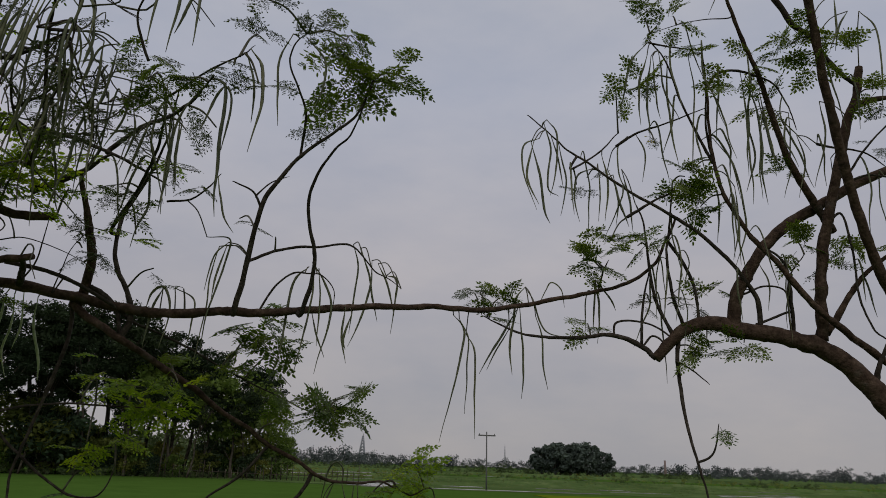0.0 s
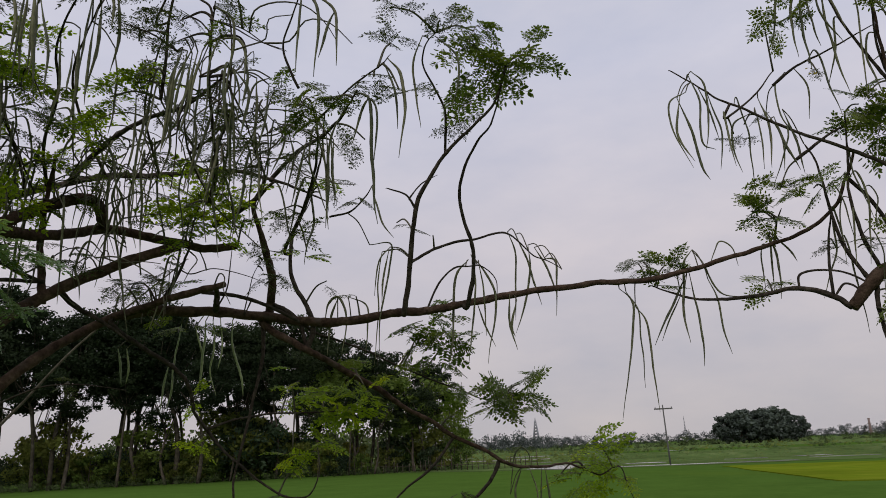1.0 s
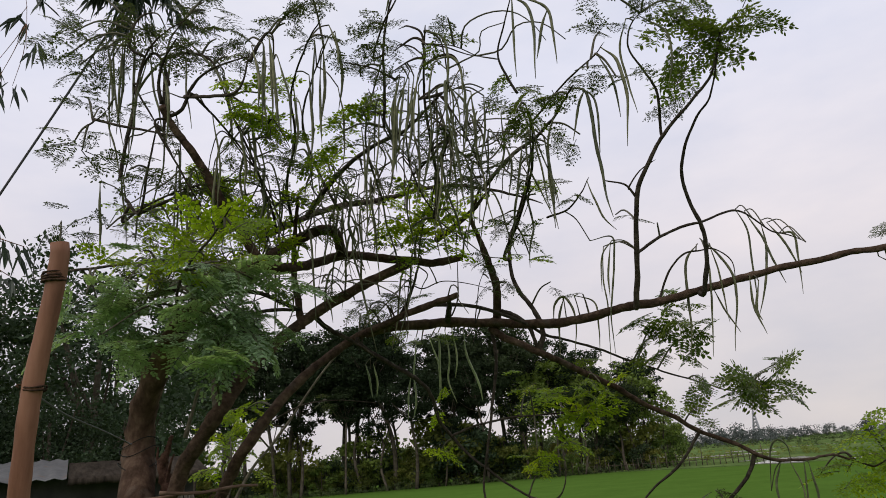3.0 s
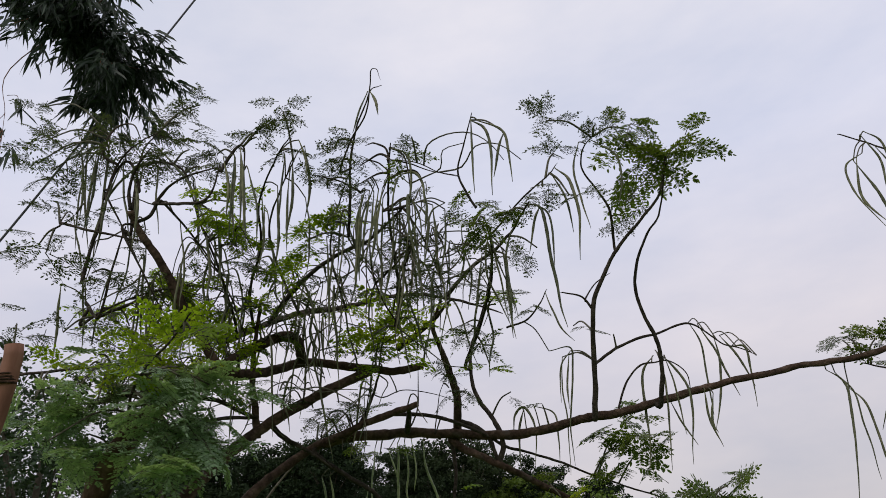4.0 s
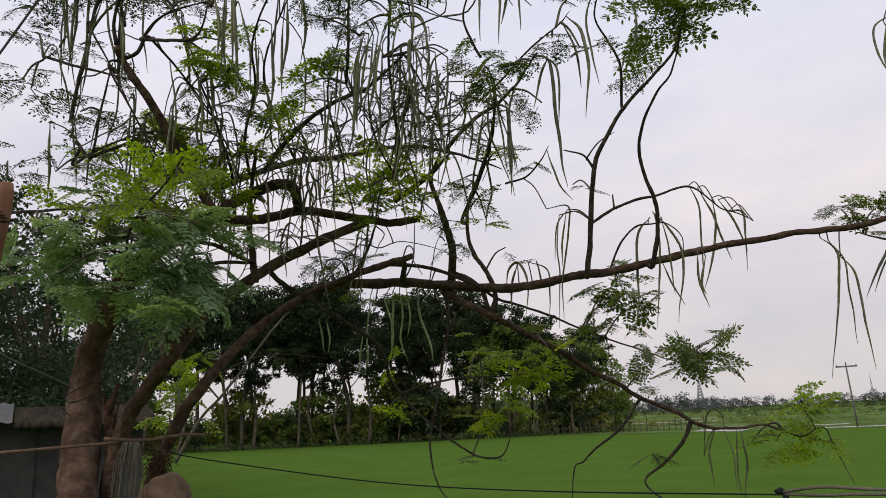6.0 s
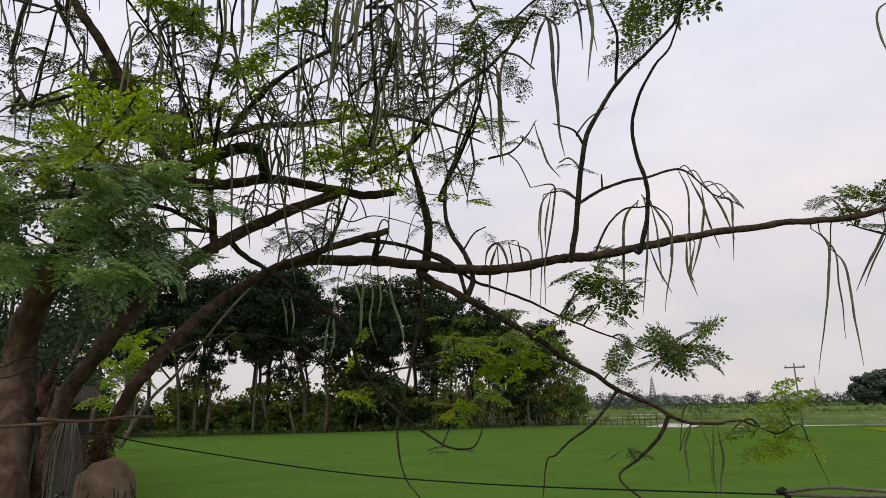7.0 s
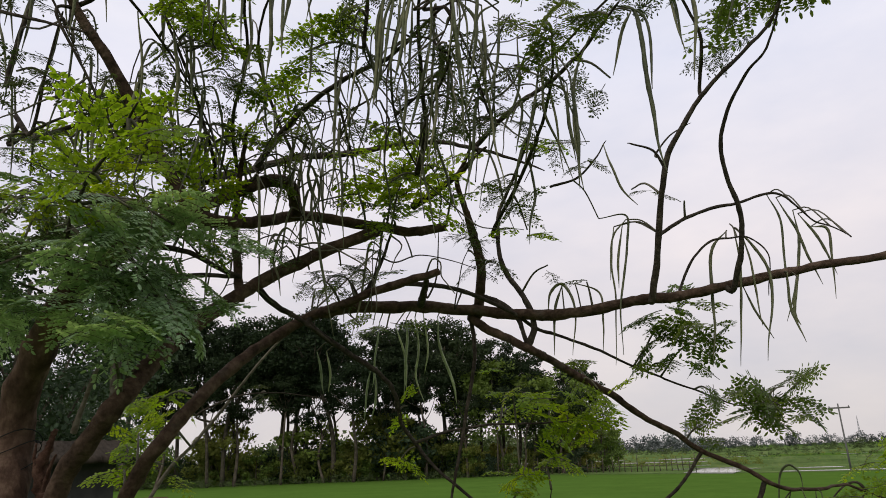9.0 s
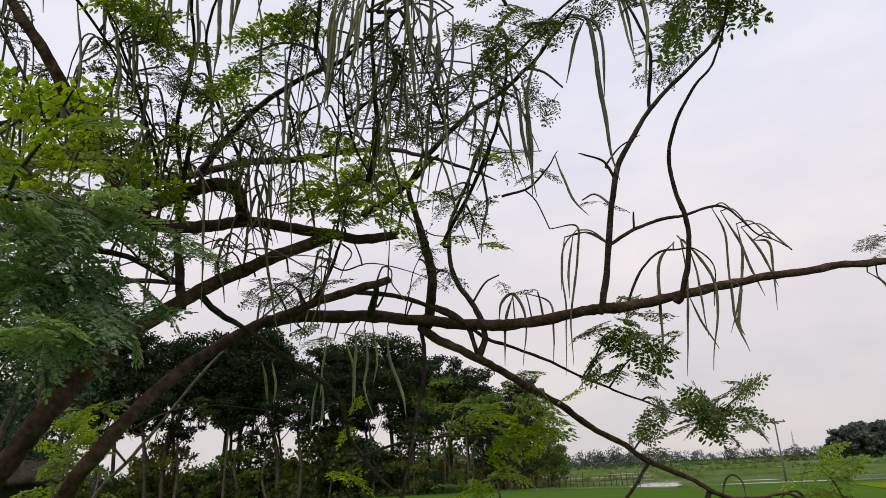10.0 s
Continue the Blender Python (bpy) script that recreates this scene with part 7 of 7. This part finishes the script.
    for at, e, k in (((-4.385, 1.9, 5.36), (-4.22, 1.9, 5.23), 7), ((-4.36, 1.9, 5.2), (-4.455, 1.9, 5.15), 7), ((-4.31, 1.9, 4.9), (-4.19, 1.9, 4.8), 8),
                     ((-4.34, 1.9, 5.05), (-4.68, 1.9, 4.88), 8), ((-4.34, 1.9, 5.05), (-4.66, 1.9, 4.7), 8), ((-4.33, 1.9, 5.0), (-4.42, 1.9, 4.62), 6)):
        at, e = Vector(at), Vector(e)
        shoots.append(tube(spline([at, at.lerp(e, 0.5) + Vector((0, 0.02, 0.04)), e], 3), [0.003, 0.0028, 0.0026, 0.0022, 0.002, 0.0018, 0.0015], 4))
        bunch(e, (e - at).normalized(), k)
    for shoot in shoots:
        put("branchlet", mesh("branchlet", *shoot, BAMBOO), root, inv)
    tagged(put("leaves", mesh("leaves", leaves_v, leaves_f, BAMBOO_LEAF, False), root, inv), kind="stuff")


bamboo()

# ---- wires, post and rail by the tree
v, f = tube(spline([(-6.6, 1.058, 0.25), (-4.862, 2.43, 4.8), (-3.94, 3.139, 7.3), (-3.2, 3.71, 9.3)], 4), [0.0095] * 13, 6)
tagged(put("stay_wire", mesh("stay_wire", v, f, WIRE)), "slanting dark stay wire running up past the bamboo", "wire")

post = thing("bamboo_post", "cut brown bamboo post with a knotted joint", "post", (-2.06, 0.757, 0.36))
inv = Matrix.Translation((2.06, -0.757, -0.36))
foot, head = Vector((-2.06, 0.757, 0.36)), Vector((-1.762, 0.757, 2.662))
stem = [foot.lerp(head, i / 90) + Vector((0.005 * math.sin(i * 0.31), 0.004 * math.sin(i * 0.23), 0)) for i in range(91)]
stem[-1] = head
grow = []
for i, p in enumerate(stem):
    knot = min(abs(p.z - z) for z in (0.8, 1.15, 1.5, 1.79, 2.06, 2.318, 2.575))
    grow.append(0.0212 + 0.0024 * math.exp(-(knot / 0.014) ** 2) + 0.004 * (2.66 - p.z) / 2.3 + 0.0006 * math.sin(i * 1.3))
put("culm", mesh("culm", *tube(stem, grow, 20, 0.05), BAMBOO), post, inv)
ring = [tube([Vector((-1.772, 0.757, 2.575 + dz)) + Vector((math.cos(a), math.sin(a), 0.12 * math.sin(a + dz * 90))) * (0.0252 + 0.003 * noise.noise(Vector((a, dz * 300, 1.7)))) for a in [2 * math.pi * k / 16 for k in range(17)]], [0.0028 + 0.0022 * noise.noise(Vector((k * 0.7, dz * 400, 0.3))) for k in range(17)], 6, 0.7) for dz in (-0.006, 0.0, 0.005, 0.011)]
put("tie_wire", mesh("tie_wire", *join(ring), CHAR), post, inv, "dark charred binding round the joint")
low_at = foot.lerp(head, (2.318 - 0.36) / 2.302)
band = [tube([low_at + Vector((math.cos(a), math.sin(a), 0.1 * math.sin(2 * a + dz * 90))) * 0.0245 + Vector((0, 0, dz)) for a in [2 * math.pi * k / 16 for k in range(17)]], [0.0022 + 0.0012 * noise.noise(Vector((k * 0.9, dz * 400, 4.3))) for k in range(17)], 5, 0.6) for dz in (-0.004, 0.003)]
put("tie_wire", mesh("tie_wire", *join(band), CHAR), post, inv, "dark binding round the lower joint")
rr = random.Random(31)
tuft = []
for k in range(26):
    p = low_at + Vector((-0.026 + rr.gauss(0, 0.005), rr.gauss(0, 0.008), rr.gauss(0.004, 0.006)))
    d = Vector((rr.gauss(-0.5, 0.4), rr.gauss(0, 0.4), rr.gauss(0.1, 0.6))).normalized() * rr.uniform(0.012, 0.034)
    tuft.append(tube([p, p + d * 0.5, p + d - Vector((0, 0, 0.004))], [0.0012, 0.0026, 0.0005], 4))
put("dry_leaves", mesh("dry_leaves", *join(tuft), DRY), post, inv, "withered red-brown leaves caught at the joint")
put("wire_tail", mesh("wire_tail", *tube(spline([(-1.79, 0.745, 2.58), (-1.835, 0.745, 2.585), (-1.83, 0.74, 2.64), (-1.805, 0.745, 2.69), (-1.775, 0.74, 2.66)], 5), [0.0014] * 21, 4), WIRE), post, inv)

v, f = tube(spline([(-1.845, 0.780, 2.310), (-2.055, 0.992, 2.287), (-2.324, 1.286, 2.269), (-2.588, 1.580, 2.244)], 5), [0.003] * 16, 5)
tagged(put("fence_wire", mesh("fence_wire", v, f, TIN)), "thin grey wire strung from the post to the tree trunk", "wire")

for pts, r, lab in (([(-2.823, 1.157, 2.021), (-2.591, 1.476, 2.035), (-2.433, 1.669, 2.046)], 0.0067, "peeled brown stick tied across the trunk"),
                    ([(-2.433, 1.596, 2.060), (-2.384, 1.730, 2.048), (-2.359, 1.876, 2.060), (-2.341, 1.989, 2.058)], 0.0073, "pale peeled stick tied across the trunk")):
    line = spline(pts, 6)
    v, f = tube(line, [r * (1 - 0.3 * i / len(line)) for i in range(len(line))], 8, 0.2)
    tagged(put("rail_stick", mesh("rail_stick", v, f, STICK)), lab, "stick", "sticks tied to the trunk")

rope_line = spline([(-2.469, 1.791, 2.009), (-2.447, 1.872, 2.000), (-2.328, 2.062, 1.947), (-1.679, 2.211, 1.853), (-1.032, 2.178, 1.825), (-0.244, 2.193, 1.815)], 8)
v, f = tube(rope_line, [0.0025] * len(rope_line), 6, 0.15)
tagged(put("black_rope", mesh("black_rope", v, f, BLACK)), "sagging black rope tied to the tree", "rope")
loop_line = spline([(-0.244, 2.194, 1.822), (-0.141, 2.09, 1.847), (-0.03, 2.03, 1.848), (0.2, 1.95, 1.85)], 7)
low_line = spline([(-0.244, 2.194, 1.816), (-0.131, 2.087, 1.826), (-0.04, 2.025, 1.836), (0.2, 1.95, 1.845)], 7)
pale = thing("pale_rope", "doubled pale rope knotted to the black one", "rope", (-0.244, 2.194, 1.82))
inv = Matrix.Translation((0.244, -2.194, -1.82))
for line in (loop_line, low_line):
    put("strand", mesh("strand", *tube(line, [0.0045] * len(line), 6, 0.15), CORD), pale, inv)
knot_v, knot_f = tube(spline([(-0.262, 2.196, 1.818), (-0.25, 2.2, 1.826), (-0.238, 2.192, 1.812), (-0.244, 2.186, 1.79)], 5), [0.009] * 16, 7, 0.3)
put("knot", mesh("knot", knot_v, knot_f, BLACK), pale, inv)

# ---- hank of thin cords hung on the trunk
hank = thing("cord_hank", "hank of thin pale cords hanging from the tied stick", "cord", (-1.953, 1.311, 2.054))
inv = Matrix.Translation((1.953, -1.311, -2.054))
rr = random.Random(21)
for k in range(34):
    a, w = rr.uniform(0, 2 * math.pi), rr.uniform(0.008, 0.042)
    s = Vector((-1.945 + 0.022 * math.cos(a), 1.315 + 0.02 * math.sin(a), 2.05))
    e = Vector((-1.945 + w * math.cos(a) * 1.2, 1.30 + w * math.sin(a), rr.uniform(1.7, 1.9)))
    line = spline([s, s.lerp(e, 0.4) + Vector((w * math.cos(a) * 0.4, w * math.sin(a) * 0.4, 0)), e], 5)
    cord = put("cord", mesh("cord", *tube(line, [0.0012] * len(line), 4), CORD), hank, inv)
    if k % 3 == 0:
        put("peg", mesh("peg", *rod(e + Vector((0, 0, 0.006)), e - Vector((0, 0, 0.005)), 0.002, 0.0026, 7), PLASTIC if k % 2 else BLACK), cord, None, "small peg at a cord's end")
bundle = spline([(-1.985, 1.28, 1.86), (-1.96, 1.275, 1.835), (-1.935, 1.28, 1.85), (-1.92, 1.285, 1.87)], 5)
put("cord_end", mesh("cord_end", *tube(bundle, [0.005, 0.007, 0.008, 0.0085, 0.0085, 0.008, 0.0085, 0.008, 0.008, 0.007, 0.007, 0.0065, 0.0065, 0.006, 0.005, 0.0035], 8, 0.4), BLACK), hank, inv, "dark knotted bundle of cord ends")
hank.matrix_basis = Matrix.Translation((-2.304, 1.593, 2.051)) @ Matrix.Scale(1.2, 4)

# ---- dry straw caught where the sticks are tied
straw = thing("dry_straw_tuft", "brown tuft of dry straw and bark caught behind the tied sticks", "straw", (-1.99, 1.47, 1.98))
inv = Matrix.Translation((1.99, -1.47, -1.98))
rr = random.Random(23)
v, f = [], []
for k in range(260):
    p = Vector((-2.0 + rr.gauss(0, 0.014), 1.47 + rr.gauss(0, 0.016), 1.975 + rr.gauss(0, 0.03)))
    d = Vector((rr.gauss(0, 0.5), rr.gauss(0, 0.5), rr.gauss(-0.5, 0.6))).normalized() * rr.uniform(0.025, 0.055)
    tv, tf = tube([p, p + d * 0.5 + Vector((0, 0, 0.006)), p + d], [0.0018, 0.0015, 0.0006], 3)
    f += [tuple(i + len(v) for i in face) for face in tf]
    v += tv
put("straw", mesh("straw", v, f, DRY), straw, inv)
straw.matrix_basis = Matrix.Translation((-2.348, 1.784, 1.962)) @ Matrix.Scale(1.2, 4)

# ---- cut stump beside the trunk
stump_line = spline([(-1.9, 1.5, 0.3), (-1.92, 1.5, 0.9), (-1.945, 1.48, 1.5), (-1.955, 1.462, 1.82), (-1.96, 1.455, 1.915), (-1.965, 1.45, 1.945)], 6)
n = len(stump_line)
widths = [0.082] * n
for i in range(n):
    widths[i] = 0.082 * (1.0 if stump_line[i].z < 1.86 else math.sqrt(max(0.04, 1 - ((stump_line[i].z - 1.86) / 0.09) ** 2)))
stump = thing("tree_stump", "rounded brown stump with dry vines", "stump", (-1.9, 1.5, 0.3))
inv = Matrix.Translation((1.9, -1.5, -0.3))
put("wood", mesh("wood", *tube(stump_line, widths, 22, 0.09), CUT), stump, inv)
rr = random.Random(33)
for a in (-1.25, -0.75, -0.45, -0.3, -0.05, 0.2, 0.35):
    low, twist, reach_up = rr.uniform(1.74, 1.86), rr.uniform(-0.25, 0.35), rr.uniform(0.0, 0.03)
    line = spline([(-1.955 + 0.078 * math.cos(a), 1.46 + 0.078 * math.sin(a), 1.895 - reach_up), (-1.955 + 0.087 * math.cos(a), 1.46 + 0.087 * math.sin(a), 1.86 - reach_up), (-1.95 + 0.096 * math.cos(a + twist), 1.46 + 0.096 * math.sin(a + twist), low)], 4)
    put("vine", mesh("vine", *tube(line, [0.0024 - 0.00016 * q for q in range(len(line))], 5, 0.3), BRANCH), stump, inv)
stump.matrix_basis = Matrix.Translation((-2.240, 1.820, -0.054)) @ Matrix.Scale(1.2, 4)


# ---- wires wound round the trunk
for z, s in ((2.165, 0), (2.225, 1), (2.26, 2)):
    line = [Vector((-2.730 - 0.36 * (z - 2.19), 1.724 + 0.32 * (z - 2.19), z + 0.02 * math.sin(a * 2 + s))) + Vector((math.cos(a), math.sin(a), 0)) * 0.078 for a in [2 * math.pi * k / 20 for k in range(21)]]
    tagged(put("trunk_wire", mesh("trunk_wire", *tube(line, [0.0017] * 21, 5), BLACK)), "dark wire wound round the tree trunk", "wire", "wires round the trunk")

# ---- low shed behind
shed = thing("shed", "low dark shed, roofed with dull tin and dark thatch", "shed", (-14.2, 8.2, 0.0))
m = pose(0, 0, 0, rz=58)
shed.matrix_basis = Matrix.Translation((-15.2, 6.3, 0.0)) @ m
for b in (box(-3.4, 1.5, -0.05, 2.85, 1.62, 2.35), box(-3.4, -1.62, -0.05, 2.85, -1.5, 2.35), box(-3.4, -1.5, -0.05, -3.28, 1.5, 2.35), box(2.73, -1.5, -0.05, 2.85, 1.5, 2.35)):
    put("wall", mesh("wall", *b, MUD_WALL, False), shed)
for side in (-1, 1):
    verts, faces = [], []
    for i in range(97):
        x = -3.8 + 6.25 * i / 96
        w = 0.02 * math.sin(i * 1.57)
        verts += [(x, side * 2.05, 2.36 + w), (x, 0, 2.76 + w), (x, side * 2.05, 2.345 + w), (x, 0, 2.745 + w)]
        if i:
            o = (i - 1) * 4
            faces += [(o, o + 1, o + 5, o + 4), (o + 2, o + 6, o + 7, o + 3), (o, o + 4, o + 6, o + 2)]
    put("roof_sheet", mesh("roof_sheet", verts, faces, TIN), shed, None, "corrugated tin sheet")
    verts, faces = [], []
    for i in range(41):
        x = 2.47 + 2.35 * i / 40
        for k in range(7):
            u = k / 6
            z = 2.68 - 0.36 * u + 0.03 * noise.noise(Vector((x * 7, u * 5, side)))
            y = side * (0.02 + (2.05 + 0.09 * noise.noise(Vector((x * 9, side, 3.1)))) * u)
            verts += [(x, y, z), (x, y, z - 0.09)]
        if i:
            o, q = (i - 1) * 14, i * 14
            for k in range(6):
                faces += [(o + 2 * k, o + 2 * k + 2, q + 2 * k + 2, q + 2 * k), (o + 2 * k + 1, q + 2 * k + 1, q + 2 * k + 3, o + 2 * k + 3)]
            faces.append((o + 12, o + 13, q + 13, q + 12))
    put("thatch", mesh("thatch", verts, faces, THATCH), shed, None, "dark thatch with a ragged eave")
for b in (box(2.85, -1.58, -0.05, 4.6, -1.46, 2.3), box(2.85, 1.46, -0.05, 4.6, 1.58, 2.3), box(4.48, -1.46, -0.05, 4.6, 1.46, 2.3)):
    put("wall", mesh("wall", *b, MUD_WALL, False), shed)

# ---- far things: power pole, mast, tower, chimney, fence
pole = thing("power_pole", "grey power pole with one cross-arm in the fields", "power pole", (3.55, 66.8, 0.0))
put("shaft", mesh("shaft", *rod((0, 0, -0.1), (-0.06, 0, 5.2), 0.08, 0.055, 8), CONCRETE), pole)
arm = put("cross_arm", mesh("cross_arm", *box(-0.83, -0.06, 4.79, 0.77, 0.06, 4.91), CONCRETE, False), pole)
for x in (-0.72, -0.06, 0.68):
    put("insulator", mesh("insulator", *rod((x, 0, 4.9), (x, 0, 5.04), 0.04, 0.025, 8), TIN), arm)


def lattice(name, at, height, foot, label, category):
    root = thing(name, label, category, at)
    legs = []
    for sx in (-1, 1):
        for sy in (-1, 1):
            put("leg", mesh("leg", *rod((sx * foot, sy * foot, -1), (sx * foot * 0.12, sy * foot * 0.12, height), foot * 0.16, foot * 0.12, 4), STEEL), root)
    for k in range(9):
        u, w = k / 9, (k + 1) / 9
        a, b = foot * (1 - 0.88 * u), foot * (1 - 0.88 * w)
        for sy in (-1, 1):
            legs.append(rod((-a, sy * a, height * u), (b, sy * b, height * w), foot * 0.09, foot * 0.09, 4))
            legs.append(rod((a, sy * a, height * u), (-b, sy * b, height * w), foot * 0.09, foot * 0.09, 4))
            legs.append(rod((sy * a, -a, height * u), (sy * b, b, height * w), foot * 0.09, foot * 0.09, 4))
    put("bracing", mesh("bracing", *join(legs), STEEL), root)
    put("mast_top", mesh("mast_top", *rod((0, 0, height * 0.97), (0, 0, height * 1.1), foot * 0.14, foot * 0.09, 5), STEEL), root)


lattice("lattice_tower", (-109.0, 900, 0), 33.0, 5.0, "pale steel lattice tower on the horizon", "tower")
lattice("lattice_mast", (38.7, 500, 0), 16.0, 0.8, "thin steel mast on the horizon", "mast")
chimney = thing("brick_chimney", "distant brick kiln chimney", "chimney", (179, 600, 0))
put("shaft", mesh("shaft", *rod((0, 0, -0.5), (0, 0, 12.0), 1.1, 0.75, 12), BRICK_RED), chimney)
put("rim", mesh("rim", *rod((0, 0, 11.7), (0, 0, 12.3), 0.95, 0.95, 12), BRICK_RED), chimney)

fence = thing("stick_fence", "row of rough sticks fencing the paddy's edge", "fence", (-22, 73, 0))
inv = Matrix.Translation((22, -73, 0))
rr = random.Random(31)
for k in range(52):
    u = k / 51
    x, y = -36 + 27 * u + rr.uniform(-0.15, 0.15), 66.5 + 6.6 * u ** 0.8 + rr.uniform(-0.2, 0.2)
    h = rr.uniform(0.7, 1.7)
    put("stake", mesh("stake", *rod((x, y, -0.05), (x + rr.gauss(0, 0.06), y, h), 0.05, 0.035, 5), GROVE_BARK), fence, inv)
for z in (0.6,):
    line = spline([(-36, 66.5, z), (-28, 69.8, z + 0.1), (-18, 72.0, z - 0.05), (-9, 73.1, z)], 6)
    put("rail", mesh("rail", *tube(line, [0.03] * len(line), 5), GROVE_BARK), fence, inv)
